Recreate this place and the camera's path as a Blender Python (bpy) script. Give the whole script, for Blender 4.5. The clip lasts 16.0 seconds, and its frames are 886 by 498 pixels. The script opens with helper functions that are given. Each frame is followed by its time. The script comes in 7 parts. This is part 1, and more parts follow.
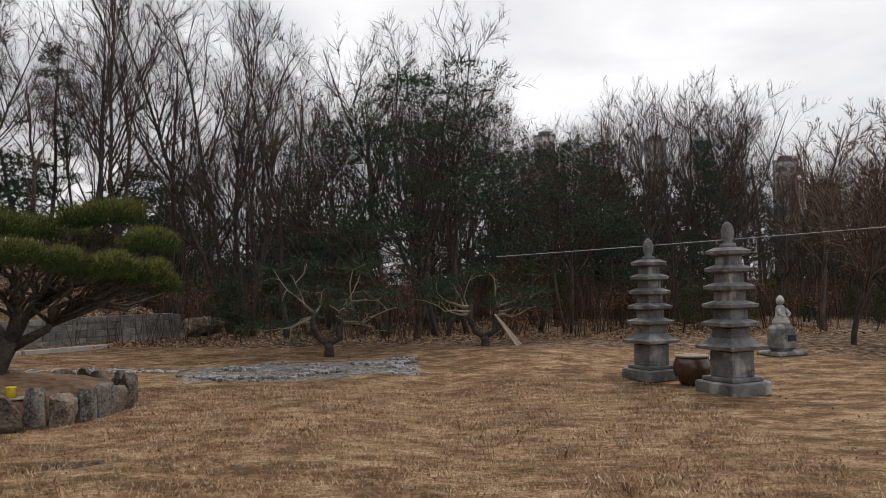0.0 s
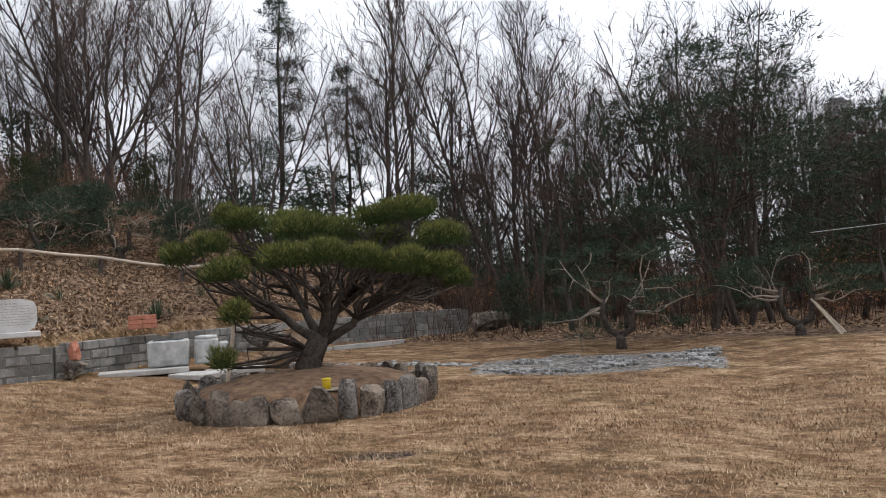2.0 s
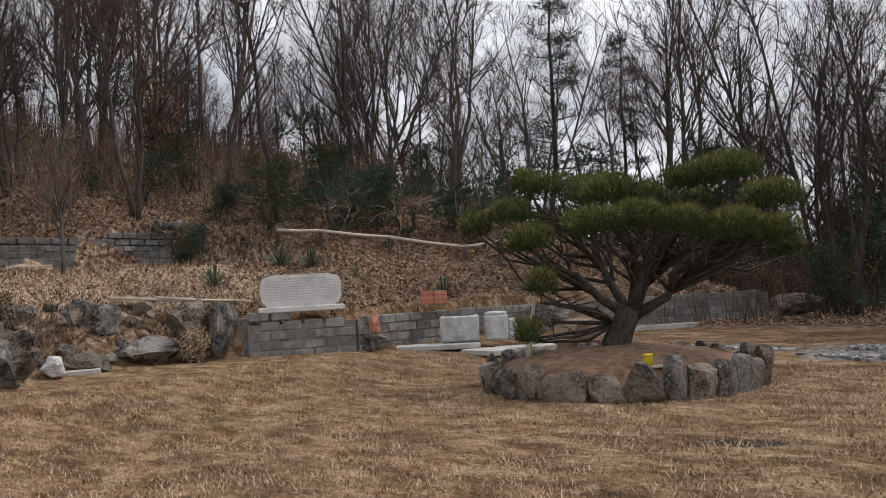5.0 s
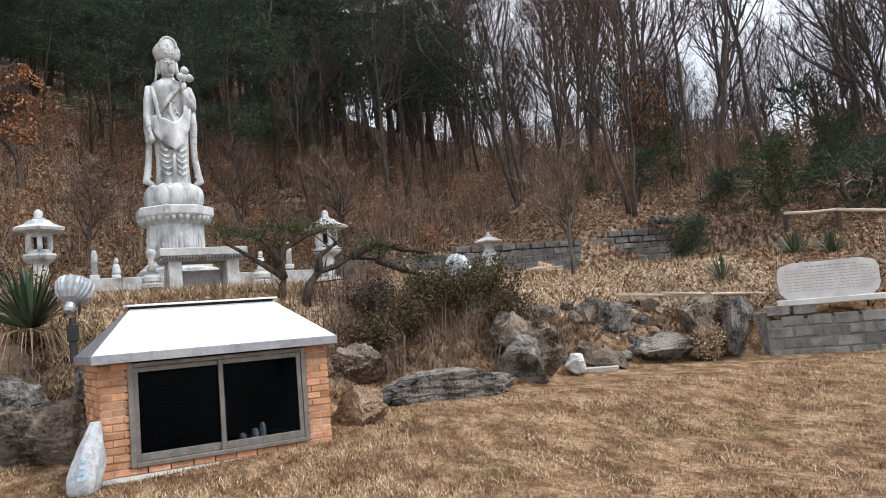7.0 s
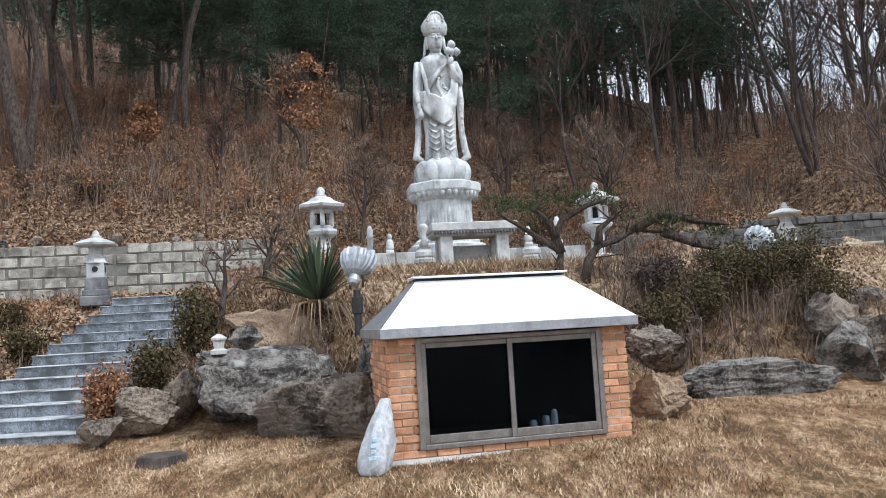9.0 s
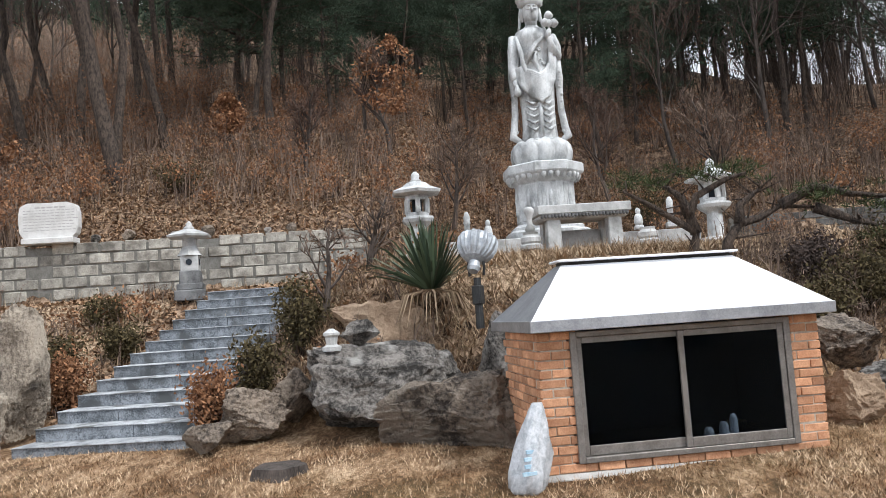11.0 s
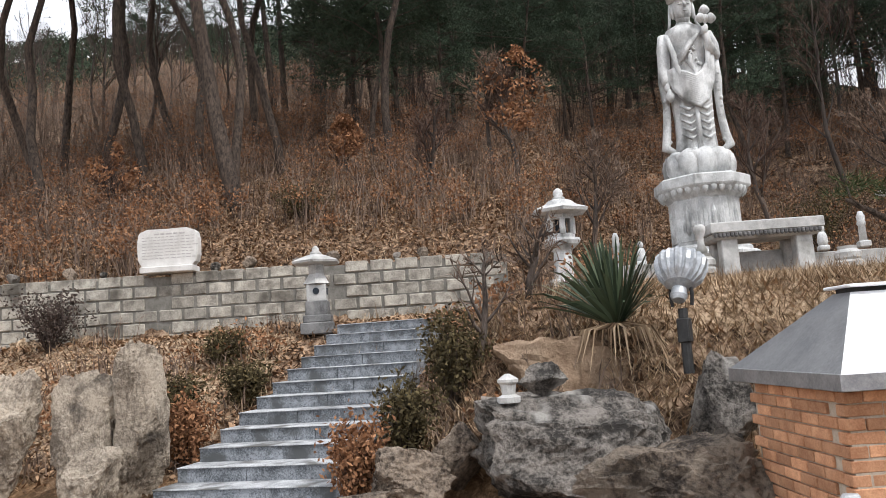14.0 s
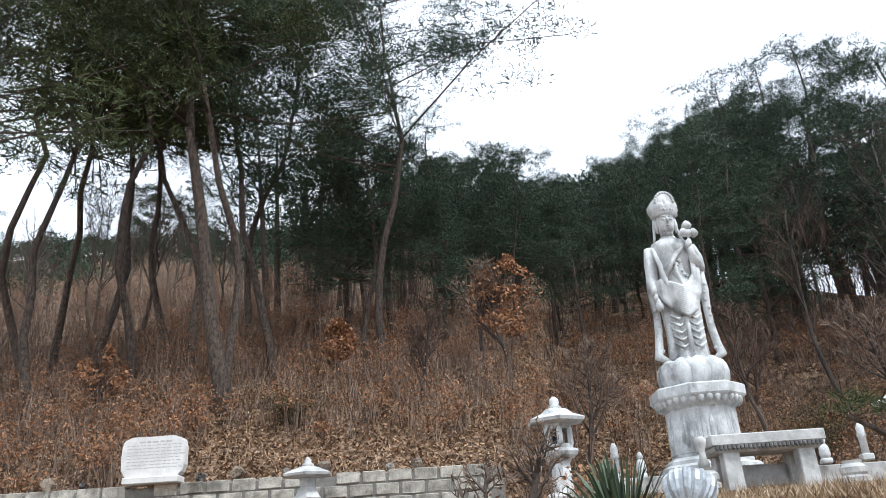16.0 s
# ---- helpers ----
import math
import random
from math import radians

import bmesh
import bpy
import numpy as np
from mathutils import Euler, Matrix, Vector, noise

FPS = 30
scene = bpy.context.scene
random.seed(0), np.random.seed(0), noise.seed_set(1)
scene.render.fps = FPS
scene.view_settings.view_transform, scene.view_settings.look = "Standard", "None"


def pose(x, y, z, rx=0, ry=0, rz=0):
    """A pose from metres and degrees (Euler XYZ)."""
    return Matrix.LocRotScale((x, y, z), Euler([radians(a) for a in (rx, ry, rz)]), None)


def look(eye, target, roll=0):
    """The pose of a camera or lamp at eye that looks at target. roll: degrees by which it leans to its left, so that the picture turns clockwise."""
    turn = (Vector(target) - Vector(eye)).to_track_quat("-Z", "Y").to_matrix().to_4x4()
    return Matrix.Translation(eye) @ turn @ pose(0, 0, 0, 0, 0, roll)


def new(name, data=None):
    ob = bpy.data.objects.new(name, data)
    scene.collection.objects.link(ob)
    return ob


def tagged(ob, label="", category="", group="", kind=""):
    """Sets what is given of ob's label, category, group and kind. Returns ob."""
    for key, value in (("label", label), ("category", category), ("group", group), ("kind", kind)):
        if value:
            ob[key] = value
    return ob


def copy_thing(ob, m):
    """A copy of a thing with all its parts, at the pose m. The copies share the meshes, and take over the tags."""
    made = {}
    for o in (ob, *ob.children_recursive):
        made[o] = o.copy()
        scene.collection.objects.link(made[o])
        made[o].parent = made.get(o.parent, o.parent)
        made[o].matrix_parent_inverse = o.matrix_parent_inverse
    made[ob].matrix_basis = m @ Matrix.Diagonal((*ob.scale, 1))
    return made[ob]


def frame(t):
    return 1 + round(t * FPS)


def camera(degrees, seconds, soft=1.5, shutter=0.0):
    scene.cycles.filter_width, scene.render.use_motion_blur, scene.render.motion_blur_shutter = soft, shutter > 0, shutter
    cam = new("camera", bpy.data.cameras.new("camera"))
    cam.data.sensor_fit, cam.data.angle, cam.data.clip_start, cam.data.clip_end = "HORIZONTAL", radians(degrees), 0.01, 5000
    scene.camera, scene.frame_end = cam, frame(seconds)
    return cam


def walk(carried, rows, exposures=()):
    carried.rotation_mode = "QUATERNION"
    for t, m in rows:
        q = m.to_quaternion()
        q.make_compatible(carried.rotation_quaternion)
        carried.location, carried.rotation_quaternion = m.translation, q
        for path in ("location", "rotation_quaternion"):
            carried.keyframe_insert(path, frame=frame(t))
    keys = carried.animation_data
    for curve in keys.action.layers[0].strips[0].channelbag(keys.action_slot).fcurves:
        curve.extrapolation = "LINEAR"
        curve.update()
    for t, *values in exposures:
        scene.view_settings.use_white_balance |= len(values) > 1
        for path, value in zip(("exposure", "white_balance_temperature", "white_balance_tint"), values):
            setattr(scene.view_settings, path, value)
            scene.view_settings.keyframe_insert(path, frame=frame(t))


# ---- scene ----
LENS = 59.7
cam = camera(LENS, 16.0, soft=0.75)
# seconds, eye x y z, yaw, pitch, roll
ROWS = [
    (0, -0.624, 1.315, 1.323, -1.49, 2.52, -1.14),
    (0.5, -0.661, 1.493, 1.315, 5.59, 2.90, -1.60),
    (1, -0.735, 1.657, 1.295, 8.93, 2.50, -2.41),
    (1.5, -0.848, 1.809, 1.261, 11.29, 1.87, -3.47),
    (2, -0.999, 1.947, 1.215, 18.45, 2.98, -3.39),
    (2.5, -1.188, 2.073, 1.155, 20.41, 3.49, -4.36),
    (3, -1.415, 2.185, 1.083, 22.56, 3.79, -4.46),
    (3.2, -1.517, 2.226, 1.050, 22.83, 3.89, -4.00),
    (5.3, -2.188, 2.432, 0.991, 43.44, 3.26, -3.95),
    (5.5, -2.269, 2.459, 1.001, 48.01, 3.49, -4.57),
    (6, -2.482, 2.509, 1.018, 51.42, 4.07, -4.58),
    (6.5, -2.707, 2.534, 1.024, 60.78, 4.56, -4.75),
    (7, -2.942, 2.534, 1.023, 71.80, 5.34, -4.80),
    (7.5, -3.185, 2.506, 1.020, 76.81, 4.41, -4.76),
    (8, -3.434, 2.450, 1.019, 80.12, 4.66, -4.47),
    (8.5, -3.687, 2.364, 1.022, 86.63, 5.11, -3.60),
    (9, -3.942, 2.247, 1.034, 90.22, 5.18, -3.21),
    (9.2, -4.044, 2.192, 1.042, 91.12, 5.11, -3.32),
    (11.3, -5.041, 1.506, 1.068, 95.52, 4.90, -3.94),
    (11.5, -5.154, 1.437, 1.073, 95.53, 4.81, -4.12),
    (12, -5.426, 1.269, 1.089, 99.68, 5.66, -4.87),
    (12.5, -5.682, 1.108, 1.109, 102.12, 5.19, -4.44),
    (13, -5.923, 0.953, 1.133, 102.42, 4.28, -4.53),
    (13.5, -6.148, 0.805, 1.161, 102.28, 4.44, -3.90),
    (14, -6.286, 0.687, 1.207, 102.65, 7.53, -3.71),
    (14.5, -6.329, 0.598, 1.260, 102.51, 13.10, -5.33),
    (15, -6.363, 0.598, 1.302, 103.67, 17.31, -5.87),
    (15.5, -6.298, 0.611, 1.334, 102.79, 18.89, -5.11),
    (16, -6.159, 0.579, 1.331, 100.68, 22.12, -3.75),
]
EXPOSURES = [(0.0, -1.3, 6750, 11), (0.7, -1.1, 6600, 12), (1.5, -0.8, 6400, 11), (3.0, -1.05, 6300, 11), (5.5, -1.12, 6450, 12), (6.5, -0.92, 6450, 12), (7.0, -0.50, 6250, 10), (7.5, -0.38, 6050, 8), (9.0, -0.40, 5850, 7), (12.0, -0.45, 6350, 10), (14.0, -0.47, 6450, 11), (16.0, -0.25, 5950, 7)]
walk(cam, [(t, pose(x, y, z, 0, 0, yaw) @ pose(0, 0, 0, 90 + pitch) @ pose(0, 0, 0, 0, 0, roll)) for t, x, y, z, yaw, pitch, roll in ROWS], EXPOSURES)

# ---- world and sun ----
SUN_AZ, SUN_EL = 60.0, 52.0          # compass angle from +x towards +y, height
world = bpy.data.worlds.new("sky")
scene.world = world
world.use_nodes = True
wn, wl = world.node_tree.nodes, world.node_tree.links
bg = wn["Background"]
sky = wn.new("ShaderNodeTexSky")
sky.sky_type = "NISHITA"
sky.sun_disc = False
sky.sun_elevation = radians(SUN_EL)
sky.sun_rotation = radians(90 - SUN_AZ)
sky.dust_density = 2.0
gain = wn.new("ShaderNodeVectorMath"); gain.operation = "SCALE"; gain.inputs["Scale"].default_value = 0.11
wl.new(sky.outputs[0], gain.inputs[0])
tc = wn.new("ShaderNodeTexCoord")
mp = wn.new("ShaderNodeMapping"); mp.inputs["Scale"].default_value = (1.0, 1.0, 3.2)
cn = wn.new("ShaderNodeTexNoise"); cn.inputs["Scale"].default_value = 2.3; cn.inputs["Detail"].default_value = 6; cn.inputs["Distortion"].default_value = 0.4
cr = wn.new("ShaderNodeValToRGB")
cr.color_ramp.elements[0].position, cr.color_ramp.elements[0].color = 0.34, (0.58, 0.58, 0.58, 1)
cr.color_ramp.elements[1].position, cr.color_ramp.elements[1].color = 0.58, (1, 1, 1, 1)
mx = wn.new("ShaderNodeMix"); mx.data_type = "RGBA"
wl.new(tc.outputs["Generated"], mp.inputs[0]); wl.new(mp.outputs[0], cn.inputs["Vector"]); wl.new(cn.outputs[0], cr.inputs[0])
wl.new(cr.outputs[0], mx.inputs["Factor"]); wl.new(gain.outputs[0], mx.inputs["A"])
mx.inputs["B"].default_value = (2.4, 2.46, 2.58, 1)
wl.new(mx.outputs["Result"], bg.inputs[0])
bg.inputs[1].default_value = 1.0
sun = new("sun", bpy.data.lights.new("sun", "SUN"))
sun.data.energy, sun.data.angle, sun.data.color = 3.8, radians(5), (1.0, 0.96, 0.91)
sun.matrix_world = look((0, 0, 0), (-math.cos(radians(SUN_AZ)) * math.cos(radians(SUN_EL)), -math.sin(radians(SUN_AZ)) * math.cos(radians(SUN_EL)), -math.sin(radians(SUN_EL))))

# ---- materials ----


def material(name, dark, light, scale=6.0, rough=0.85, bump=0.25, fine=60.0, metal=0.0, vary=0.0, stretch=(1, 1, 1), third=None, third_scale=1.5, third_at=(0.55, 0.68), spec=0.4, grain=0.75, span=(0.32, 0.68)):
    """Two-scale noise between two colours, a third stain colour, bump, and a per-object variation."""
    m = bpy.data.materials.new(name)
    m.use_nodes = True
    n, l = m.node_tree.nodes, m.node_tree.links
    b = n["Principled BSDF"]
    b.inputs["Roughness"].default_value, b.inputs["Metallic"].default_value = rough, metal
    b.inputs["Specular IOR Level"].default_value = spec
    geo = n.new("ShaderNodeNewGeometry")
    mp = n.new("ShaderNodeMapping"); mp.inputs["Scale"].default_value = stretch
    l.new(geo.outputs["Position"], mp.inputs[0])
    a = n.new("ShaderNodeTexNoise"); a.inputs["Scale"].default_value = scale; a.inputs["Detail"].default_value = 5; a.inputs["Roughness"].default_value = 0.65
    c = n.new("ShaderNodeTexNoise"); c.inputs["Scale"].default_value = fine; c.inputs["Detail"].default_value = 6; c.inputs["Roughness"].default_value = 0.7
    l.new(mp.outputs[0], a.inputs["Vector"]); l.new(mp.outputs[0], c.inputs["Vector"])
    add = n.new("ShaderNodeMath"); add.operation = "MULTIPLY_ADD"; add.inputs[1].default_value = grain; add.inputs[2].default_value = -grain / 2
    l.new(c.outputs[0], add.inputs[0])
    tot = n.new("ShaderNodeMath"); tot.operation = "ADD"
    l.new(a.outputs[0], tot.inputs[0]); l.new(add.outputs[0], tot.inputs[1])
    r = n.new("ShaderNodeValToRGB")
    r.color_ramp.elements[0].position, r.color_ramp.elements[0].color = span[0], (*dark, 1)
    r.color_ramp.elements[1].position, r.color_ramp.elements[1].color = span[1], (*light, 1)
    l.new(tot.outputs[0], r.inputs[0])
    col = r.outputs[0]
    if third:
        d = n.new("ShaderNodeTexNoise"); d.inputs["Scale"].default_value = third_scale; d.inputs["Detail"].default_value = 4
        l.new(mp.outputs[0], d.inputs["Vector"])
        rr = n.new("ShaderNodeMapRange"); rr.inputs[1].default_value, rr.inputs[2].default_value = third_at
        l.new(d.outputs[0], rr.inputs[0])
        mx = n.new("ShaderNodeMix"); mx.data_type = "RGBA"; mx.inputs["B"].default_value = (*third, 1)
        l.new(rr.outputs[0], mx.inputs["Factor"]); l.new(col, mx.inputs["A"])
        col = mx.outputs["Result"]
    if vary:
        oi = n.new("ShaderNodeObjectInfo")
        mr = n.new("ShaderNodeMapRange"); mr.inputs[3].default_value, mr.inputs[4].default_value = 1 - vary, 1 + vary
        l.new(oi.outputs["Random"], mr.inputs[0])
        hs = n.new("ShaderNodeHueSaturation")
        l.new(mr.outputs[0], hs.inputs["Value"]); l.new(col, hs.inputs["Color"])
        col = hs.outputs[0]
    l.new(col, b.inputs["Base Color"])
    if bump:
        bp = n.new("ShaderNodeBump"); bp.inputs["Strength"].default_value = bump; bp.inputs["Distance"].default_value = 0.03 if bump < 0.85 else 0.08
        l.new(tot.outputs[0], bp.inputs["Height"]); l.new(bp.outputs[0], b.inputs["Normal"])
    return m


def island_material(name, dark, light, rough=0.85, spec=0.2, patchy=False):
    """Leaves, blades and twigs: each loose piece takes its own tone."""
    m = bpy.data.materials.new(name)
    m.use_nodes = True
    n, l = m.node_tree.nodes, m.node_tree.links
    b = n["Principled BSDF"]
    b.inputs["Roughness"].default_value = rough
    b.inputs["Specular IOR Level"].default_value = spec
    geo = n.new("ShaderNodeNewGeometry")
    r = n.new("ShaderNodeValToRGB")
    r.color_ramp.elements[0].color, r.color_ramp.elements[1].color = (*dark, 1), (*light, 1)
    l.new(geo.outputs["Random Per Island"], r.inputs[0])
    col = r.outputs[0]
    if patchy:
        mp = n.new("ShaderNodeMapping"); mp.inputs["Scale"].default_value = (0.85, 1.3, 0.0); mp.inputs["Rotation"].default_value = (0, 0, 0.5)
        t = n.new("ShaderNodeTexNoise"); t.inputs["Scale"].default_value = 2.0; t.inputs["Detail"].default_value = 8; t.inputs["Roughness"].default_value = 0.78
        w = n.new("ShaderNodeValToRGB")
        w.color_ramp.elements[0].position, w.color_ramp.elements[0].color = 0.42, (0.40, 0.30, 0.225, 1)
        w.color_ramp.elements[1].position, w.color_ramp.elements[1].color = 0.55, (1, 1, 1, 1)
        mx = n.new("ShaderNodeMix"); mx.data_type = "RGBA"; mx.blend_type = "MULTIPLY"; mx.inputs["Factor"].default_value = 1.0
        l.new(geo.outputs["Position"], mp.inputs[0]); l.new(mp.outputs[0], t.inputs["Vector"]); l.new(t.outputs[0], w.inputs[0])
        l.new(col, mx.inputs["A"]); l.new(w.outputs[0], mx.inputs["B"])
        col = mx.outputs["Result"]
    l.new(col, b.inputs["Base Color"])
    return m


GRANITE = material("granite", (0.30, 0.30, 0.29), (0.56, 0.56, 0.55), 5, 0.7, 0.12, 140, third=(0.20, 0.20, 0.18), third_scale=2.2, third_at=(0.58, 0.72))
PALE_STONE = material("pale_statue_stone", (0.33, 0.34, 0.34), (0.68, 0.69, 0.69), 4.2, 0.7, 0.25, 70, third=(0.17, 0.175, 0.17), third_scale=2.6, third_at=(0.56, 0.70), stretch=(1, 1, 0.6))
DARK_GRANITE = material("dark_weathered_granite", (0.06, 0.06, 0.06), (0.21, 0.21, 0.21), 4, 0.8, 0.2, 120, third=(0.36, 0.36, 0.34), third_scale=3.0)
# One granite in two tones: darkened for shaded risers, lightened for sunlit treads.
RISER_SHADED = material("blue_grey_shaded_riser", (0.065, 0.073, 0.082), (0.27, 0.29, 0.315), 7, 0.75, 0.2, 75, grain=1.5, vary=0.1, third=(0.075, 0.08, 0.082), third_scale=3.4, third_at=(0.53, 0.66))
TREAD_LIT = material("sunlit_tread_granite", (0.20, 0.21, 0.22), (0.50, 0.515, 0.53), 6, 0.75, 0.2, 90, grain=1.1, vary=0.14, third=(0.12, 0.12, 0.115), third_scale=2.8, third_at=(0.54, 0.66))
BOULDER = material("boulder_stone", (0.050, 0.038, 0.030), (0.31, 0.25, 0.195), 2.6, 0.9, 1.0, 26, grain=0.75, span=(0.38, 0.62), vary=0.2, third=(0.33, 0.28, 0.225), third_scale=1.6, third_at=(0.58, 0.70))
STANDING = material("pale_standing_stone", (0.19, 0.155, 0.12), (0.56, 0.48, 0.385), 2.6, 0.9, 1.0, 28, vary=0.12, grain=0.75, span=(0.38, 0.62), third=(0.10, 0.085, 0.07), third_scale=2.4, third_at=(0.58, 0.68))
TAN_ROCK = material("tan_rock", (0.19, 0.125, 0.08), (0.46, 0.34, 0.235), 2.6, 0.9, 0.9, 26, vary=0.1, grain=0.5)
GREY_ROCK = material("grey_rock", (0.040, 0.036, 0.032), (0.31, 0.28, 0.25), 2.8, 0.9, 1.0, 28, grain=0.75, span=(0.38, 0.62), vary=0.15, third=(0.42, 0.40, 0.37), third_scale=2.2, third_at=(0.60, 0.68))
BLOCK = material("grey_block", (0.13, 0.125, 0.115), (0.30, 0.285, 0.26), 5, 0.9, 0.4, 60, vary=0.25)
BLOCK_PALE = material("pale_block", (0.20, 0.185, 0.16), (0.46, 0.43, 0.37), 7, 0.9, 0.6, 50, vary=0.25, third=(0.10, 0.09, 0.075), third_scale=1.6, third_at=(0.54, 0.66))
BLOCK_DARK = material("dark_weathered_block", (0.060, 0.058, 0.055), (0.185, 0.178, 0.168), 5, 0.9, 0.4, 60, vary=0.25)
MORTAR = material("mortar", (0.12, 0.115, 0.10), (0.22, 0.21, 0.19), 8, 0.95, 0.2, 80)
BRICK = material("orange_brick", (0.38, 0.175, 0.09), (0.60, 0.33, 0.19), 9, 0.85, 0.35, 90, vary=0.3)
JOINT = material("pale_joint", (0.34, 0.28, 0.22), (0.50, 0.43, 0.35), 12, 0.95, 0.2, 90)
CONCRETE = material("concrete", (0.32, 0.31, 0.29), (0.52, 0.50, 0.47), 4, 0.9, 0.2, 70)
WHITE_SHEET = material("white_roof_sheet", (0.74, 0.75, 0.77), (0.82, 0.83, 0.85), 1.5, 0.38, 0.03, 40)
STEEL = material("dull_steel", (0.30, 0.31, 0.33), (0.50, 0.51, 0.53), 5, 0.42, 0.05, 60, metal=0.75)
ALU = material("bronze_grey_aluminium", (0.17, 0.155, 0.14), (0.27, 0.25, 0.23), 8, 0.45, 0.05, 60, metal=0.5)
BLACK = material("black_rubber", (0.015, 0.015, 0.015), (0.035, 0.035, 0.035), 9, 0.6, 0.1, 60)
# Near-black stands in for shade inside the box, lanterns, niche and trough.
HOLLOW_SHADE = material("painted_hollow_shade", (0.012, 0.017, 0.024), (0.026, 0.034, 0.046), 3, 0.9, 0.1, 40)
LAMP_GREY = material("lamp_aluminium", (0.28, 0.30, 0.32), (0.46, 0.48, 0.50), 10, 0.4, 0.05, 60, metal=0.4)
SACK = material("white_plastic_sack", (0.34, 0.36, 0.38), (0.62, 0.63, 0.65), 14, 0.45, 0.3, 40)
BLUE = material("faded_blue_print", (0.28, 0.45, 0.58), (0.50, 0.64, 0.72), 14, 0.5, 0.1, 60)
INK = material("engraved_ink", (0.36, 0.35, 0.34), (0.45, 0.44, 0.43), 20, 0.9, 0.0, 60)
WHITE_MARBLE = material("white_marble", (0.50, 0.49, 0.47), (0.68, 0.67, 0.65), 4, 0.6, 0.08, 80)
YELLOW = material("yellow_plastic", (0.60, 0.42, 0.02), (0.74, 0.54, 0.04), 12, 0.45, 0.05, 60)
GLAZE = material("brown_glazed_pottery", (0.035, 0.018, 0.012), (0.10, 0.05, 0.03), 5, 0.25, 0.05, 50, spec=0.6)
RED_BRICK = material("red_clay", (0.34, 0.12, 0.07), (0.50, 0.22, 0.15), 9, 0.85, 0.2, 70, vary=0.15)
WOOD = material("grey_wood", (0.22, 0.18, 0.14), (0.42, 0.36, 0.29), 6, 0.85, 0.2, 90, vary=0.12)
PALE_WOOD = material("pale_peeled_wood", (0.44, 0.36, 0.27), (0.62, 0.54, 0.44), 5, 0.8, 0.15, 80, vary=0.1)
DARK_BARK = material("dark_garden_pine_bark", (0.022, 0.018, 0.015), (0.10, 0.08, 0.065), 14, 0.95, 0.8, 50)
HIP = material("grey_hip_metal", (0.17, 0.175, 0.185), (0.27, 0.275, 0.285), 4, 0.5, 0.05, 50, metal=0.3)
PINE_BARK = material("pine_bark", (0.022, 0.017, 0.014), (0.12, 0.088, 0.068), 16, 0.95, 0.9, 50, stretch=(1, 1, 0.35), vary=0.2)
BARK = material("grey_brown_bark", (0.034, 0.027, 0.023), (0.12, 0.096, 0.082), 9, 0.95, 0.5, 60, stretch=(1, 1, 0.3), vary=0.25)
TWIG = island_material("bare_twigs", (0.030, 0.022, 0.019), (0.105, 0.078, 0.066))
RED_TWIG = island_material("reddish_twigs", (0.040, 0.026, 0.021), (0.150, 0.098, 0.075))
NEEDLE = island_material("dark_pine_needles", (0.018, 0.032, 0.021), (0.072, 0.102, 0.064))
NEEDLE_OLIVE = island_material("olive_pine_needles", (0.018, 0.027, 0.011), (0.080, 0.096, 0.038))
# Two needle colours paint the pads' dark undersides and sunlit yellow-green tops.
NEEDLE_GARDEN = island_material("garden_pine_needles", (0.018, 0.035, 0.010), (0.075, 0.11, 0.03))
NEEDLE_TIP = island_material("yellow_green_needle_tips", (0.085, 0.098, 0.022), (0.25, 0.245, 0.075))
YUCCA = island_material("sword_leaves", (0.018, 0.034, 0.018), (0.10, 0.135, 0.075), 0.55, 0.4)
DRY = island_material("dry_straw", (0.15, 0.10, 0.062), (0.54, 0.41, 0.275))
LAWN_BLADE = island_material("dormant_grass_blades", (0.19, 0.115, 0.064), (0.80, 0.605, 0.405), patchy=True)
LEAF = island_material("rust_leaves", (0.13, 0.062, 0.033), (0.36, 0.185, 0.095))
BRUSH = island_material("pale_brush_stems", (0.060, 0.042, 0.033), (0.27, 0.195, 0.148))
LITTER = island_material("fallen_leaves", (0.075, 0.042, 0.024), (0.46, 0.30, 0.185))
EVERGREEN = island_material("evergreen_shrub_leaves", (0.035, 0.028, 0.014), (0.115, 0.090, 0.042))
CABLE_GREY = material("grey_cable", (0.4, 0.4, 0.4), (0.5, 0.5, 0.5), 9, 0.6, 0)
FAR_WALL = material("far_pale_wall", (0.60, 0.61, 0.63), (0.66, 0.67, 0.69), 0.3, 0.9, 0, 3)
FAR_DARK = material("far_dark_roof", (0.15, 0.15, 0.16), (0.20, 0.20, 0.21), 0.3, 0.9, 0, 3)
PINK = material("pink_cloth", (0.62, 0.30, 0.26), (0.75, 0.45, 0.40), 20, 0.9, 0.1, 50)

GLASS = bpy.data.materials.new("dark_window_glass")
GLASS.use_nodes = True
_g = GLASS.node_tree.nodes["Principled BSDF"]
_g.inputs["Base Color"].default_value, _g.inputs["Roughness"].default_value = (0.16, 0.20, 0.25, 1), 0.03
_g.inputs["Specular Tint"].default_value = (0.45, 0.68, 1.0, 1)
_g.inputs["Transmission Weight"].default_value, _g.inputs["IOR"].default_value = 1.0, 1.3

# the ground takes lawn, leaf litter or bare soil by two height-sheet attributes
GROUND = bpy.data.materials.new("dormant_lawn_and_leaf_litter")
GROUND.use_nodes = True


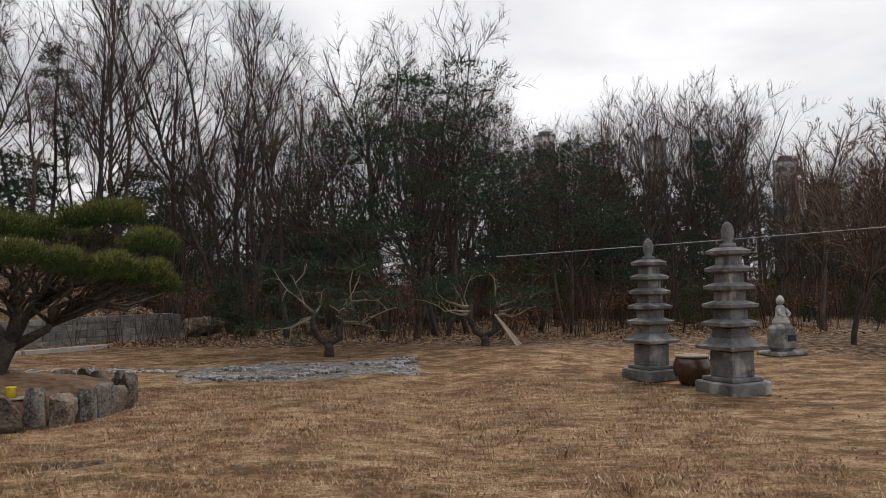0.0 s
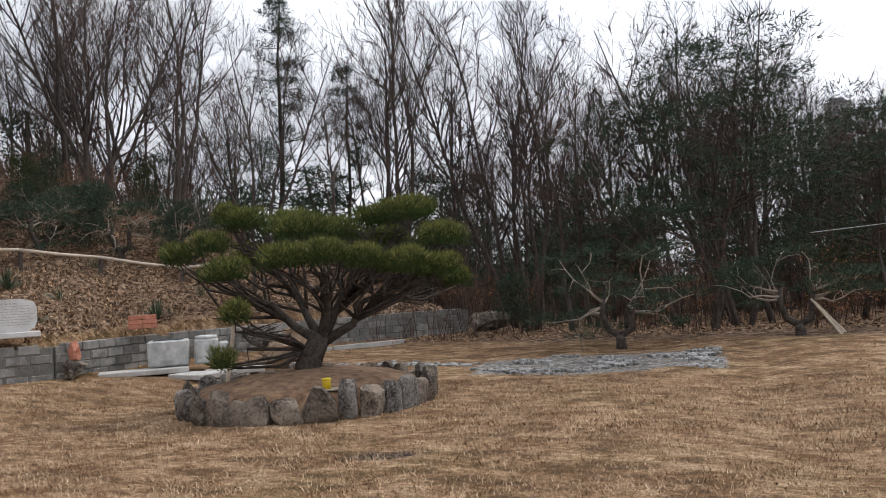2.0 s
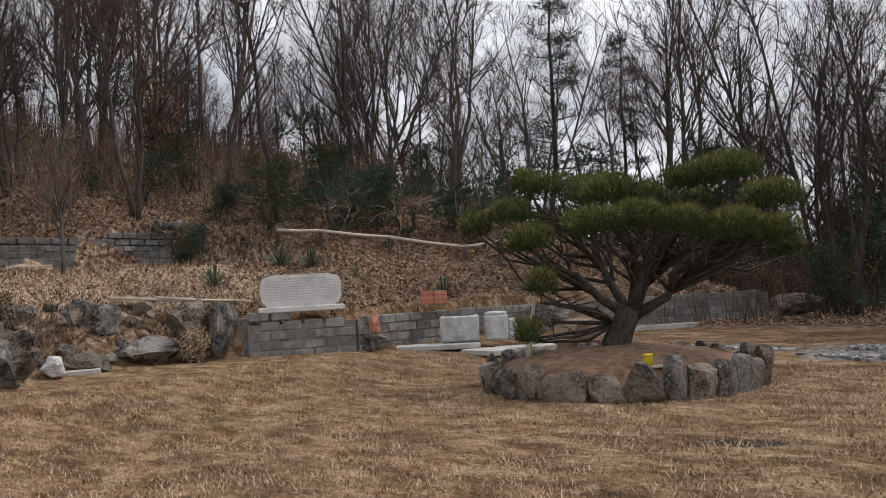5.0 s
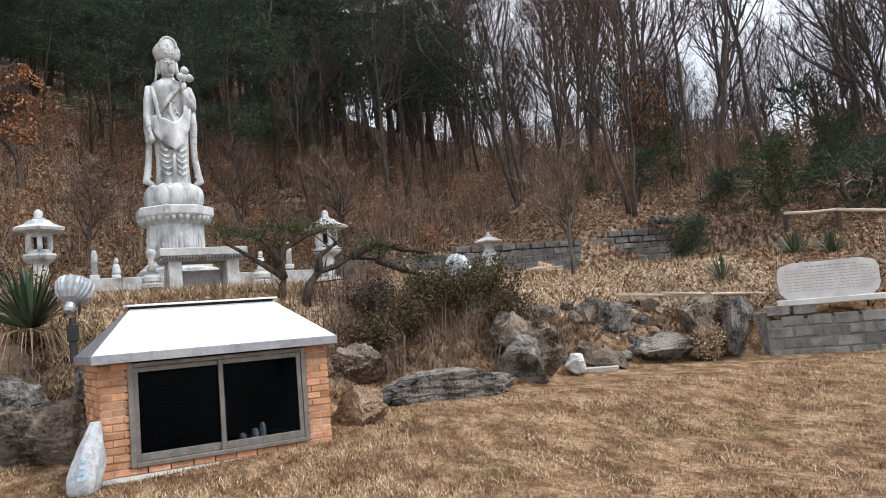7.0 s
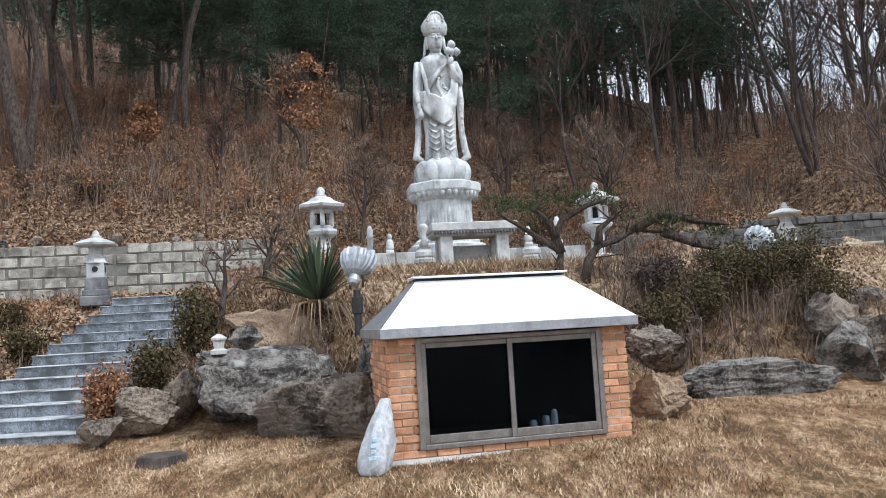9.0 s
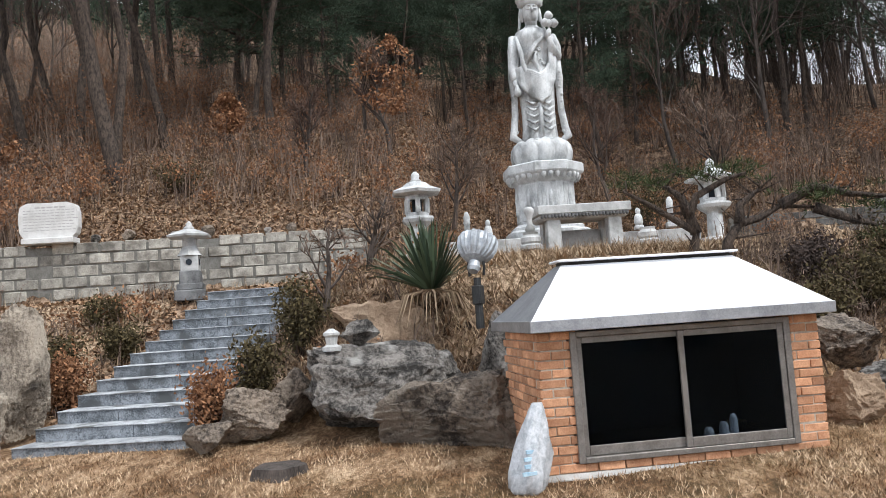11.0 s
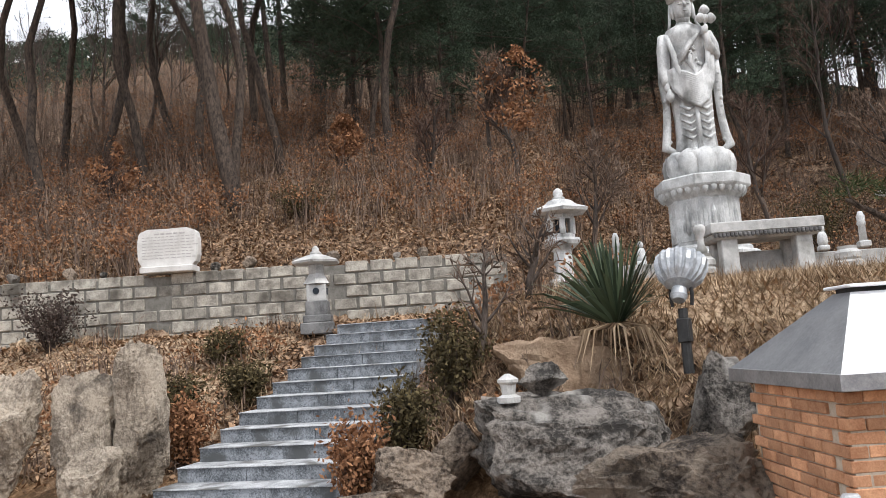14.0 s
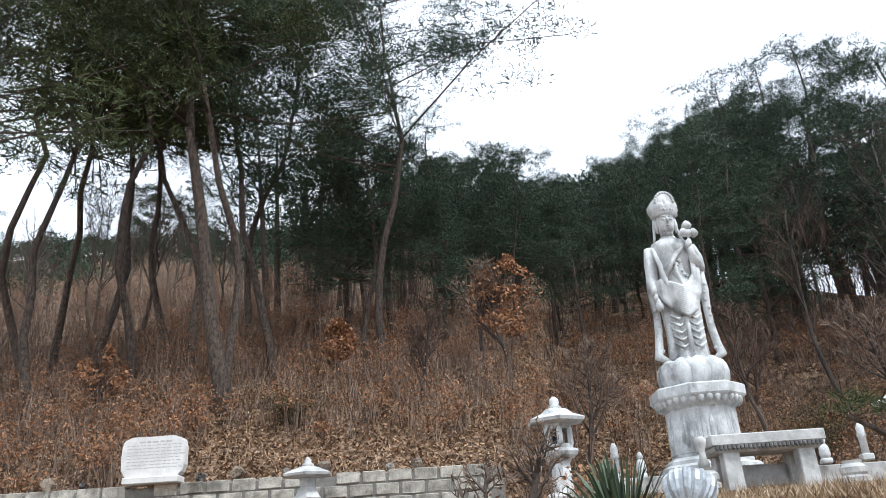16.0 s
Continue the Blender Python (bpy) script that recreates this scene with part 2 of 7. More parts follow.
def ground_nodes():
    n, l = GROUND.node_tree.nodes, GROUND.node_tree.links
    b = n["Principled BSDF"]
    b.inputs["Roughness"].default_value, b.inputs["Specular IOR Level"].default_value = 0.95, 0.15
    geo = n.new("ShaderNodeNewGeometry")

    def tex(scale, detail=5, stretch=(1, 1, 1), rz=0.0, rough=0.6):
        mp = n.new("ShaderNodeMapping"); mp.inputs["Scale"].default_value = stretch; mp.inputs["Rotation"].default_value = (0, 0, rz)
        l.new(geo.outputs["Position"], mp.inputs[0])
        t = n.new("ShaderNodeTexNoise"); t.inputs["Scale"].default_value = scale; t.inputs["Detail"].default_value = detail; t.inputs["Roughness"].default_value = rough
        l.new(mp.outputs[0], t.inputs["Vector"])
        return t.outputs[0]

    def ramp(src, stops):
        r = n.new("ShaderNodeValToRGB")
        while len(r.color_ramp.elements) < len(stops):
            r.color_ramp.elements.new(0.5)
        for e, (p, c) in zip(r.color_ramp.elements, stops):
            e.position, e.color = p, (*c, 1)
        l.new(src, r.inputs[0])
        return r.outputs[0]

    def mix(f, a, c, mode="MIX"):
        m = n.new("ShaderNodeMix"); m.data_type = "RGBA"; m.blend_type = mode
        if isinstance(f, float):
            m.inputs["Factor"].default_value = f
        else:
            l.new(f, m.inputs["Factor"])
        l.new(a, m.inputs["A"]); l.new(c, m.inputs["B"])
        return m.outputs["Result"]

    streak = tex(2.3, 9, (0.75, 1.45, 1), 0.5, 0.82)
    patch = tex(0.45, 4)
    fine = tex(30, 6, (1, 1, 1), 0, 0.8)
    lawn = ramp(streak, [(0.40, (0.070, 0.036, 0.019)), (0.465, (0.215, 0.122, 0.068)), (0.53, (0.48, 0.328, 0.208)), (0.60, (0.72, 0.545, 0.378))])
    thatch = ramp(fine, [(0.40, (0.16, 0.125, 0.10)), (0.50, (0.70, 0.66, 0.62)), (0.57, (1.0, 1.0, 1.0))])
    lawn = mix(0.85, lawn, thatch, "MULTIPLY")
    clump = ramp(tex(7, 6, (0.8, 1.3, 1), 0.5, 0.8), [(0.38, (0.38, 0.34, 0.31)), (0.50, (0.85, 0.83, 0.80)), (0.60, (1.0, 1.0, 1.0))])
    lawn = mix(0.75, lawn, clump, "MULTIPLY")
    worn = ramp(tex(2.0, 8, (0.85, 1.3, 1), 0.5, 0.78), [(0.41, (0.50, 0.39, 0.31)), (0.49, (0.88, 0.82, 0.76)), (0.56, (1.0, 1.0, 1.0))])
    lawn = mix(0.80, lawn, worn, "MULTIPLY")
    green = ramp(patch, [(0.50, (0.30, 0.20, 0.11)), (0.70, (0.22, 0.19, 0.08))])
    lawn = mix(0.22, lawn, green)
    lit_a = tex(7, 8, (1, 1, 1), 0, 0.75)
    lit_b = tex(1.1, 5)
    litter = ramp(lit_a, [(0.40, (0.024, 0.016, 0.011)), (0.47, (0.110, 0.070, 0.045)), (0.54, (0.255, 0.170, 0.113)), (0.62, (0.46, 0.345, 0.245))])
    tone = ramp(lit_b, [(0.35, (0.55, 0.50, 0.46)), (0.65, (1.0, 1.0, 1.0))])
    litter = mix(0.8, litter, tone, "MULTIPLY")
    straw = ramp(tex(14, 5, (1, 1, 1), 0, 0.7), [(0.40, (0.11, 0.070, 0.042)), (0.5, (0.35, 0.25, 0.162)), (0.60, (0.60, 0.46, 0.32))])
    gravel = ramp(tex(11, 5, (1, 1, 1), 0, 0.8), [(0.36, (0.07, 0.062, 0.052)), (0.5, (0.20, 0.185, 0.165)), (0.64, (0.40, 0.39, 0.37))])
    sand = ramp(tex(2, 4), [(0.3, (0.40, 0.31, 0.20)), (0.7, (0.55, 0.45, 0.31))])

    def att(name):
        a = n.new("ShaderNodeAttribute"); a.attribute_name = name
        m1 = n.new("ShaderNodeMath"); m1.operation = "MULTIPLY_ADD"; m1.inputs[1].default_value = 0.7; m1.inputs[2].default_value = -0.35
        l.new(tex(3.5, 5), m1.inputs[0])
        m2 = n.new("ShaderNodeMath"); m2.operation = "ADD"; l.new(a.outputs["Fac"], m2.inputs[0]); l.new(m1.outputs[0], m2.inputs[1])
        m3 = n.new("ShaderNodeMapRange"); m3.inputs[1].default_value, m3.inputs[2].default_value = 0.35, 0.65
        l.new(m2.outputs[0], m3.inputs[0])
        return m3.outputs[0]

    col = mix(att("litter"), lawn, litter)
    col = mix(att("straw"), col, straw)
    col = mix(att("gravel"), col, gravel)
    col = mix(att("sand"), col, sand)
    soil = ramp(tex(9, 6, (1, 1, 1), 0, 0.8), [(0.38, (0.012, 0.010, 0.009)), (0.62, (0.07, 0.05, 0.038))])
    col = mix(att("soil"), col, soil)
    l.new(col, b.inputs["Base Color"])
    h = n.new("ShaderNodeMath"); h.operation = "MULTIPLY_ADD"; h.inputs[1].default_value = 0.4
    l.new(fine, h.inputs[0]); l.new(lit_a, h.inputs[2])
    bp = n.new("ShaderNodeBump"); bp.inputs["Strength"].default_value = 0.8; bp.inputs["Distance"].default_value = 0.05
    l.new(h.outputs[0], bp.inputs["Height"]); l.new(bp.outputs[0], b.inputs["Normal"])


ground_nodes()

# ---- mesh helpers ----


class Mesh:
    """Vertices and faces gathered before they become one mesh."""

    def __init__(self):
        self.v, self.f = [], []

    def add(self, verts, faces):
        k = len(self.v)
        self.v.extend(verts)
        self.f.extend([tuple(i + k for i in f) for f in faces])
        return self

    def box(self, c, s, rz=0.0, ch=0.0, taper=1.0):
        """A box with chamfered edges; taper scales the top."""
        hx, hy, hz = s[0] / 2, s[1] / 2, s[2] / 2
        ch = min(ch, hx * 0.9, hy * 0.9, hz * 0.9)
        cs, sn = math.cos(rz), math.sin(rz)

        def put(x, y, z):
            k = 1 + (taper - 1) * (z / hz * 0.5 + 0.5)
            x, y = x * k, y * k
            return (c[0] + x * cs - y * sn, c[1] + x * sn + y * cs, c[2] + z)
        if ch <= 0:
            vs = [put(x, y, z) for z in (-hz, hz) for x, y in ((-hx, -hy), (hx, -hy), (hx, hy), (-hx, hy))]
            return self.add(vs, [(3, 2, 1, 0), (4, 5, 6, 7), (0, 1, 5, 4), (1, 2, 6, 5), (2, 3, 7, 6), (3, 0, 4, 7)])
        rings = []
        for z, k in ((-hz, ch), (-hz + ch, 0.0), (hz - ch, 0.0), (hz, ch)):
            a, b = hx - k, hy - k
            e = ch if k == 0 else ch * 0.5
            rings.append([put(*p, z) for p in ((-a, -b + e), (-a + e, -b), (a - e, -b), (a, -b + e), (a, b - e), (a - e, b), (-a + e, b), (-a, b - e))])
        vs = [p for r in rings for p in r]
        fs = [(7, 6, 5, 4, 3, 2, 1, 0), tuple(range(24, 32))]
        for k in range(3):
            for i in range(8):
                j = (i + 1) % 8
                fs.append((k * 8 + i, k * 8 + j, k * 8 + 8 + j, k * 8 + 8 + i))
        return self.add(vs, fs)

    def lathe(self, prof, n=16, c=(0, 0, 0), turn=0.0, sx=1.0, sy=1.0, fold=None):
        """A turned solid of (radius, height) pairs; fold(angle, height) scales the radius."""
        vs, fs = [], []
        for r, z in prof:
            for i in range(n):
                a = turn + 2 * math.pi * i / n
                k = r * (fold(a, z) if fold else 1)
                vs.append((c[0] + k * sx * math.cos(a), c[1] + k * sy * math.sin(a), c[2] + z))
        m = len(prof)
        for k in range(m - 1):
            for i in range(n):
                j = (i + 1) % n
                fs.append((k * n + i, k * n + j, k * n + n + j, k * n + n + i))
        fs.append(tuple(range(n - 1, -1, -1)))
        fs.append(tuple(range((m - 1) * n, m * n)))
        return self.add(vs, fs)

    def tube(self, pts, rad, n=6):
        """A limb through pts with a radius at each."""
        pts = [Vector(p) for p in pts]
        vs, fs = [], []
        for k, p in enumerate(pts):
            d = (pts[min(k + 1, len(pts) - 1)] - pts[max(k - 1, 0)])
            d = d.normalized() if d.length > 1e-6 else Vector((0, 0, 1))
            s = d.cross(Vector((0.31, 0.95, 0.05))).normalized()
            u = d.cross(s)
            for i in range(n):
                a = 2 * math.pi * i / n
                q = p + (s * math.cos(a) + u * math.sin(a)) * rad[k]
                vs.append(q[:])
        for k in range(len(pts) - 1):
            for i in range(n):
                j = (i + 1) % n
                fs.append((k * n + i, k * n + j, k * n + n + j, k * n + n + i))
        fs.append(tuple(range(n - 1, -1, -1)))
        fs.append(tuple(range((len(pts) - 1) * n, len(pts) * n)))
        return self.add(vs, fs)

    def ribbon(self, pts, w, side=None):
        """A narrow tapering strip, for twigs and blades."""
        pts = [Vector(p) for p in pts]
        d = pts[-1] - pts[0]
        s = (side or d.cross(Vector((random.uniform(-1, 1), random.uniform(-1, 1), random.uniform(-1, 1)))))
        s = s.normalized() * w * 0.5 if s.length > 1e-6 else Vector((w, 0, 0))
        vs, fs, m = [], [], len(pts)
        for k, p in enumerate(pts[:-1]):
            q = s * (1 - 0.55 * k / (m - 1))
            vs += [(p - q)[:], (p + q)[:]]
            if k:
                fs.append((2 * k - 2, 2 * k - 1, 2 * k + 1, 2 * k))
        vs.append(pts[-1][:])
        fs.append((2 * m - 4, 2 * m - 3, 2 * m - 2))
        return self.add(vs, fs)

    def data(self, name, mat, smooth=False):
        me = bpy.data.meshes.new(name)
        me.from_pydata(self.v, [], self.f)
        me.materials.append(mat)
        if smooth:
            me.polygons.foreach_set("use_smooth", [True] * len(me.polygons))
        me.update()
        return me


def part(name, m, mat, parent, label="", smooth=False):
    ob = new(name, m if isinstance(m, bpy.types.Mesh) else m.data(name, mat, smooth))
    ob.parent = parent
    if label:
        ob["label"] = label
    return ob


def thing(name, label, category, at=(0, 0, 0), rz=0.0, group="", kind=""):
    ob = new(name)
    ob.empty_display_size = 0.1
    ob.matrix_world = pose(*at, 0, 0, rz)
    return tagged(ob, label, category, group, kind)


def solid(name, m, mat, label, category, at=(0, 0, 0), rz=0.0, group="", kind="", smooth=False):
    ob = new(name, m.data(name, mat, smooth))
    ob.matrix_world = pose(*at, 0, 0, rz)
    return tagged(ob, label, category, group, kind)


# ---- ground ----
EDGE_Y = [-60, -30, -5, 0, 3, 5, 7, 8, 11, 11.45, 13, 15.5, 21, 23.2, 26, 40, 100]
EDGE_X = [-16, -14, -12.6, -12.3, -12.4, -13.2, -13.3, -13.9, -14.4, -13.45, -12.2, -11.8, -9.5, -7.8, -9.5, -15, -40]
HILL = [(12, 5.4), (40, 18.5), (90, 42), (160, 72), (260, 84), (420, 70)]


def ss(a, b, x):
    t = np.clip((x - a) / (b - a), 0, 1)
    return t * t * (3 - 2 * t)


def prof(d, rows):
    return np.interp(d, [r[0] for r in rows], [r[1] for r in rows])


def height(x, y):
    x, y = np.asarray(x, float), np.asarray(y, float)
    lawn = -0.30 + 0.30 * ss(-8.5, -12.5, x) + 0.22 * ss(13, 20, y) - 0.03 * ss(-2, 4, x)
    lawn = lawn - 1.2 * ss(24, 60, y) - 0.8 * ss(10, 40, x)
    lawn = lawn + 0.16 * np.exp(-((x - 1.5) ** 2 / 9 + (y - 16.5) ** 2 / 5)) - 0.10 * np.exp(-((x + 0.3) ** 2 / 0.5 + (y - 12) ** 2 / 18))
    d = np.interp(y, EDGE_Y, EDGE_X) - x
    dw = -16.45 - 0.205 * (y + 9.8) - x          # behind the pale wall
    south = np.where(dw < 0, np.minimum(prof(d, [(-1, 0), (0, 0), (2.0, 0.80), (3.6, 1.62), (6, 1.74)]), 1.74), np.maximum(np.minimum(1.74 + dw * 4, 2.6), prof(dw, [(0, 1.7), (0.25, 2.6), (4.4, 4.55), (8, 6.2), *[(a - 4, b) for a, b in HILL[1:]]])))
    mid = prof(d, [(-1, 0), (0, 0.02), (0.5, 0.35), (1.4, 1.15), (2.2, 1.68), (6, 2.0), (8.6, 2.2), (10, 2.9), (14, 4.8), *[(a + 3, b + 0.4) for a, b in HILL[1:]]])
    rock = prof(d, [(-1, 0), (0, 0.02), (0.5, 0.40), (1.1, 0.88), (2.2, 1.42), (3.2, 1.82), (5, 2.0), (6.3, 2.08), (6.7, 2.75), (9, 3.4), (14, 5.3), *[(a + 3, b) for a, b in HILL[1:]]])
    wall = prof(d, [(-1, 0), (0.05, 0.02), (0.3, 0.72), (3, 1.65), (7, 2.9), (14, 5.3), *[(a + 3, b) for a, b in HILL[1:]]])
    high = prof(d, [(14, 5.3), *[(a + 3, b) for a, b in HILL[1:]]])
    low = prof(d, [(14, 5.3), (40, 10.5), (90, 19), (160, 28), (420, 30)])
    k = ss(3, 28, y)
    beyond = high * (1 - k) + low * k
    mid, rock, wall = (np.where(d > 14, beyond, q) for q in (mid, rock, wall))
    far = prof(d, [(-1, 0), (0, 0), (4, 0.5), (15, 1.5), (60, 8), (200, 30)])
    a, b, c, e = ss(-1.2, -0.5, y), ss(5.5, 7.5, y), ss(11.2, 11.7, y), ss(22, 40, y)
    up = south * (1 - a) + a * (mid * (1 - b) + b * (rock * (1 - c) + c * (wall * (1 - e) + e * far)))
    de = -20.45 + 0.075 * (y - 5.8) - x          # behind the upper wall
    band = (y > 5.6) & (y < 15.1)
    up = np.where(band & (de < 0), np.minimum(up, 1.88), up)
    up = np.where(band & (de > 0.1) & (de < 1.5), np.maximum(up, 2.45 + 0.045 * (y - 5.8)), up)
    stair = np.clip((-11.95 - x) / 0.32, 0, 12) * 0.13 - 0.14
    inside = (y > -3.4) & (y < -1.55) & (x < -11.9) & (x > -15.9)
    up = np.where(inside, np.minimum(up, np.maximum(stair, 0.0)), up)
    z = np.where(d > -0.5, lawn + up, lawn)
    return z + 0.02 * np.sin(1.9 * x + 0.7 * y) * np.sin(1.3 * y - 0.4 * x)


def ground_z(x, y):
    return float(height(x, y))


def build_ground():
    def axis(lo, hi, step, far):
        a = list(np.arange(lo, hi, step))
        s = step
        while a[-1] < far:
            s *= 1.22
            a.append(a[-1] + s)
        s = step
        while a[0] > -far:
            s *= 1.22
            a.insert(0, a[0] - s)
        return np.array(a)
    xs, ys = axis(-26, 9, 0.2, 900), axis(-10, 26, 0.2, 900)
    X, Y = np.meshgrid(xs, ys)
    Z = height(X, Y)
    rough = np.array([noise.noise((x * 1.7, y * 1.7, 0.3)) * 0.5 + noise.noise((x * 5.1, y * 5.1, 2.0)) * 0.25 for x, y in zip(X.ravel(), Y.ravel())]).reshape(X.shape)
    d = np.interp(Y, EDGE_Y, EDGE_X) - X
    slope = np.clip(d, 0, 1) * (d < 60)
    Z = Z + rough * (0.035 + 0.09 * slope * np.clip(np.abs(X + 17.5) / 3, 0.3, 1))
    nx, ny = len(xs), len(ys)
    idx = np.arange(nx * ny).reshape(ny, nx)
    faces = np.stack([idx[:-1, :-1], idx[:-1, 1:], idx[1:, 1:], idx[1:, :-1]], -1).reshape(-1, 4)
    me = bpy.data.meshes.new("ground")
    me.from_pydata(np.stack([X, Y, Z], -1).reshape(-1, 3).tolist(), [], faces.tolist())
    me.polygons.foreach_set("use_smooth", [True] * len(me.polygons))
    me.materials.append(GROUND)
    litter = np.maximum(ss(0.1, 0.9, d), ss(17.0, 20.0, Y + 0.25 * X + 0.5))
    straw = ss(0.8, 1.6, d) * (1 - ss(6.0, 7.5, d)) * ss(2.2, 4.0, Y) * (1 - ss(12.2, 13.5, Y)) * 0.9
    straw = np.maximum(straw, ss(1.0, 2.0, d) * (1 - ss(2.9, 3.6, d)) * ss(0.2, 1.0, Y) * (1 - ss(2.2, 4.0, Y)) * 0.9)
    straw = np.maximum(straw, 0.62 * ss(0.5, 1.2, d) * (1 - ss(4.0, 4.4, d)) * (1 - ss(-3.6, -3.3, Y)))
    gravel = ((np.abs((X + 2.9) * 0.98 + (Y - 15.5) * 0.1) < 2.1) & (np.abs((Y - 15.5) - (X + 2.9) * 0.05) < 0.95)) * 0.75
    sand = np.exp(-(((X + 130) / 26) ** 2 + ((Y + 95) / 22) ** 2)) * 1.2
    soil = 1.2 * np.exp(-(((X + 3.9) / 0.45) ** 2 + ((Y - 8.67 - 0.12 * (X + 3.9)) / 0.17) ** 2))
    for name, val in (("litter", litter), ("straw", straw), ("gravel", gravel), ("sand", sand), ("soil", soil)):
        at = me.attributes.new(name, "FLOAT", "POINT")
        at.data.foreach_set("value", np.ascontiguousarray(val.ravel(), dtype=np.float32))
    return tagged(new("ground", me), "dormant straw-brown lawn rising into a leaf-strewn hillside", "ground", kind="structure")


ground = build_ground()

# ---- trees ----


def bare_tree(name, seed, h, stems=1, spread=0.5, twig=TWIG, rad=0.135, dense=1.0):
    """A leafless broadleaved tree: trunk with limbs, and a crown of twigs."""
    r = random.Random(seed)
    random.seed(seed)
    wood, crown = Mesh(), Mesh()

    def grow(p, d, length, rad, depth):
        n = (8, 5, 4, 2)[depth]
        pts, rr, q = [p], [rad], d.normalized()
        lift = (0.04, 0.10, 0.07, 0.03)[depth]
        for k in range(n):
            q = (q + Vector((r.gauss(0, 0.11), r.gauss(0, 0.11), r.gauss(lift, 0.07)))).normalized()
            pts.append(pts[-1] + q * length / n)
            rr.append(rad * (1 - 0.82 * (k + 1) / n))
        if depth < 2:
            wood.tube(pts, rr, 7 if depth == 0 else 4)
        else:
            crown.ribbon(pts, max(0.024, min(rad * 2.2, 0.06)) if depth == 2 else 0.015)
        if depth == 3:
            return
        count = (int(15 * dense), int(9 * dense), int(8 * dense))[depth]
        for k in range(count):
            t = r.uniform(0.26, 0.98) if depth == 0 else r.uniform(0.18, 1.0)
            i = min(int(t * n), n - 1)
            at = pts[i].lerp(pts[i + 1], t * n - i)
            way = (pts[i + 1] - pts[i]).normalized()
            a = r.uniform(0, 2 * math.pi)
            side = way.cross(Vector((math.cos(a), math.sin(a), 0.15))).normalized()
            open_ = spread * r.uniform(0.75, 1.25)
            nd = (way * (1 - open_ * 0.35) + side * open_ + Vector((0, 0, 0.10))).normalized()
            size = h * (0.56 - 0.40 * t) * r.uniform(0.7, 1.1) if depth == 0 else length * r.uniform(0.34, 0.58) * (1.1 - 0.4 * t)
            grow(at, nd, size, max(rr[i] * 0.55, 0.006), depth + 1)
    for s in range(stems):
        a = r.uniform(0, 6.28)
        d = Vector((math.cos(a) * 0.20 * (stems > 1), math.sin(a) * 0.20 * (stems > 1), 1))
        grow(Vector((d.x * 0.6, d.y * 0.6, -0.25)), d, h * r.uniform(0.8, 1.0), rad * (1 if stems == 1 else 0.75), 0)
    t = thing(name, "leafless grey-brown broadleaved tree on the wooded slope", "tree", group="bare trees of the wood")
    part("trunk", wood, BARK, t, smooth=True)
    part("crown", crown, twig, t, "fine bare twigs")
    return t


def needle_clump(m, c, rx, rz, count, length, r, width=0.03, up=0.35):
    """A tuft of pointed needle sprays round c."""
    for k in range(count):
        a, e = r.uniform(0, 2 * math.pi), r.uniform(-0.5, 1)
        rad = r.uniform(0.1, 1) ** 0.6
        p = Vector((c[0] + rx * rad * math.cos(a), c[1] + rx * rad * math.sin(a), c[2] + rz * e * (1.1 - rad * 0.7)))
        d = Vector((math.cos(a) * r.uniform(0.2, 1) + r.gauss(0, 0.4), math.sin(a) * r.uniform(0.2, 1) + r.gauss(0, 0.4), up + r.gauss(0, 0.45))).normalized()
        q = p + d * length * r.uniform(0.6, 1.2)
        s = d.cross(Vector((r.gauss(0, 1), r.gauss(0, 1), r.gauss(0, 1)))).normalized() * width
        k0 = len(m.v)
        m.v += [(p - s)[:], (p + s)[:], q[:]]
        m.f.append((k0, k0 + 1, k0 + 2))


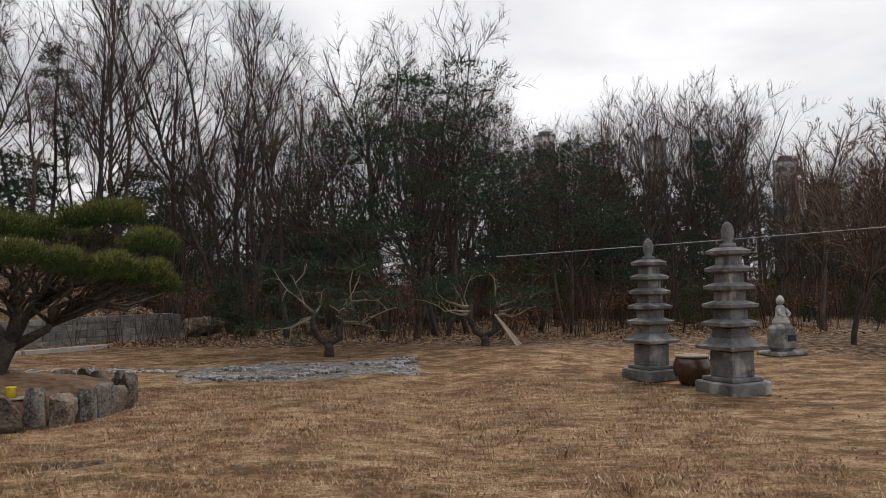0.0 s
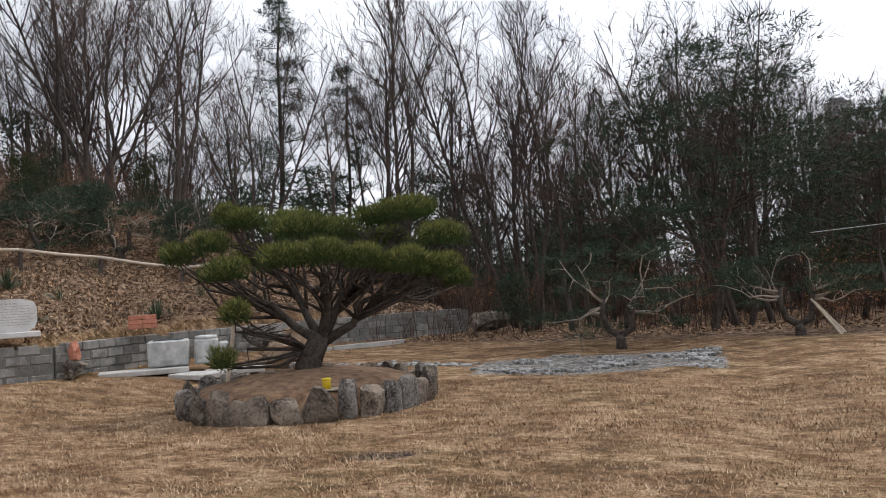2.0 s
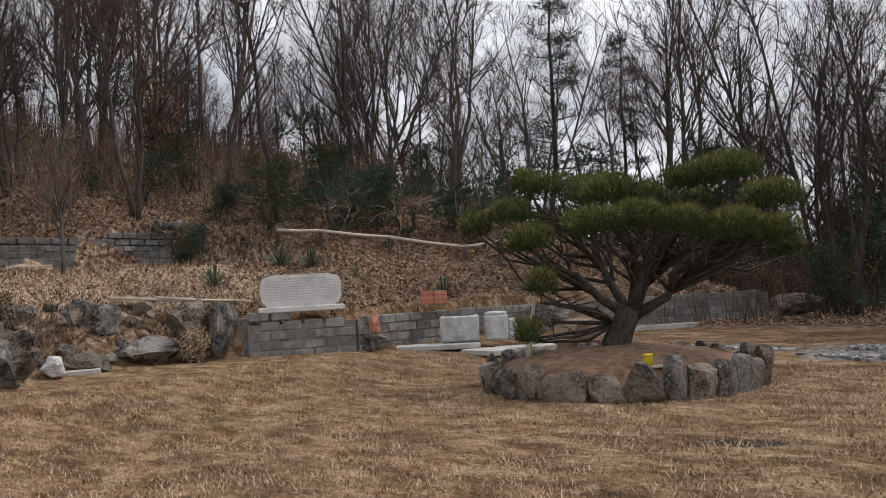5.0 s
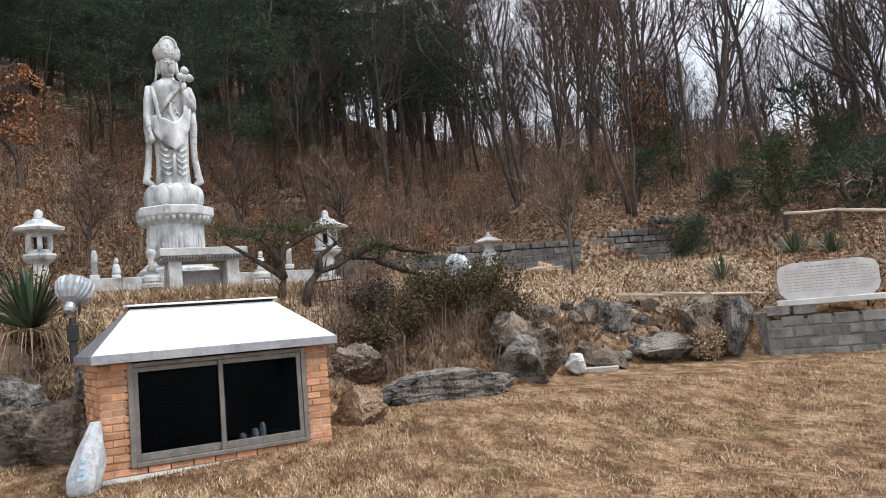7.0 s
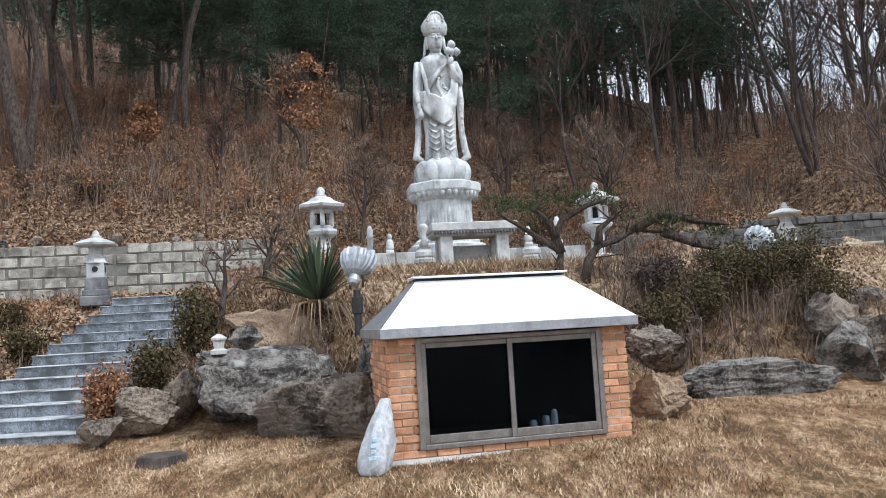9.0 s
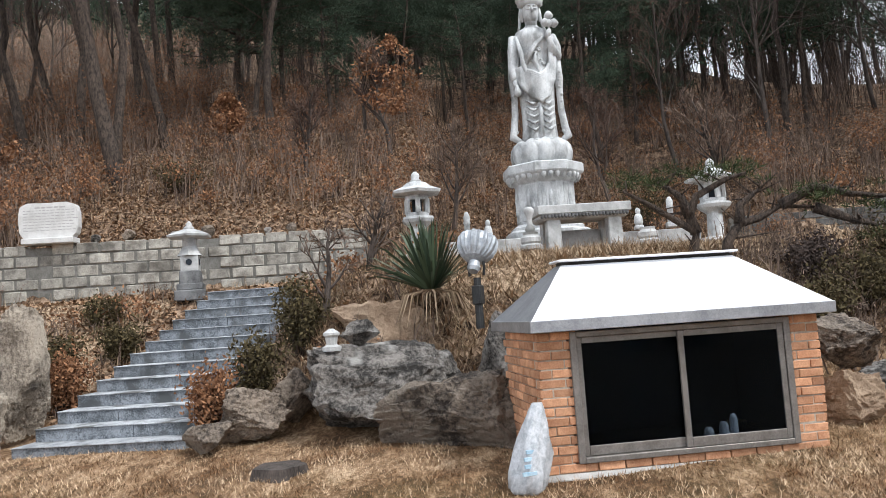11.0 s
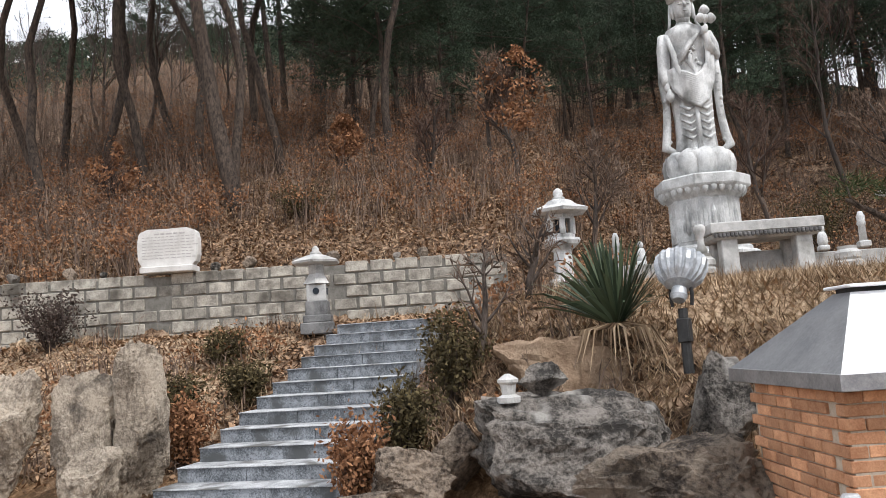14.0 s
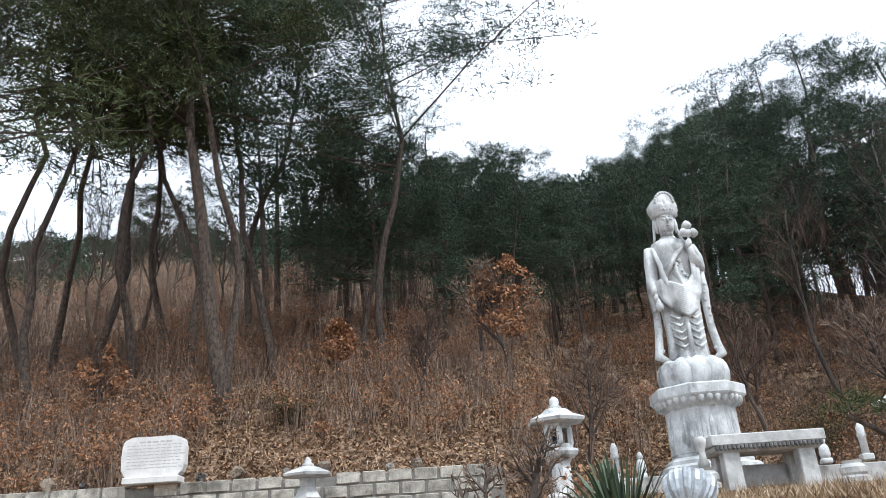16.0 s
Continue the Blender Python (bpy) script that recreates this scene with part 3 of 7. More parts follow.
def pine_tree(name, seed, h, bare=0.5, spread=2.2, needles=NEEDLE, rad=0.13, lean=(0.0, 0.0), crook=0.12, clumps=230, per=34, shape="tall", label="tall dark green pine with a bare lower trunk"):
    """A pine: crooked trunk with limbs, and a crown of needle tufts."""
    r = random.Random(seed)
    wood, crown = Mesh(), Mesh()
    n = 12
    pts, rr = [], []
    off, vel = Vector((0, 0, 0)), Vector((0, 0, 0))
    for k in range(n + 1):
        f = k / n
        vel = vel * 0.55 + Vector((r.gauss(0, crook), r.gauss(0, crook), 0)) * (0 if k < 2 else 1)
        off = off + vel
        pts.append(Vector((lean[0] * f * h, lean[1] * f * h, f * h - 0.3)) + off * h * 0.06)
        rr.append(rad * (1.25 if k == 0 else 1 - 0.8 * f))
    wood.tube(pts, rr, 8)

    def on(f):
        i = min(int(f * n), n - 1)
        return pts[i].lerp(pts[i + 1], f * n - i)
    limbs = 44 if shape == "tall" else 26
    each = max(1, clumps // limbs)
    for k in range(limbs):
        f = bare + (1 - bare) * (k + r.random()) / limbs
        g = (f - bare) / (1 - bare)
        reach = spread * ((1.05 - 0.85 * g) if shape == "tall" else (0.75 + 0.6 * math.sin(math.pi * min(1, g + 0.15)))) * r.uniform(0.6, 1.1)
        a = r.uniform(0, 2 * math.pi)
        p = on(f)
        tip = p + Vector((math.cos(a), math.sin(a), r.uniform(-0.05, 0.35))) * reach
        mid = p.lerp(tip, 0.5) + Vector((0, 0, r.uniform(-0.1, 0.15) * reach))
        wood.tube([p, mid, tip], [rad * 0.32 * (1 - 0.6 * g), rad * 0.2 * (1 - 0.6 * g), 0.012], 4)
        for j in range(each):
            q = p.lerp(tip, r.uniform(0.35, 1.05)) + Vector((r.gauss(0, 0.2), r.gauss(0, 0.2), r.gauss(0.08, 0.22))) * reach * 0.6
            needle_clump(crown, q, 0.42, 0.22, per * 2, 0.21, r, 0.0135)
    for j in range(4):
        needle_clump(crown, pts[-1] + Vector((r.gauss(0, 0.2), r.gauss(0, 0.2), r.uniform(-0.3, 0.3))), 0.32, 0.3, per * 2, 0.2, r, 0.014)
    t = thing(name, label, "tree", group="pines of the wood")
    part("trunk", wood, PINE_BARK, t, "rough scaly bark", smooth=True)
    part("crown", crown, needles, t, "dense needle tufts")
    return t


def skyline(x, y):
    """The tallest a tree may stand here, by the lie of the wood's skyline seen from the lawn."""
    dx, dy = x + 2.5, y - 1.3
    dist, az = math.hypot(dx, dy), math.degrees(math.atan2(dx, dy))
    if az > -60:
        dx, dy = x + 0.8, y - 1.6
        dist, az = math.hypot(dx, dy), math.degrees(math.atan2(dx, dy))
        e = np.interp(az, [-60, -38, -35, -29, -27, -18, 3, 6, 9, 17, 20, 23, 27, 31], [0.56, 0.50, 0.34, 0.33, 0.38, 0.39, 0.37, 0.31, 0.27, 0.265, 0.20, 0.235, 0.175, 0.125])
    else:
        e = np.interp(az, [-115, -106, -97, -88, -80, -72, -62], [0.95, 0.62, 0.47, 0.47, 0.50, 0.54, 0.54])
    return dist * float(e) + 1.0 - ground_z(x, y)


def plant(proto, used, x, y, rz, s, held=True):
    s = max(0.22, min(s, skyline(x, y) / 12.5 * (0.86 + 0.24 * ((x * 7.3 + y * 3.1) % 1)))) if held else s
    m = pose(x, y, ground_z(x, y) - 0.05, 0, 0, rz) @ Matrix.Scale(s, 4)
    if not used:
        used.append(1)
        proto.matrix_basis = m
        return proto
    ob = copy_thing(proto, m)
    ob.scale = (s, s, s)
    return ob


def edge_x(y):
    return float(np.interp(y, EDGE_Y, EDGE_X))


def build_woods():
    r = random.Random(5)
    bare = [[bare_tree("bare_tree", 11, 12, 1, 0.72), []], [bare_tree("bare_tree", 12, 13, 3, 0.64), []],
            [bare_tree("bare_tree", 13, 11, 2, 0.66), []], [bare_tree("bare_tree", 14, 10, 1, 0.72, RED_TWIG), []], [bare_tree("bare_tree", 15, 12.5, 2, 0.66, RED_TWIG), []]]
    pines = [[pine_tree("pine_tree", 21, 11, 0.32, 3.4, clumps=300), []], [pine_tree("pine_tree", 22, 12, 0.42, 2.7, shape="spread", clumps=320), []], [pine_tree("pine_tree", 23, 9, 0.28, 3.2, clumps=300), []], [pine_tree("pine_tree", 24, 13, 0.30, 3.0, shape="spread", clumps=360), []]]
    young = [[pine_tree("young_pine", 25, 3.0, 0.3, 1.0, NEEDLE_OLIVE, 0.06, crook=0.25, clumps=40, per=24, label="young olive-green pine on the slope"), []],
             [pine_tree("young_pine", 26, 2.4, 0.25, 0.9, NEEDLE, 0.05, crook=0.3, clumps=36, per=24, label="young dark green pine on the slope"), []]]
    placed = []

    def scatter(kinds, count, x0, x1, y0, y1, ok, gap, smin, smax):
        done = tries = 0
        while done < count and tries < count * 60:
            tries += 1
            x, y = r.uniform(x0, x1), r.uniform(y0, y1)
            if not ok(x, y) or any((x - a) ** 2 + (y - b) ** 2 < gap * gap for a, b in placed):
                continue
            placed.append((x, y))
            k = r.choice(kinds)
            plant(*k, x, y, r.uniform(0, 360), r.uniform(smin, smax))
            done += 1
    # the tall trees at the wood's near edge, north of the lawn
    broad = [[pine_tree("pine_tree", 27, 7.0, 0.36, 2.9, shape="spread", clumps=210, per=26, rad=0.11, crook=0.2), []], [pine_tree("pine_tree", 28, 6.4, 0.30, 2.5, shape="spread", clumps=170, per=26, rad=0.10, crook=0.2), []]]
    slim = [[pine_tree("pine_tree", 29, 11.5, 0.16, 2.3, clumps=300, per=24, crook=0.08, label="slender dark green pine above the block wall"), []]]
    for x, y, k, s in ((-14.3, 24.6, slim[0], 0.80), (-12.6, 26.2, slim[0], 0.68), (7.9, 24.2, slim[0], 0.50), (-0.8, 20.5, broad[0], 0.92), (-2.9, 22.0, broad[1], 0.88), (2.6, 22.6, broad[0], 0.72),
                       (-9.8, 25.2, broad[1], 0.70), (5.2, 24.0, broad[1], 0.58)):
        plant(*k, x, y, r.uniform(0, 360), s, False)
        placed.append((x, y))
    for x, y, k, s in ((-0.2, 21.0, bare[1], 0.95), (-1.6, 21.6, bare[4], 0.95), (0.6, 22.6, bare[3], 0.95), (-6.2, 24.5, bare[1], 1.0), (-8.6, 26.5, bare[0], 1.05), (-7.0, 28.5, bare[2], 1.05), (9.4, 26.0, bare[3], 0.75), (3.4, 22.8, bare[2], 0.75), (-4.0, 23.4, bare[2], 1.0),
                       (-10.6, 24.8, bare[0], 1.05), (-9.3, 23.8, bare[1], 1.0), (-11.6, 27.0, bare[4], 1.1), (-17.2, 23.0, bare[1], 1.1), (-18.6, 21.0, bare[4], 1.1), (-16.4, 26.0, bare[4], 1.1), (-20.5, 23.5, bare[1], 1.1)):
        plant(*k, x, y, r.uniform(0, 360), s)
        placed.append((x, y))
    north = lambda x, y: y > 21.2 + max(0, x) * -0.05 and x > edge_x(y) - 6 and x < 3 + y * 0.75
    scatter(bare, 84, -14, 34, 21, 48, north, 1.2, 0.6, 1.0)
    scatter(broad, 12, -14, 24, 25, 46, north, 1.7, 0.6, 0.9)
    scatter([bare[3], bare[4]], 26, 5, 32, 24, 46, north, 1.2, 0.6, 0.95)
    scatter(young, 14, -6, 12, 20.5, 28, north, 1.2, 0.7, 1.1)
    nw = lambda x, y: edge_x(y) - x > (7.5 if y > 13 else 9)
    scatter(bare, 47, -48, -15, 12, 48, nw, 1.7, 0.75, 1.1)
    scatter(broad, 6, -50, -18, 22, 46, nw, 2.2, 0.6, 0.9)
    scatter(young, 16, -24, -14, 12.5, 26, lambda x, y: 5 < edge_x(y) - x < 12, 1.6, 0.45, 0.75)
    west = lambda x, y: x < -25.5 - 0.12 * abs(y - 2)
    scatter(pines, 56, -54, -25, -7, 10.5, west, 1.8, 0.85, 1.1)
    scatter([bare[0], bare[3]], 8, -34, -25, 4, 15, lambda x, y: x < -25, 1.6, 0.4, 0.6)
    sw = lambda x, y: edge_x(y) - x > 13 and y < -5
    scatter(pines, 8, -70, -42, -42, -8, sw, 2.4, 0.5, 0.7)
    scatter([bare[0], bare[2], bare[3]], 30, -55, -24, -34, -8, sw, 1.6, 0.4, 0.75)
    # the group of crooked pines by the block wall
    crooked = ((-21.3, -7.1, 16.0, 0.50, (-0.10, -0.26), 0.05, 31), (-21.9, -7.5, 14.5, 0.55, (-0.06, -0.05), 0.22, 32), (-24.5, -7.5, 14.5, 0.5, (0.02, -0.10), 0.16, 33), (-22.6, -10.4, 14.0, 0.55, (0.0, 0.06), 0.34, 34),
               (-23.5, -12.0, 15.0, 0.55, (0.02, 0.02), 0.14, 35), (-22.5, -13.4, 14.0, 0.55, (0.03, 0.05), 0.25, 36), (-20.0, -13.5, 14.5, 0.55, (0.0, 0.02), 0.15, 37), (-27.0, -9.5, 14.0, 0.5, (0.04, 0.06), 0.2, 38), (-24.6, -4.6, 12.5, 0.42, (0.0, -0.04), 0.15, 39), (-15.6, -9.6, 11.0, 0.62, (0.02, -0.22), 0.12, 40),
               (-23.2, -9.2, 14.0, 0.55, (0.0, 0.03), 0.3, 41), (-25.5, -11.2, 13.0, 0.55, (0.0, -0.03), 0.28, 42), (-21.0, -11.8, 14.0, 0.55, (0.0, -0.08), 0.22, 43), (-25.0, -14.5, 14.0, 0.5, (0.0, 0.04), 0.25, 44))
    for x, y, h, b, lean, crook, seed in crooked:
        t = pine_tree("red_pine", seed, h, b, 4.2, NEEDLE_OLIVE if seed % 3 else NEEDLE, 0.19 if seed == 31 else 0.12, lean, crook, 400 if seed in (31, 33, 38, 39, 41) else 240, 40, "spread", "crooked red pine with a long bare trunk and broad crown")
        t.matrix_basis = pose(x, y, ground_z(x, y) - 0.1)
        placed.append((x, y))


build_woods()


def shrub_stuff(name, label, count, region, seed, twig, leafmat, h=(0.5, 1.5), leaf=0.3):
    """A thicket of thin stems, with clinging dry leaves."""
    r = random.Random(seed)
    random.seed(seed)
    stems, leaves = Mesh(), Mesh()
    done = tries = 0
    while done < count and tries < count * 30:
        tries += 1
        p = region(r)
        if p is None:
            continue
        done += 1
        x, y = p
        z = ground_z(x, y) - 0.05
        hh = r.uniform(*h)
        leafy = r.random() < leaf
        for k in range(r.randint(7, 12)):
            a, o = r.uniform(0, 6.28), r.uniform(0.05, 0.55)
            b = Vector((x + r.gauss(0, 0.12), y + r.gauss(0, 0.12), z))
            m = b + Vector((math.cos(a) * o * 0.4 * hh, math.sin(a) * o * 0.4 * hh, hh * 0.55))
            t = b + Vector((math.cos(a) * o * hh, math.sin(a) * o * hh, hh * r.uniform(0.7, 1.1)))
            stems.ribbon([b, m, t], r.uniform(0.012, 0.022))
            for j in range(3):
                s = m.lerp(t, r.uniform(0, 0.8))
                stems.ribbon([s, s + Vector((r.gauss(0, 0.25), r.gauss(0, 0.25), r.uniform(0.05, 0.35))) * hh * 0.6], 0.010)
            if leafy:
                for j in range(15):
                    s = m.lerp(t, r.uniform(-0.1, 1.05)) + Vector((r.gauss(0, 0.10), r.gauss(0, 0.10), r.gauss(0, 0.08)))
                    u = Vector((r.gauss(0, 1), r.gauss(0, 1), r.gauss(0, 1))).normalized() * r.uniform(0.022, 0.046)
                    v = u.cross(Vector((r.gauss(0, 1), r.gauss(0, 1), r.gauss(0, 1)))).normalized() * 0.018
                    k0 = len(leaves.v)
                    leaves.v += [(s - u)[:], (s + v)[:], (s + u)[:], (s - v)[:]]
                    leaves.f.append((k0, k0 + 1, k0 + 2, k0 + 3))
    o = thing(name, label, "undergrowth", kind="stuff")
    part("stem_tangle", stems, twig, o)
    if leaves.f:
        part("clinging_foliage", leaves, leafmat, o, "clinging rust-brown leaves")


def reg(x0, x1, y0, y1, ok=lambda x, y: True):
    def f(r):
        x, y = r.uniform(x0, x1), r.uniform(y0, y1)
        return (x, y) if ok(x, y) else None
    return f


shrub_stuff("hillside_thicket", "tangled bare brown shrubs with rust leaves on the hillside", 1150, reg(-34, -19.8, -16, 8, lambda x, y: (x < -22 or y < -0.5 or y > 4.6) and x < -18.6 - 0.2 * (y + 1) * (y < -1)), 51, BRUSH, LEAF, (0.4, 1.3), 0.34)
shrub_stuff("slope_thicket", "tangled bare grey-brown shrubs on the slope", 760, reg(-34, -14, 7, 34, lambda x, y: edge_x(y) - x > 7.2 and not (5.6 < y < 15 and x > -20.9)), 52, BRUSH, LEAF, (0.6, 1.8), 0.2)
shrub_stuff("wood_edge_thicket", "thin brown undergrowth along the edge of the wood", 700, reg(-12, 28, 20.3, 40, lambda x, y: x > edge_x(y) - 5), 53, RED_TWIG, LEAF, (0.6, 2.2), 0.18)
shrub_stuff("far_hill_thicket", "bare grey brush on the far hillside", 1000, reg(-105, -26, -75, -9, lambda x, y: edge_x(y) - x > 12), 54, BRUSH, LEAF, (1.0, 3.4), 0.15)


def blade_stuff(name, label, mat, count, region, seed, length, width, droop=0.5):
    r = random.Random(seed)
    m = Mesh()
    pts = []
    while len(pts) < count:
        p = region(r)
        if p:
            pts.append(p)
    zs = height([p[0] for p in pts], [p[1] for p in pts])
    for (x, y), z in zip(pts, zs):
        a, L = r.uniform(0, 6.28), length * r.uniform(0.5, 1.3)
        dx, dy, dz = math.cos(a) * L * droop, math.sin(a) * L * droop, L * r.uniform(0.25, 0.9)
        wx, wy = -math.sin(a) * width, math.cos(a) * width
        k0 = len(m.v)
        m.v += [(x - wx, y - wy, z - 0.01), (x + wx, y + wy, z - 0.01), (x + dx, y + dy, z + dz)]
        m.f.append((k0, k0 + 1, k0 + 2))
    return solid(name, m, mat, label, "grass" if "grass" in name else "leaves", kind="stuff")


blade_stuff("lawn_grass", "short dormant straw-coloured lawn grass", LAWN_BLADE, 190000, reg(-12.4, 3, 3.2, 14, lambda x, y: (y - 2) > (x + 2) * 0.2), 61, 0.05, 0.0045, 0.9)
blade_stuff("near_lawn_grass", "short dormant straw-coloured lawn grass beside the box", LAWN_BLADE, 90000, reg(-12, -6.5, -4, 4.5), 62, 0.05, 0.0045, 0.9)
blade_stuff("bank_grass", "long dry drooping straw on the bank", DRY, 15000, reg(-19, -12.4, 0.2, 12.5, lambda x, y: 0.7 < edge_x(y) - x < 5.5), 63, 0.16, 0.010, 0.9)
blade_stuff("hill_leaves", "fallen brown leaves and straw on the hillside", LITTER, 70000, reg(-26, -11, -10, 22, lambda x, y: edge_x(y) - x > 0.2), 64, 0.10, 0.02, 1.0)

blade_stuff("hill_straw_grass", "thin upright dry grass on the hillside", DRY, 22000, reg(-27, -12, -10, 18, lambda x, y: edge_x(y) - x > 0.3 and not (5.6 < y < 15 and -20.5 < x < -17.5)), 65, 0.30, 0.006, 0.45)
blade_stuff("lawn_leaf_litter", "scattered brown leaf bits on the lawn", LITTER, 7000, reg(-12.4, 5, 2.5, 19), 66, 0.035, 0.014, 0.8)

shrub_stuff("bank_tangle", "tangled dead stems and dry bramble on the bank", 130, reg(-15.4, -12.9, 4.3, 8.2, lambda x, y: 0.3 < edge_x(y) - x < 2.2), 67, BRUSH, LEAF, (0.25, 0.7), 0.0)
shrub_stuff("steps_bank_tangle", "dry stems and brown weeds beside the steps", 110, reg(-16.6, -12.6, -7, 0.6, lambda x, y: (y < -3.5 or y > -1.45) and edge_x(y) - x > 0.3), 68, BRUSH, LEAF, (0.2, 0.5), 0.12)
blade_stuff("bank_dead_grass", "matted dead grass hanging over the bank", DRY, 16000, reg(-15.2, -12.5, -1.2, 9, lambda x, y: 0.3 < edge_x(y) - x < 2.8), 69, 0.24, 0.006, 0.8)



def flake_stuff(name, label, mat, count, region, seed, size):
    """Dead leaves lying about, each a small tilted four-cornered flake."""
    r = random.Random(seed)
    m, pts = Mesh(), []
    while len(pts) < count:
        p = region(r)
        if p:
            pts.append(p)
    zs = height([p[0] for p in pts], [p[1] for p in pts])
    for (x, y), z in zip(pts, zs):
        a, L, t, u = r.uniform(0, 6.28), size * r.uniform(0.6, 1.5), r.uniform(-0.6, 0.9), r.uniform(-0.5, 0.5)
        c, q, w = math.cos(a) * L, math.sin(a) * L, r.uniform(0.35, 0.6)
        z += r.uniform(0.02, 0.07)
        k0 = len(m.v)
        m.v += [(x - c, y - q, z - L * t), (x - q * w, y + c * w, z + L * u), (x + c, y + q, z + L * t), (x + q * w, y - c * w, z - L * u)]
        m.f.append((k0, k0 + 1, k0 + 2, k0 + 3))
    return solid(name, m, mat, label, "leaves", kind="stuff")


flake_stuff("hillside_leaf_litter", "thick brown oak leaf litter over the hillside", LITTER, 100000, reg(-31, -12.5, -15, 10, lambda x, y: edge_x(y) - x > (0.4 if y < 0 else 6.0)), 161, 0.032)
flake_stuff("slope_leaf_litter", "brown leaf litter over the slope and wood floor", LITTER, 50000, reg(-28, 10, 8, 30, lambda x, y: edge_x(y) - x > (0.4 if y > 12.5 else 6.5) or y > 19.5), 162, 0.034)

# ---- stones ----


def rock_mesh(seed, size, cuts=16, rough=0.14, sub=4, square=0.0):
    """An angular boulder: a ball cut by random planes and roughened; it stands on z = 0."""
    r = random.Random(seed)
    bm = bmesh.new()
    bmesh.ops.create_icosphere(bm, subdivisions=sub, radius=1.0)
    planes = []
    for k in range(cuts):
        d = Vector((r.gauss(0, 1), r.gauss(0, 1), r.gauss(0, 0.8))).normalized()
        planes.append((d, r.uniform(0.42, 0.74)))
    for v in bm.verts:
        p = v.co.copy()
        if square:
            p = p / (abs(p.x) ** square + abs(p.y) ** square + abs(p.z) ** square) ** (1 / square) * 0.78
        for d, k in planes:
            e = p.dot(d) - k
            if e > 0:
                p -= d * e * 0.985
        p *= 1 + rough * noise.noise(p * 2.3 + Vector((seed, 0, 0))) + rough * 0.7 * noise.noise(p * 6.1 + Vector((0, seed, 0))) + rough * 0.55 * noise.noise(p * 13.0) + (rough * 0.35 * noise.noise(p * 27.0) if sub > 4 else 0.0) - rough * 0.9 * max(0.0, 0.25 - abs(noise.noise(p * 3.1 + Vector((2, seed, 5)))))
        v.co = p
    lo = [min(v.co[i] for v in bm.verts) for i in range(3)]
    hi = [max(v.co[i] for v in bm.verts) for i in range(3)]
    for v in bm.verts:
        v.co = [((v.co[i] - lo[i]) / (hi[i] - lo[i]) - (0.5 if i < 2 else 0)) * size[i] for i in range(3)]
    for f in bm.faces:
        f.smooth = True
    return bm


def rock(name, seed, c, size, rz, mat, label, tilt=0.0, group="", cuts=16, rough=0.14, sub=4, square=0.0):
    bm = rock_mesh(seed, size, cuts, rough, sub, square)
    me = bpy.data.meshes.new(name)
    bm.to_mesh(me)
    bm.free()
    me.materials.append(mat)
    me.set_sharp_from_angle(angle=radians(24))
    ob = new(name, me)
    ob.matrix_world = pose(*c, tilt, 0, rz)
    return tagged(ob, label, "rock", group)


G = ground_z
rock("boulder", 1, (-12.25, 0.25, -0.04), (1.3, 1.62, 0.90), 5, GREY_ROCK, "large dark flat-topped boulder bearing a small stone lantern", square=4, cuts=12, sub=5)
rock("boulder", 2, (-11.75, 0.98, -0.2), (0.85, 1.40, 0.74), -12, BOULDER, "long mossy grey-brown boulder lying beside the brick box", 4, square=3, cuts=13, sub=5)
rock("boulder", 3, (-12.1, -0.97, 0.0), (0.6, 0.68, 0.52), 20, BOULDER, "rounded weathered boulder beside the steps", square=3.5, cuts=12, sub=5)
rock("boulder", 4, (-12.45, -0.68, 0.1), (0.6, 0.55, 0.56), -20, BOULDER, "rounded grey boulder wedged behind a smaller one")
rock("boulder", 5, (-11.65, -1.28, -0.03), (0.4, 0.48, 0.28), 0, BOULDER, "small pointed rock at the foot of the steps")
rock("boulder", 6, (-13.5, 0.1, 0.66), (0.8, 1.25, 0.62), 0, TAN_ROCK, "brown slab of rock under the sword-leaved plant", square=4, cuts=8)
rock("boulder", 7, (-12.95, 1.38, 0.2), (0.6, 0.62, 0.88), 0, GREY_ROCK, "dark boulder behind the brick box")
rock("boulder", 8, (-11.9, 4.34, 0.34), (0.75, 0.68, 0.52), 10, BOULDER, "rounded tan boulder stacked on a lower one", square=3.5, cuts=12, sub=5)
rock("boulder", 9, (-11.75, 4.28, -0.16), (0.7, 0.60, 0.56), 0, TAN_ROCK, "pale tan block of rock carrying another boulder", square=5, cuts=11, sub=5)
rock("boulder", 10, (-12.95, 5.75, -0.2), (0.85, 2.05, 0.62), 12, GREY_ROCK, "long streaked grey boulder lying on the lawn", 2, square=3, cuts=12, sub=5)
rock("standing_stone", 11, (-12.52, -3.56, 0.05), (0.38, 0.46, 1.44), 8, STANDING, "tall upright pale standing stone", square=4.5, cuts=4, sub=5, rough=0.11)
rock("standing_stone", 12, (-12.42, -4.06, 0.05), (0.42, 0.60, 1.20), -8, STANDING, "broad upright weathered standing stone", square=5, cuts=5, sub=5, rough=0.12)
rock("standing_stone", 13, (-11.98, -3.66, -0.03), (0.40, 0.46, 0.64), 0, STANDING, "short upright block of pale stone", square=5, cuts=5, sub=5, rough=0.12)
rock("standing_stone", 14, (-12.8, -5.2, 0.0), (0.5, 0.75, 1.30), 0, STANDING, "leaning upright standing stone", 5, square=4, cuts=11, sub=5)
rock("boulder", 15, (-13.55, 7.05, 0.0), (0.8, 0.8, 0.74), 30, GREY_ROCK, "dark angular boulder at the end of the rockery")
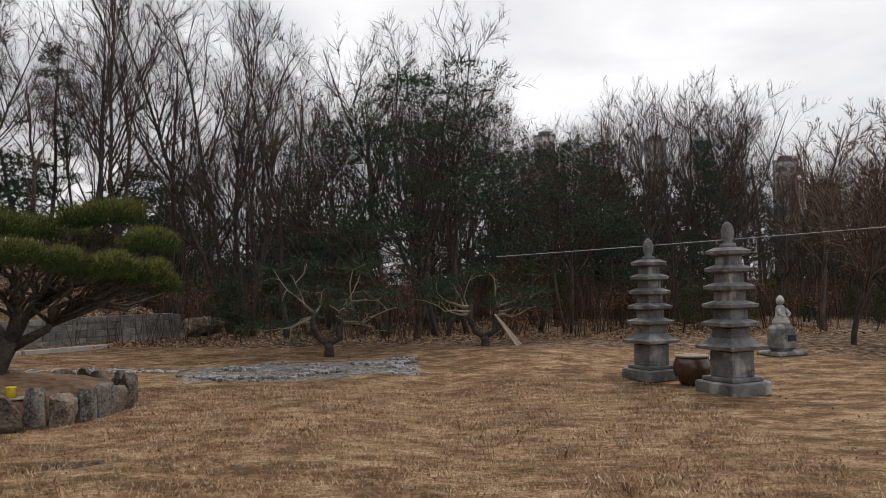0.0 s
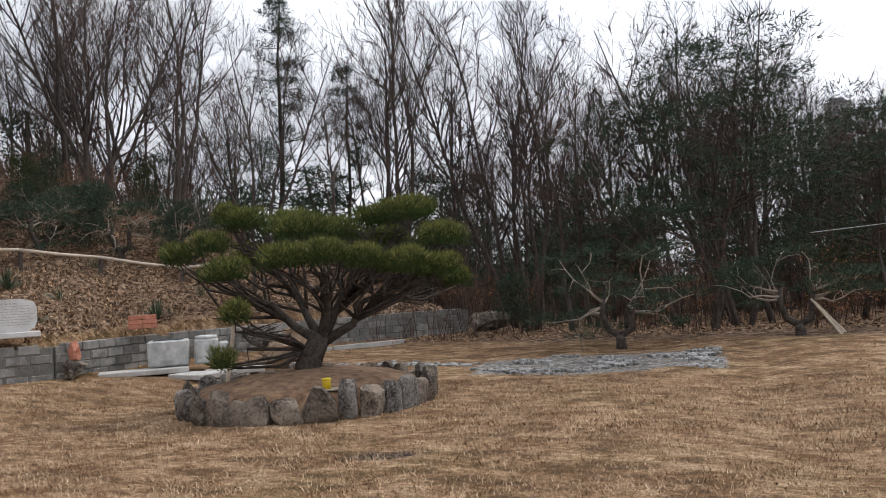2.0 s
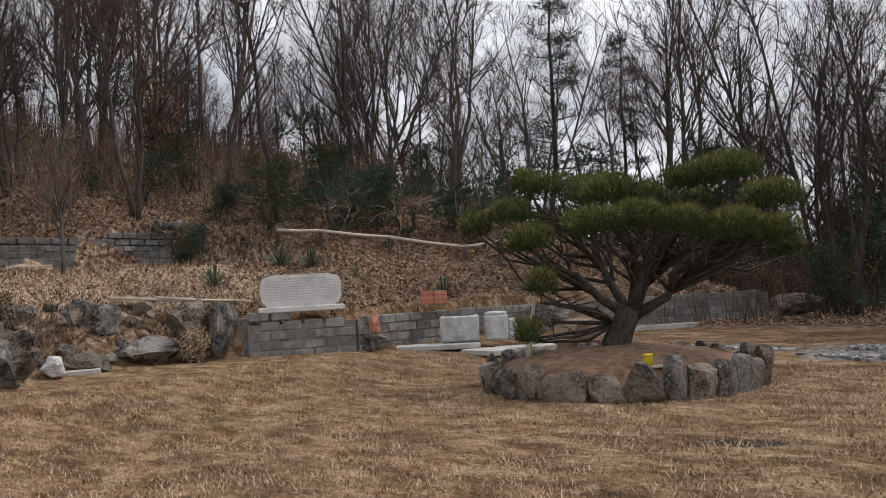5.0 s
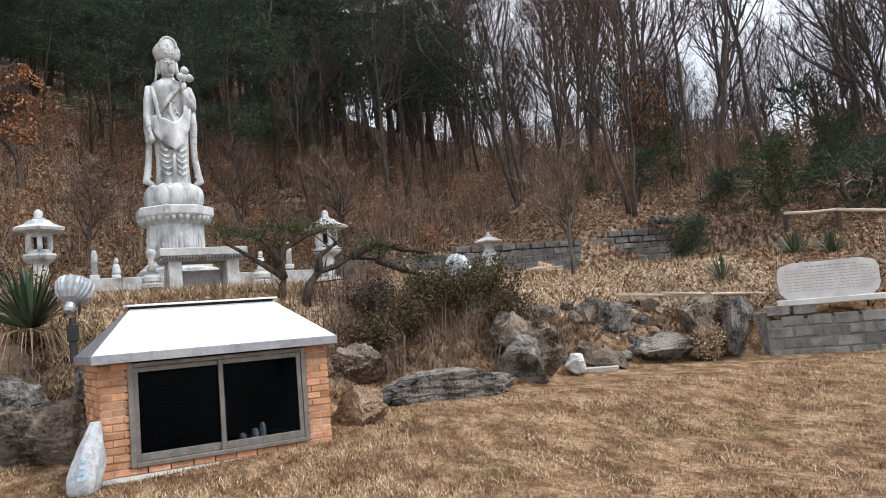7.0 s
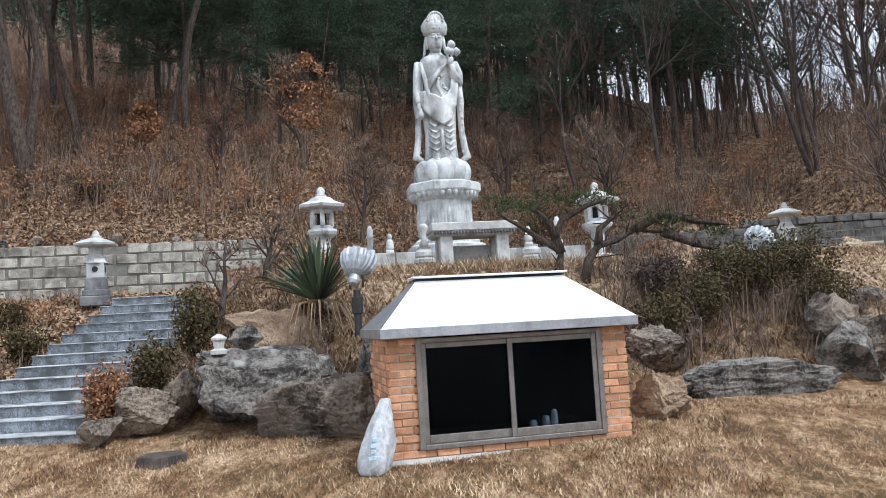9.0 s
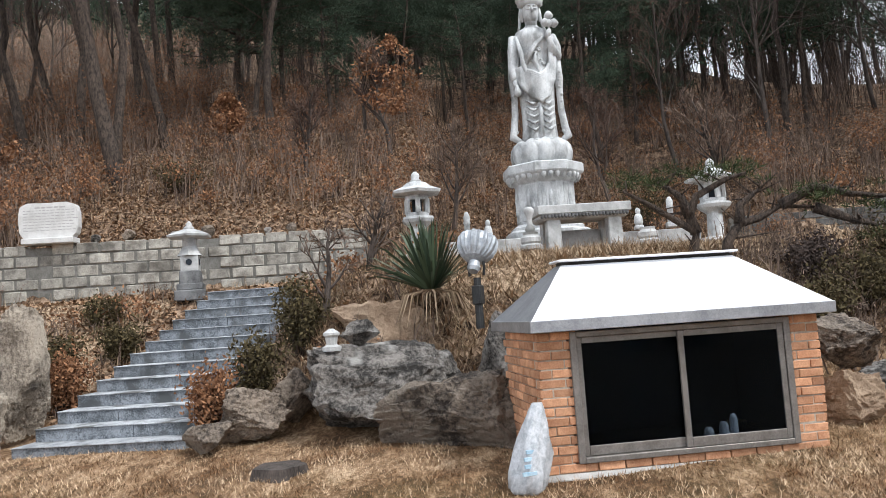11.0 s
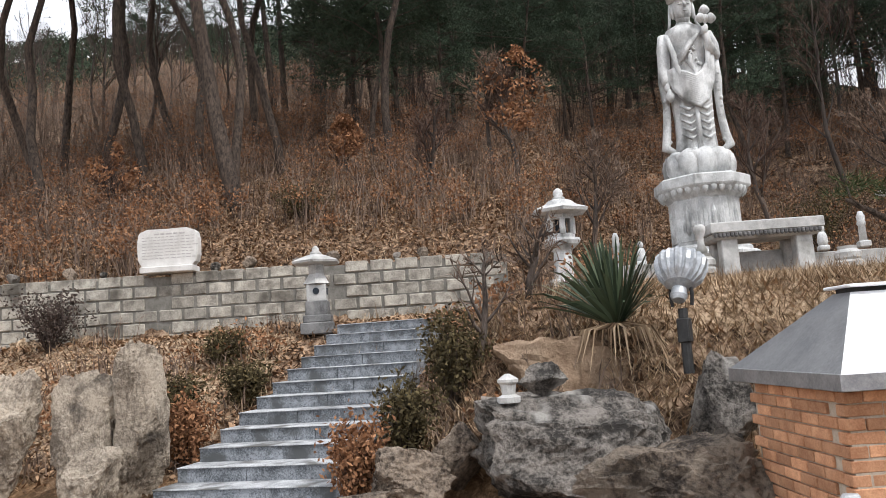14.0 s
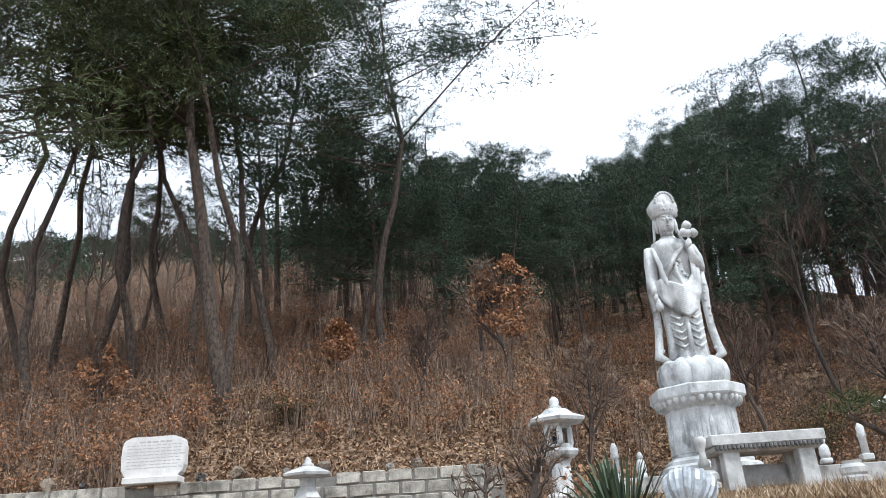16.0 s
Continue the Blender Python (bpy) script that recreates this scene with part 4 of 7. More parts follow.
rock("boulder", 16, (-13.75, 7.5, 0.0), (0.7, 0.85, 0.78), 0, BOULDER, "angular grey-brown boulder in the rockery", 12)
rock("boulder", 17, (-13.9, 7.15, 0.42), (0.75, 0.7, 0.70), 40, BOULDER, "pale pointed rock on top of others", 10)
rock("boulder", 18, (-15.1, 9.5, 0.5), (0.6, 0.98, 0.74), 0, GREY_ROCK, "tall dark slab standing in the rockery", square=4, cuts=7)
rock("boulder", 19, (-14.3, 9.95, 0.02), (0.7, 1.25, 0.52), 5, GREY_ROCK, "dark flat boulder at the lawn's edge", square=4, cuts=8)
rock("boulder", 20, (-14.15, 8.75, 0.02), (0.5, 0.78, 0.36), 0, BOULDER, "low brown boulder at the lawn's edge")
rock("boulder", 21, (-14.35, 10.85, 0.05), (0.55, 0.95, 1.12), 15, BOULDER, "tall triangular slab leaning on another", cuts=13)
rock("boulder", 22, (-13.85, 11.15, 0.0), (0.5, 0.80, 1.15), 35, GREY_ROCK, "leaning pointed dark slab beside the block wall", -24, cuts=13)
rock("boulder", 23, (-13.8, 8.1, 0.03), (0.3, 0.38, 0.34), 0, WHITE_MARBLE, "small pale angular stone on the lawn's edge")
rock("boulder", 24, (-6.6, 22.5, 0.0), (1.25, 0.95, 0.55), 20, BOULDER, "large rounded boulder at the end of the block wall")
rock("boulder", 25, (-9.45, 16.75, 0.0), (1.0, 0.55, 0.72), 30, TAN_ROCK, "big smooth tan boulder in front of the block wall")
rock("boulder", 26, (-11.95, 13.2, 0.0), (0.45, 0.75, 0.34), 40, BOULDER, "low grey boulder carrying a red stone")
rock("red_stone", 27, (-11.95, 13.2, 0.31), (0.22, 0.28, 0.36), 20, RED_BRICK, "upright reddish stone set on a boulder")
rock("frog_stone", 28, (-12.2, 0.06, 0.82), (0.30, 0.40, 0.26), 10, GREY_ROCK, "small frog-shaped grey stone on the flat boulder")
_r = random.Random(77)
for k in range(44):
    y = _r.uniform(7.4, 11.1)
    x = edge_x(y) - _r.uniform(0.15, 1.5)
    s = _r.uniform(0.16, 0.38)
    rock("rockery_stone", 100 + k % 9, (x, y, G(x, y) - 0.05), (s, s * _r.uniform(0.8, 1.4), s * _r.uniform(0.6, 1.0)), _r.uniform(0, 360), (BOULDER, GREY_ROCK, TAN_ROCK)[k % 3], "small rough stone in the rockery bank", group="rockery stones", cuts=12, sub=3)
for k in range(10):
    y = -8.6 + k * 0.72 + _r.uniform(-0.2, 0.2)
    x = -16.55 - 0.205 * (y + 9.5) - 0.12
    s = _r.uniform(0.12, 0.26)
    rock("wall_top_stone", 120 + k % 4, (x, y, 2.70), (s, s, s * 0.9), _r.uniform(0, 360), (GREY_ROCK, BOULDER)[k % 2], "small dark stone set on the block wall", group="stones on the wall", cuts=8, sub=2)
for k in range(6):
    rock("wall_top_stone", 125 + k % 3, (-19.75 + 0.05 * k, 14.2 + _r.uniform(-0.6, 0.6), 2.98), (0.28, 0.25, 0.26), k * 50, GREY_ROCK, "small grey stone heaped on the wall's end", group="stones on the wall", cuts=8, sub=2)

# ---- block walls ----


def block_mesh(seed, L, D, Hh, mat):
    r = random.Random(seed)
    m = Mesh().box((0, 0, Hh / 2), (L, D, Hh), 0, 0.012)
    m.v = [(x + r.uniform(-1, 1) * 0.004, y + (r.uniform(-0.012, 0.012)), z + r.uniform(-1, 1) * 0.003) for x, y, z in m.v]
    return m.data("block", mat)


def block_wall(name, label, pts, base, top, course, L, mat, depth=0.22):
    """A wall of split-faced blocks in running bond along pts, on a mortar core; base and top are heights along it."""
    wall = thing(name, label, "wall", kind="structure")
    core = Mesh()
    blocks = [block_mesh(s, L - 0.040, depth, course - 0.022, mat) for s in range(5)]
    r = random.Random(9)
    s0 = 0.0
    total = sum((Vector(b) - Vector(a)).length for a, b in zip(pts, pts[1:]))
    for a, b in zip(pts, pts[1:]):
        a, b = Vector(a), Vector(b)
        d = b - a
        ang = math.atan2(d.y, d.x)
        n = max(1, round(d.length / L))
        f0, f1 = s0 / total, (s0 + d.length) / total
        zb0 = min(base[0] * (1 - f0) + base[1] * f0, base[0] * (1 - f1) + base[1] * f1)
        zt = top[0] * (1 - (f0 + f1) / 2) + top[1] * (f0 + f1) / 2
        m = a.lerp(b, 0.5)
        core.box((m.x, m.y, (zb0 - 0.3 + min(top) - 0.05) / 2), (d.length, depth * 0.82, min(top) - 0.05 - zb0 + 0.3), ang)
        rows = int((max(top) - min(base)) / course) + 1
        for k in range(rows):
            z = min(base) - 0.05 + k * course
            for i in range(n + (k % 2)):
                t = (i + (0.5 if k % 2 == 0 else 0.0)) / n
                if t > 0.999 or t < 0.001:
                    continue
                f = f0 + (f1 - f0) * t
                if z + course > top[0] * (1 - f) + top[1] * f + 0.03 or z + course < base[0] * (1 - f) + base[1] * f - 0.1:
                    continue
                p = a.lerp(b, t)
                ob = part("block", r.choice(blocks), None, wall)
                ob.matrix_basis = pose(p.x, p.y, z, 0, 0, math.degrees(ang) + (180 if r.random() < 0.5 else 0)) @ pose(0, r.uniform(-0.008, 0.008), 0)
        s0 += d.length
    part("mortar_core", core, MORTAR, wall, "recessed grey mortar")
    return wall


block_wall("wall_north", "low grey split-faced block retaining wall", [(-13.45, 11.45), (-12.25, 13.0), (-11.85, 15.5), (-9.5, 21.0), (-7.5, 23.2)], (0.05, 0.0), (0.82, 0.64), 0.178, 0.38, BLOCK)
block_wall("wall_north_return", "low grey block wall returning into the rockery", [(-14.0, 11.75), (-13.5, 11.5)], (0.1, 0.1), (0.76, 0.76), 0.14, 0.28, BLOCK)
block_wall("wall_west", "pale grey split-faced block retaining wall beside the steps", [(-16.5, -9.8), (-17.2, -6.4), (-17.75, -3.7), (-18.3, -1.0)], (1.62, 1.78), (2.70, 2.72), 0.192, 0.385, BLOCK_PALE)
block_wall("wall_east_upper", "dark grey block retaining wall across the upper slope", [(-20.5, 5.8), (-20.3, 9.7), (-19.8, 14.9)], (2.0, 2.1), (2.62, 3.02), 0.165, 0.38, BLOCK_DARK)

# ---- steps ----
stairs = thing("garden_steps", "straight flight of blue-grey granite garden steps", "steps", group="", kind="structure")
for k in range(13):
    z, x = 0.02 + 0.129 * k, -11.88 - 0.32 * k
    y0, y1 = -3.29 + 0.033 * k, -1.58 + 0.008 * k
    cut = y0 + (y1 - y0) * (0.5 + 0.12 * math.sin(k * 2.1))
    for a, b in ((y0, cut - 0.003), (cut + 0.003, y1)):
        # Paler tread and darker riser carry sun and shade in their colours.
        part("step_slab", Mesh().box((x - 0.205, (a + b) / 2, z + 0.060), (0.43, b - a, 0.010), 0, 0.003), TREAD_LIT, stairs, "granite tread painted paler as sunlit from above")
        part("riser", Mesh().box((x - 0.22, (a + b) / 2, z - 0.012), (0.425, b - a, 0.134)), RISER_SHADED, stairs, "stained granite riser painted darker as the shaded front")

# ---- brick offering box ----
BOX = thing("brick_offering_box", "low orange brick box with white hipped roof and dark sliding window", "shrine box", (-10.715, 2.76, -0.15), 13.0)
# local axes: x out of the front, y along it to the right as one faces away from the hill
W, DEP, EAVE = 2.17, 1.18, 1.04
part("plinth", Mesh().box((-DEP / 2, 0, -0.04), (DEP + 0.07, W + 0.07, 0.15), 0, 0.03), CONCRETE, BOX, "rough concrete footing")
part("core", Mesh().box((-DEP + 0.06, 0, EAVE / 2), (0.10, W - 0.1, EAVE)).box((-DEP / 2, -W / 2 + 0.07, EAVE / 2), (DEP - 0.06, 0.10, EAVE)).box((-DEP / 2, W / 2 - 0.07, EAVE / 2), (DEP - 0.06, 0.10, EAVE)).box((-0.055, -W / 2 + 0.12, EAVE / 2), (0.09, 0.20, EAVE)).box((-0.055, W / 2 - 0.12, EAVE / 2), (0.09, 0.20, EAVE)), JOINT, BOX, "pale mortar behind the bricks")
# Dark bluish lining paints the unlit interior seen through the glass.
part("inner_shade_lining", Mesh().box((-DEP / 2 - 0.1, 0, EAVE - 0.02), (DEP - 0.3, W - 0.24, 0.02)).box((-DEP + 0.13, 0, EAVE / 2), (0.02, W - 0.24, EAVE)).box((-DEP / 2 - 0.05, 0, 0.12), (DEP - 0.25, W - 0.24, 0.02)).box((-DEP / 2 - 0.05, -W / 2 + 0.13, EAVE / 2), (DEP - 0.25, 0.02, EAVE)).box((-DEP / 2 - 0.05, W / 2 - 0.13, EAVE / 2), (DEP - 0.25, 0.02, EAVE)), HOLLOW_SHADE, BOX, "near-black lining painted as the unlit interior")
hw, hd = W / 2 + 0.06, DEP / 2 + 0.13
roof = Mesh()
rx, ry, rzz = 0.10, 0.72, EAVE + 0.50
roof.add([(-DEP / 2 + hd, -hw, EAVE + 0.085), (-DEP / 2 + hd, hw, EAVE + 0.085), (-DEP / 2 - hd, hw, EAVE + 0.085), (-DEP / 2 - hd, -hw, EAVE + 0.085),
          (-DEP / 2 + rx, -ry, rzz), (-DEP / 2 + rx, ry, rzz), (-DEP / 2 - rx, ry, rzz), (-DEP / 2 - rx, -ry, rzz)],
         [(0, 1, 5, 4), (2, 3, 7, 6), (4, 5, 6, 7), (3, 2, 1, 0)])
part("roof_sheet", roof, WHITE_SHEET, BOX, "white painted metal sheet")
for s in (-1, 1):
    hips = Mesh().add([(-DEP / 2 + hd, s * hw, EAVE + 0.085), (-DEP / 2 - hd, s * hw, EAVE + 0.085), (-DEP / 2 - rx, s * ry, rzz), (-DEP / 2 + rx, s * ry, rzz)], [(0, 1, 2, 3) if s > 0 else (3, 2, 1, 0)])
    part("hip_sheet", hips, HIP, BOX, "unpainted grey metal hip end")
fas = Mesh()
fas.box((-DEP / 2 + hd, 0, EAVE + 0.045), (0.02, 2 * hw + 0.02, 0.085), 0, 0.004).box((-DEP / 2 - hd, 0, EAVE + 0.045), (0.02, 2 * hw + 0.02, 0.085), 0, 0.004)
fas.box((-DEP / 2, -hw, EAVE + 0.045), (2 * hd, 0.02, 0.085), 0, 0.004).box((-DEP / 2, hw, EAVE + 0.045), (2 * hd, 0.02, 0.085), 0, 0.004)
part("fascia", fas, STEEL, BOX, "dull grey metal fascia")
part("ridge_cap", Mesh().box((-DEP / 2, 0, rzz + 0.035), (0.30, 2 * ry + 0.06, 0.018), 0, 0.005), WHITE_SHEET, BOX, "raised white ridge cap")
# Solid black strip stands in for shade beneath the raised cap.
part("ridge_shade_strip", Mesh().box((-DEP / 2, 0, rzz + 0.012), (0.16, 2 * ry - 0.02, 0.03)), BLACK, BOX, "black strip painted as shade under the ridge cap")
part("soffit", Mesh().box((-DEP / 2, 0, EAVE + 0.01), (2 * hd - 0.04, 2 * hw - 0.04, 0.012)), STEEL, BOX)
brick_l = Mesh().box((0, 0, 0), (0.088, 0.190, 0.057), 0, 0.004).data("brick", BRICK)
brick_h = Mesh().box((0, 0, 0), (0.088, 0.092, 0.057), 0, 0.004).data("brick", BRICK)
for k in range(15):
    z = 0.068 + k * 0.067
    for s in (-1, 1):
        yy = s * (W / 2 - 0.145)
        cells = ((brick_l, -0.05), (brick_h, 0.098)) if k % 2 else ((brick_h, -0.098), (brick_l, 0.05))
        for me, o in cells:
            part("brick", me, None, BOX).matrix_basis = pose(-0.045 + 0.007 * math.sin(k * 3.7 + s * 2 + o * 40), yy + o, z + 0.002 * math.sin(k * 5 + o * 30), 0, 0, 1.2 * math.sin(k * 2.3 + s))
        for j in range(6):
            xx = -0.19 - j * 0.2 - (0.1 if k % 2 else 0.0)
            if xx > -DEP + 0.04:
                part("brick", brick_l, None, BOX).matrix_basis = pose(xx, s * (W / 2 - 0.045), z, 0, 0, 90)
for j in range(9):
    part("brick", brick_l, None, BOX).matrix_basis = pose(-0.045, -0.80 + j * 0.2, 0.068, 0, 0, 0)
WW, Z0, Z1 = 1.64, 0.10, 1.03
frame_ = Mesh()
for s in (-1, 1):
    frame_.box((-0.03, s * WW / 2, (Z0 + Z1) / 2), (0.10, 0.05, Z1 - Z0), 0, 0.004)
frame_.box((-0.03, 0, Z0 + 0.02), (0.10, WW - 0.05, 0.04), 0, 0.004).box((-0.03, 0, Z1 - 0.02), (0.10, WW - 0.05, 0.04), 0, 0.004)
part("window_frame", frame_, ALU, BOX, "weathered bronze-grey aluminium frame")
for s in (-1, 1):
    m, xo = Mesh(), (-0.035 if s < 0 else -0.005)
    y0, y1 = (-WW / 2 + 0.027, 0.03) if s < 0 else (-0.03, WW / 2 - 0.027)
    m.box((xo, y0 + 0.022, (Z0 + Z1) / 2), (0.025, 0.044, Z1 - Z0 - 0.085), 0, 0.003).box((xo, y1 - 0.022, (Z0 + Z1) / 2), (0.025, 0.044, Z1 - Z0 - 0.085), 0, 0.003)
    m.box((xo, (y0 + y1) / 2, Z0 + 0.078), (0.025, y1 - y0 - 0.09, 0.07), 0, 0.003).box((xo, (y0 + y1) / 2, Z1 - 0.065), (0.025, y1 - y0 - 0.09, 0.045), 0, 0.003)
    sash = part("sliding_sash", m, ALU, BOX)
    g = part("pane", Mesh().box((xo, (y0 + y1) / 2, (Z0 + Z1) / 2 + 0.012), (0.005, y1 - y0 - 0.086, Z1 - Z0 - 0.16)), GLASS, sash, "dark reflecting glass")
    g.visible_shadow = False
for yy, hh, rr in ((0.22, 0.12, 0.035), (0.34, 0.15, 0.035), (0.42, 0.20, 0.03)):
    solid("candle_jar", Mesh().lathe([(rr, 0), (rr * 1.1, hh * 0.3), (rr, hh * 0.8), (rr * 0.6, hh)], 12), PALE_STONE, "small white candle jar behind the dark glass", "jar", (-10.85 - 0.225 * yy, 2.72 + 0.974 * yy, -0.02), 0, smooth=True)

sack = Mesh().lathe([(0.11, 0), (0.16, 0.04), (0.165, 0.14), (0.155, 0.26), (0.13, 0.37), (0.10, 0.47), (0.07, 0.55), (0.045, 0.60)], 34, sx=0.9, sy=0.8, fold=lambda a, z: 1 + 0.10 * math.sin(4 * a + 11 * z) + 0.09 * math.sin(9 * a - 14 * z) + 0.05 * math.sin(17 * a + 21 * z))
sack.v = [(x - 0.10 * z, y + 0.22 * z, z) for x, y, z in sack.v]
sk = thing("plastic_sack", "crumpled white plastic sack with faded blue print leaning on bricks", "sack", (-10.33, 1.56, G(-10.3, 1.5) - 0.02), 15)
part("sack_body", sack, SACK, sk, smooth=True)
pr = Mesh()
for k in range(4):
    pr.box((0.140 - 0.016 * k, -0.01 + 0.012 * k, 0.16 + 0.045 * k), (0.02, 0.10 - 0.02 * (k % 2), 0.024), 0.15)
part("print_bars", pr, BLUE, sk, "faded blue printed bars")

# ---- statue, pedestal, platform ----
part_a = 10.0
plat = thing("statue_platform", "low grey granite platform wall behind the altar", "platform", (-19.6, 2.7, 2.0), part_a)
for k in range(5):
    part("slab", Mesh().box((-0.14, -2.0 + k * 1.0, 0.19), (0.26, 0.99, 0.44), 0, 0.012), GRANITE, plat)
part("paving", Mesh().box((-1.5, 0, 0.34), (2.46, 4.9, 0.18), 0, 0.01), GRANITE, plat, "grey granite paving")
ped = thing("lotus_pedestal", "tall octagonal pale granite pedestal with carved lotus petals", "pedestal", (-20.4, 2.26, 2.42), part_a)
c8 = math.pi / 8
part("base_block", Mesh().lathe([(0.86, 0), (0.86, 0.14), (0.80, 0.18)], 8, turn=c8).lathe([(0.74, 0.16), (0.74, 0.24), (0.66, 0.30)], 8, turn=c8), PALE_STONE, ped)
part("shaft", Mesh().lathe([(0.60, 0.28), (0.60, 1.14)], 8, turn=c8), PALE_STONE, ped)
for i in range(8):
    a = i * math.pi / 4
    ca, sa = math.cos(a), math.sin(a)
    pan = Mesh().box((0.555 * ca, 0.555 * sa, 0.72), (0.024, 0.36, 0.72), a, 0.01)
    for o, h0, h1, w in ((0.0, 0.45, 0.98, 0.05), (-0.08, 0.50, 0.85, 0.03), (0.09, 0.55, 0.80, 0.035)):
        pan.lathe([(w * 0.3, h0), (w, h0 + 0.08), (w * 0.8, (h0 + h1) / 2), (w, h1 - 0.14), (w * 0.5, h1 - 0.06), (w * 0.2, h1)], 8, (0.562 * ca - o * sa, 0.562 * sa + o * ca, 0))
    part("relief_panel", pan, PALE_STONE, ped, "panel with a worn carved figure")
part("cornice", Mesh().lathe([(0.60, 1.10), (0.70, 1.20), (0.80, 1.27), (0.82, 1.30), (0.82, 1.45), (0.78, 1.48), (0.40, 1.49)], 8, turn=c8), PALE_STONE, ped)
pet = Mesh()
for i in range(32):
    a = 2 * math.pi * i / 32
    pet.lathe([(0.01, 1.14), (0.05, 1.20), (0.06, 1.25), (0.03, 1.29)], 7, (0.70 * math.cos(a), 0.70 * math.sin(a), 0))
part("petal_frieze", pet, PALE_STONE, ped, "frieze of small petals", smooth=True)
part("lotus_core", Mesh().lathe([(0.42, 1.46), (0.50, 1.60), (0.56, 1.80), (0.57, 1.92), (0.50, 1.94)], 24), PALE_STONE, ped, smooth=True)
for i in range(10):
    a = 2 * math.pi * i / 10
    m = Mesh().lathe([(0.03, 1.46), (0.13, 1.50), (0.185, 1.60), (0.20, 1.74), (0.17, 1.88), (0.09, 1.97), (0.02, 2.0)], 14, (0.43 * math.cos(a), 0.43 * math.sin(a), 0))
    part("lotus_petal", m, PALE_STONE, ped, smooth=True)


def standing_statue():
    """A robed standing figure with crown and flower, one plain mesh; it faces +x."""
    m = Mesh()

    def fold(a, z):
        k = max(0.0, 1 - z / 2.3)
        return 1 + (0.025 + 0.045 * k) * math.sin(9 * a + 1.5 * math.sin(z * 3)) * (0.4 + 0.6 * k) + 0.012 * math.sin(17 * a + z * 6)
    body = [(0.37, 0.0), (0.355, 0.10), (0.335, 0.35), (0.33, 0.65), (0.35, 0.95), (0.37, 1.20), (0.345, 1.45), (0.31, 1.70), (0.325, 1.92), (0.385, 2.10), (0.40, 2.20), (0.33, 2.33), (0.17, 2.42), (0.13, 2.47)]
    m.lathe(body, 64, sx=0.78, sy=1.0, fold=fold)
    m.lathe([(0.12, 2.40), (0.125, 2.55), (0.13, 2.58)], 16)
    m.lathe([(0.04, 2.50), (0.12, 2.53), (0.165, 2.60), (0.182, 2.70), (0.187, 2.80), (0.175, 2.90), (0.12, 2.99)], 26, sx=1.02, sy=0.92)
    m.tube([(0.175, 0, 2.82), (0.225, 0, 2.73), (0.20, 0, 2.70)], [0.018, 0.032, 0.022], 6)
    m.box((0.175, 0, 2.645), (0.03, 0.07, 0.018), 0, 0.006)
    for s in (-1, 1):
        m.tube([(0.182, s * 0.035, 2.778), (0.185, s * 0.075, 2.768), (0.160, s * 0.115, 2.775)], [0.010, 0.020, 0.008], 6)
        m.tube([(0.190, s * 0.025, 2.825), (0.188, s * 0.07, 2.845), (0.160, s * 0.125, 2.825)], [0.012, 0.012, 0.007], 6)
        m.tube([(0.0, s * 0.185, 2.84), (0.02, s * 0.195, 2.70), (0.02, s * 0.18, 2.55)], [0.03, 0.035, 0.02], 7)
        m.tube([(-0.06, s * 0.17, 2.95), (-0.05, s * 0.215, 2.70), (-0.02, s * 0.24, 2.48), (0.04, s * 0.28, 2.36)], [0.025, 0.03, 0.028, 0.025], 6)
    # crown
    m.lathe([(0.20, 2.86), (0.255, 2.90), (0.25, 2.96), (0.285, 3.02), (0.28, 3.10), (0.225, 3.20), (0.12, 3.28), (0.03, 3.30)], 28, sx=0.86, fold=lambda a, z: 1 + 0.05 * math.sin(9 * a) + 0.04 * math.sin(16 * a + z * 24))
    m.lathe([(0.02, 2.98), (0.15, 3.04), (0.185, 3.14), (0.16, 3.26), (0.09, 3.34), (0.02, 3.37)], 16, (0.15, 0, 0), sx=0.45)
    for i in range(11):
        a = math.pi * i / 10
        m.lathe([(0.005, -0.04), (0.04, 0), (0.005, 0.04)], 6, (0.20, 0.17 * math.cos(a), 3.13 + 0.19 * math.sin(a)))
    m.lathe([(0.01, 3.03), (0.045, 3.08), (0.05, 3.16), (0.02, 3.24)], 9, (0.20, 0, 0))
    for i in range(12):
        a = -1.6 + 3.2 * i / 11
        m.lathe([(0.005, -0.035), (0.035, 0), (0.005, 0.035)], 6, (0.215 * math.cos(a), 0.215 * math.sin(a), 2.97))
    # arm hanging at the figure's right (south) and arm raised with a flower at its left (north)
    m.tube([(0.0, -0.36, 2.22), (0.02, -0.41, 1.95), (0.05, -0.44, 1.65), (0.14, -0.46, 1.38), (0.17, -0.47, 1.26)], [0.13, 0.125, 0.105, 0.080, 0.055], 12)
    m.tube([(0.17, -0.45, 1.30), (0.20, -0.46, 1.18), (0.19, -0.42, 1.10)], [0.05, 0.055, 0.03], 8)
    m.lathe([(0.02, -0.02), (0.075, 0.03), (0.08, 0.10), (0.045, 0.16), (0.03, 0.22)], 12, (0.22, -0.43, 0.96))
    m.tube([(0.0, 0.36, 2.22), (0.05, 0.43, 1.98), (0.12, 0.43, 1.78), (0.26, 0.34, 1.86), (0.31, 0.27, 2.08), (0.31, 0.26, 2.16)], [0.13, 0.135, 0.12, 0.09, 0.06, 0.045], 12)
    m.tube([(0.31, 0.24, 2.10), (0.34, 0.27, 2.22), (0.31, 0.30, 2.27)], [0.055, 0.06, 0.03], 8)
    m.tube([(0.30, 0.25, 1.95), (0.31, 0.28, 2.25), (0.30, 0.31, 2.45)], [0.02, 0.02, 0.018], 6)
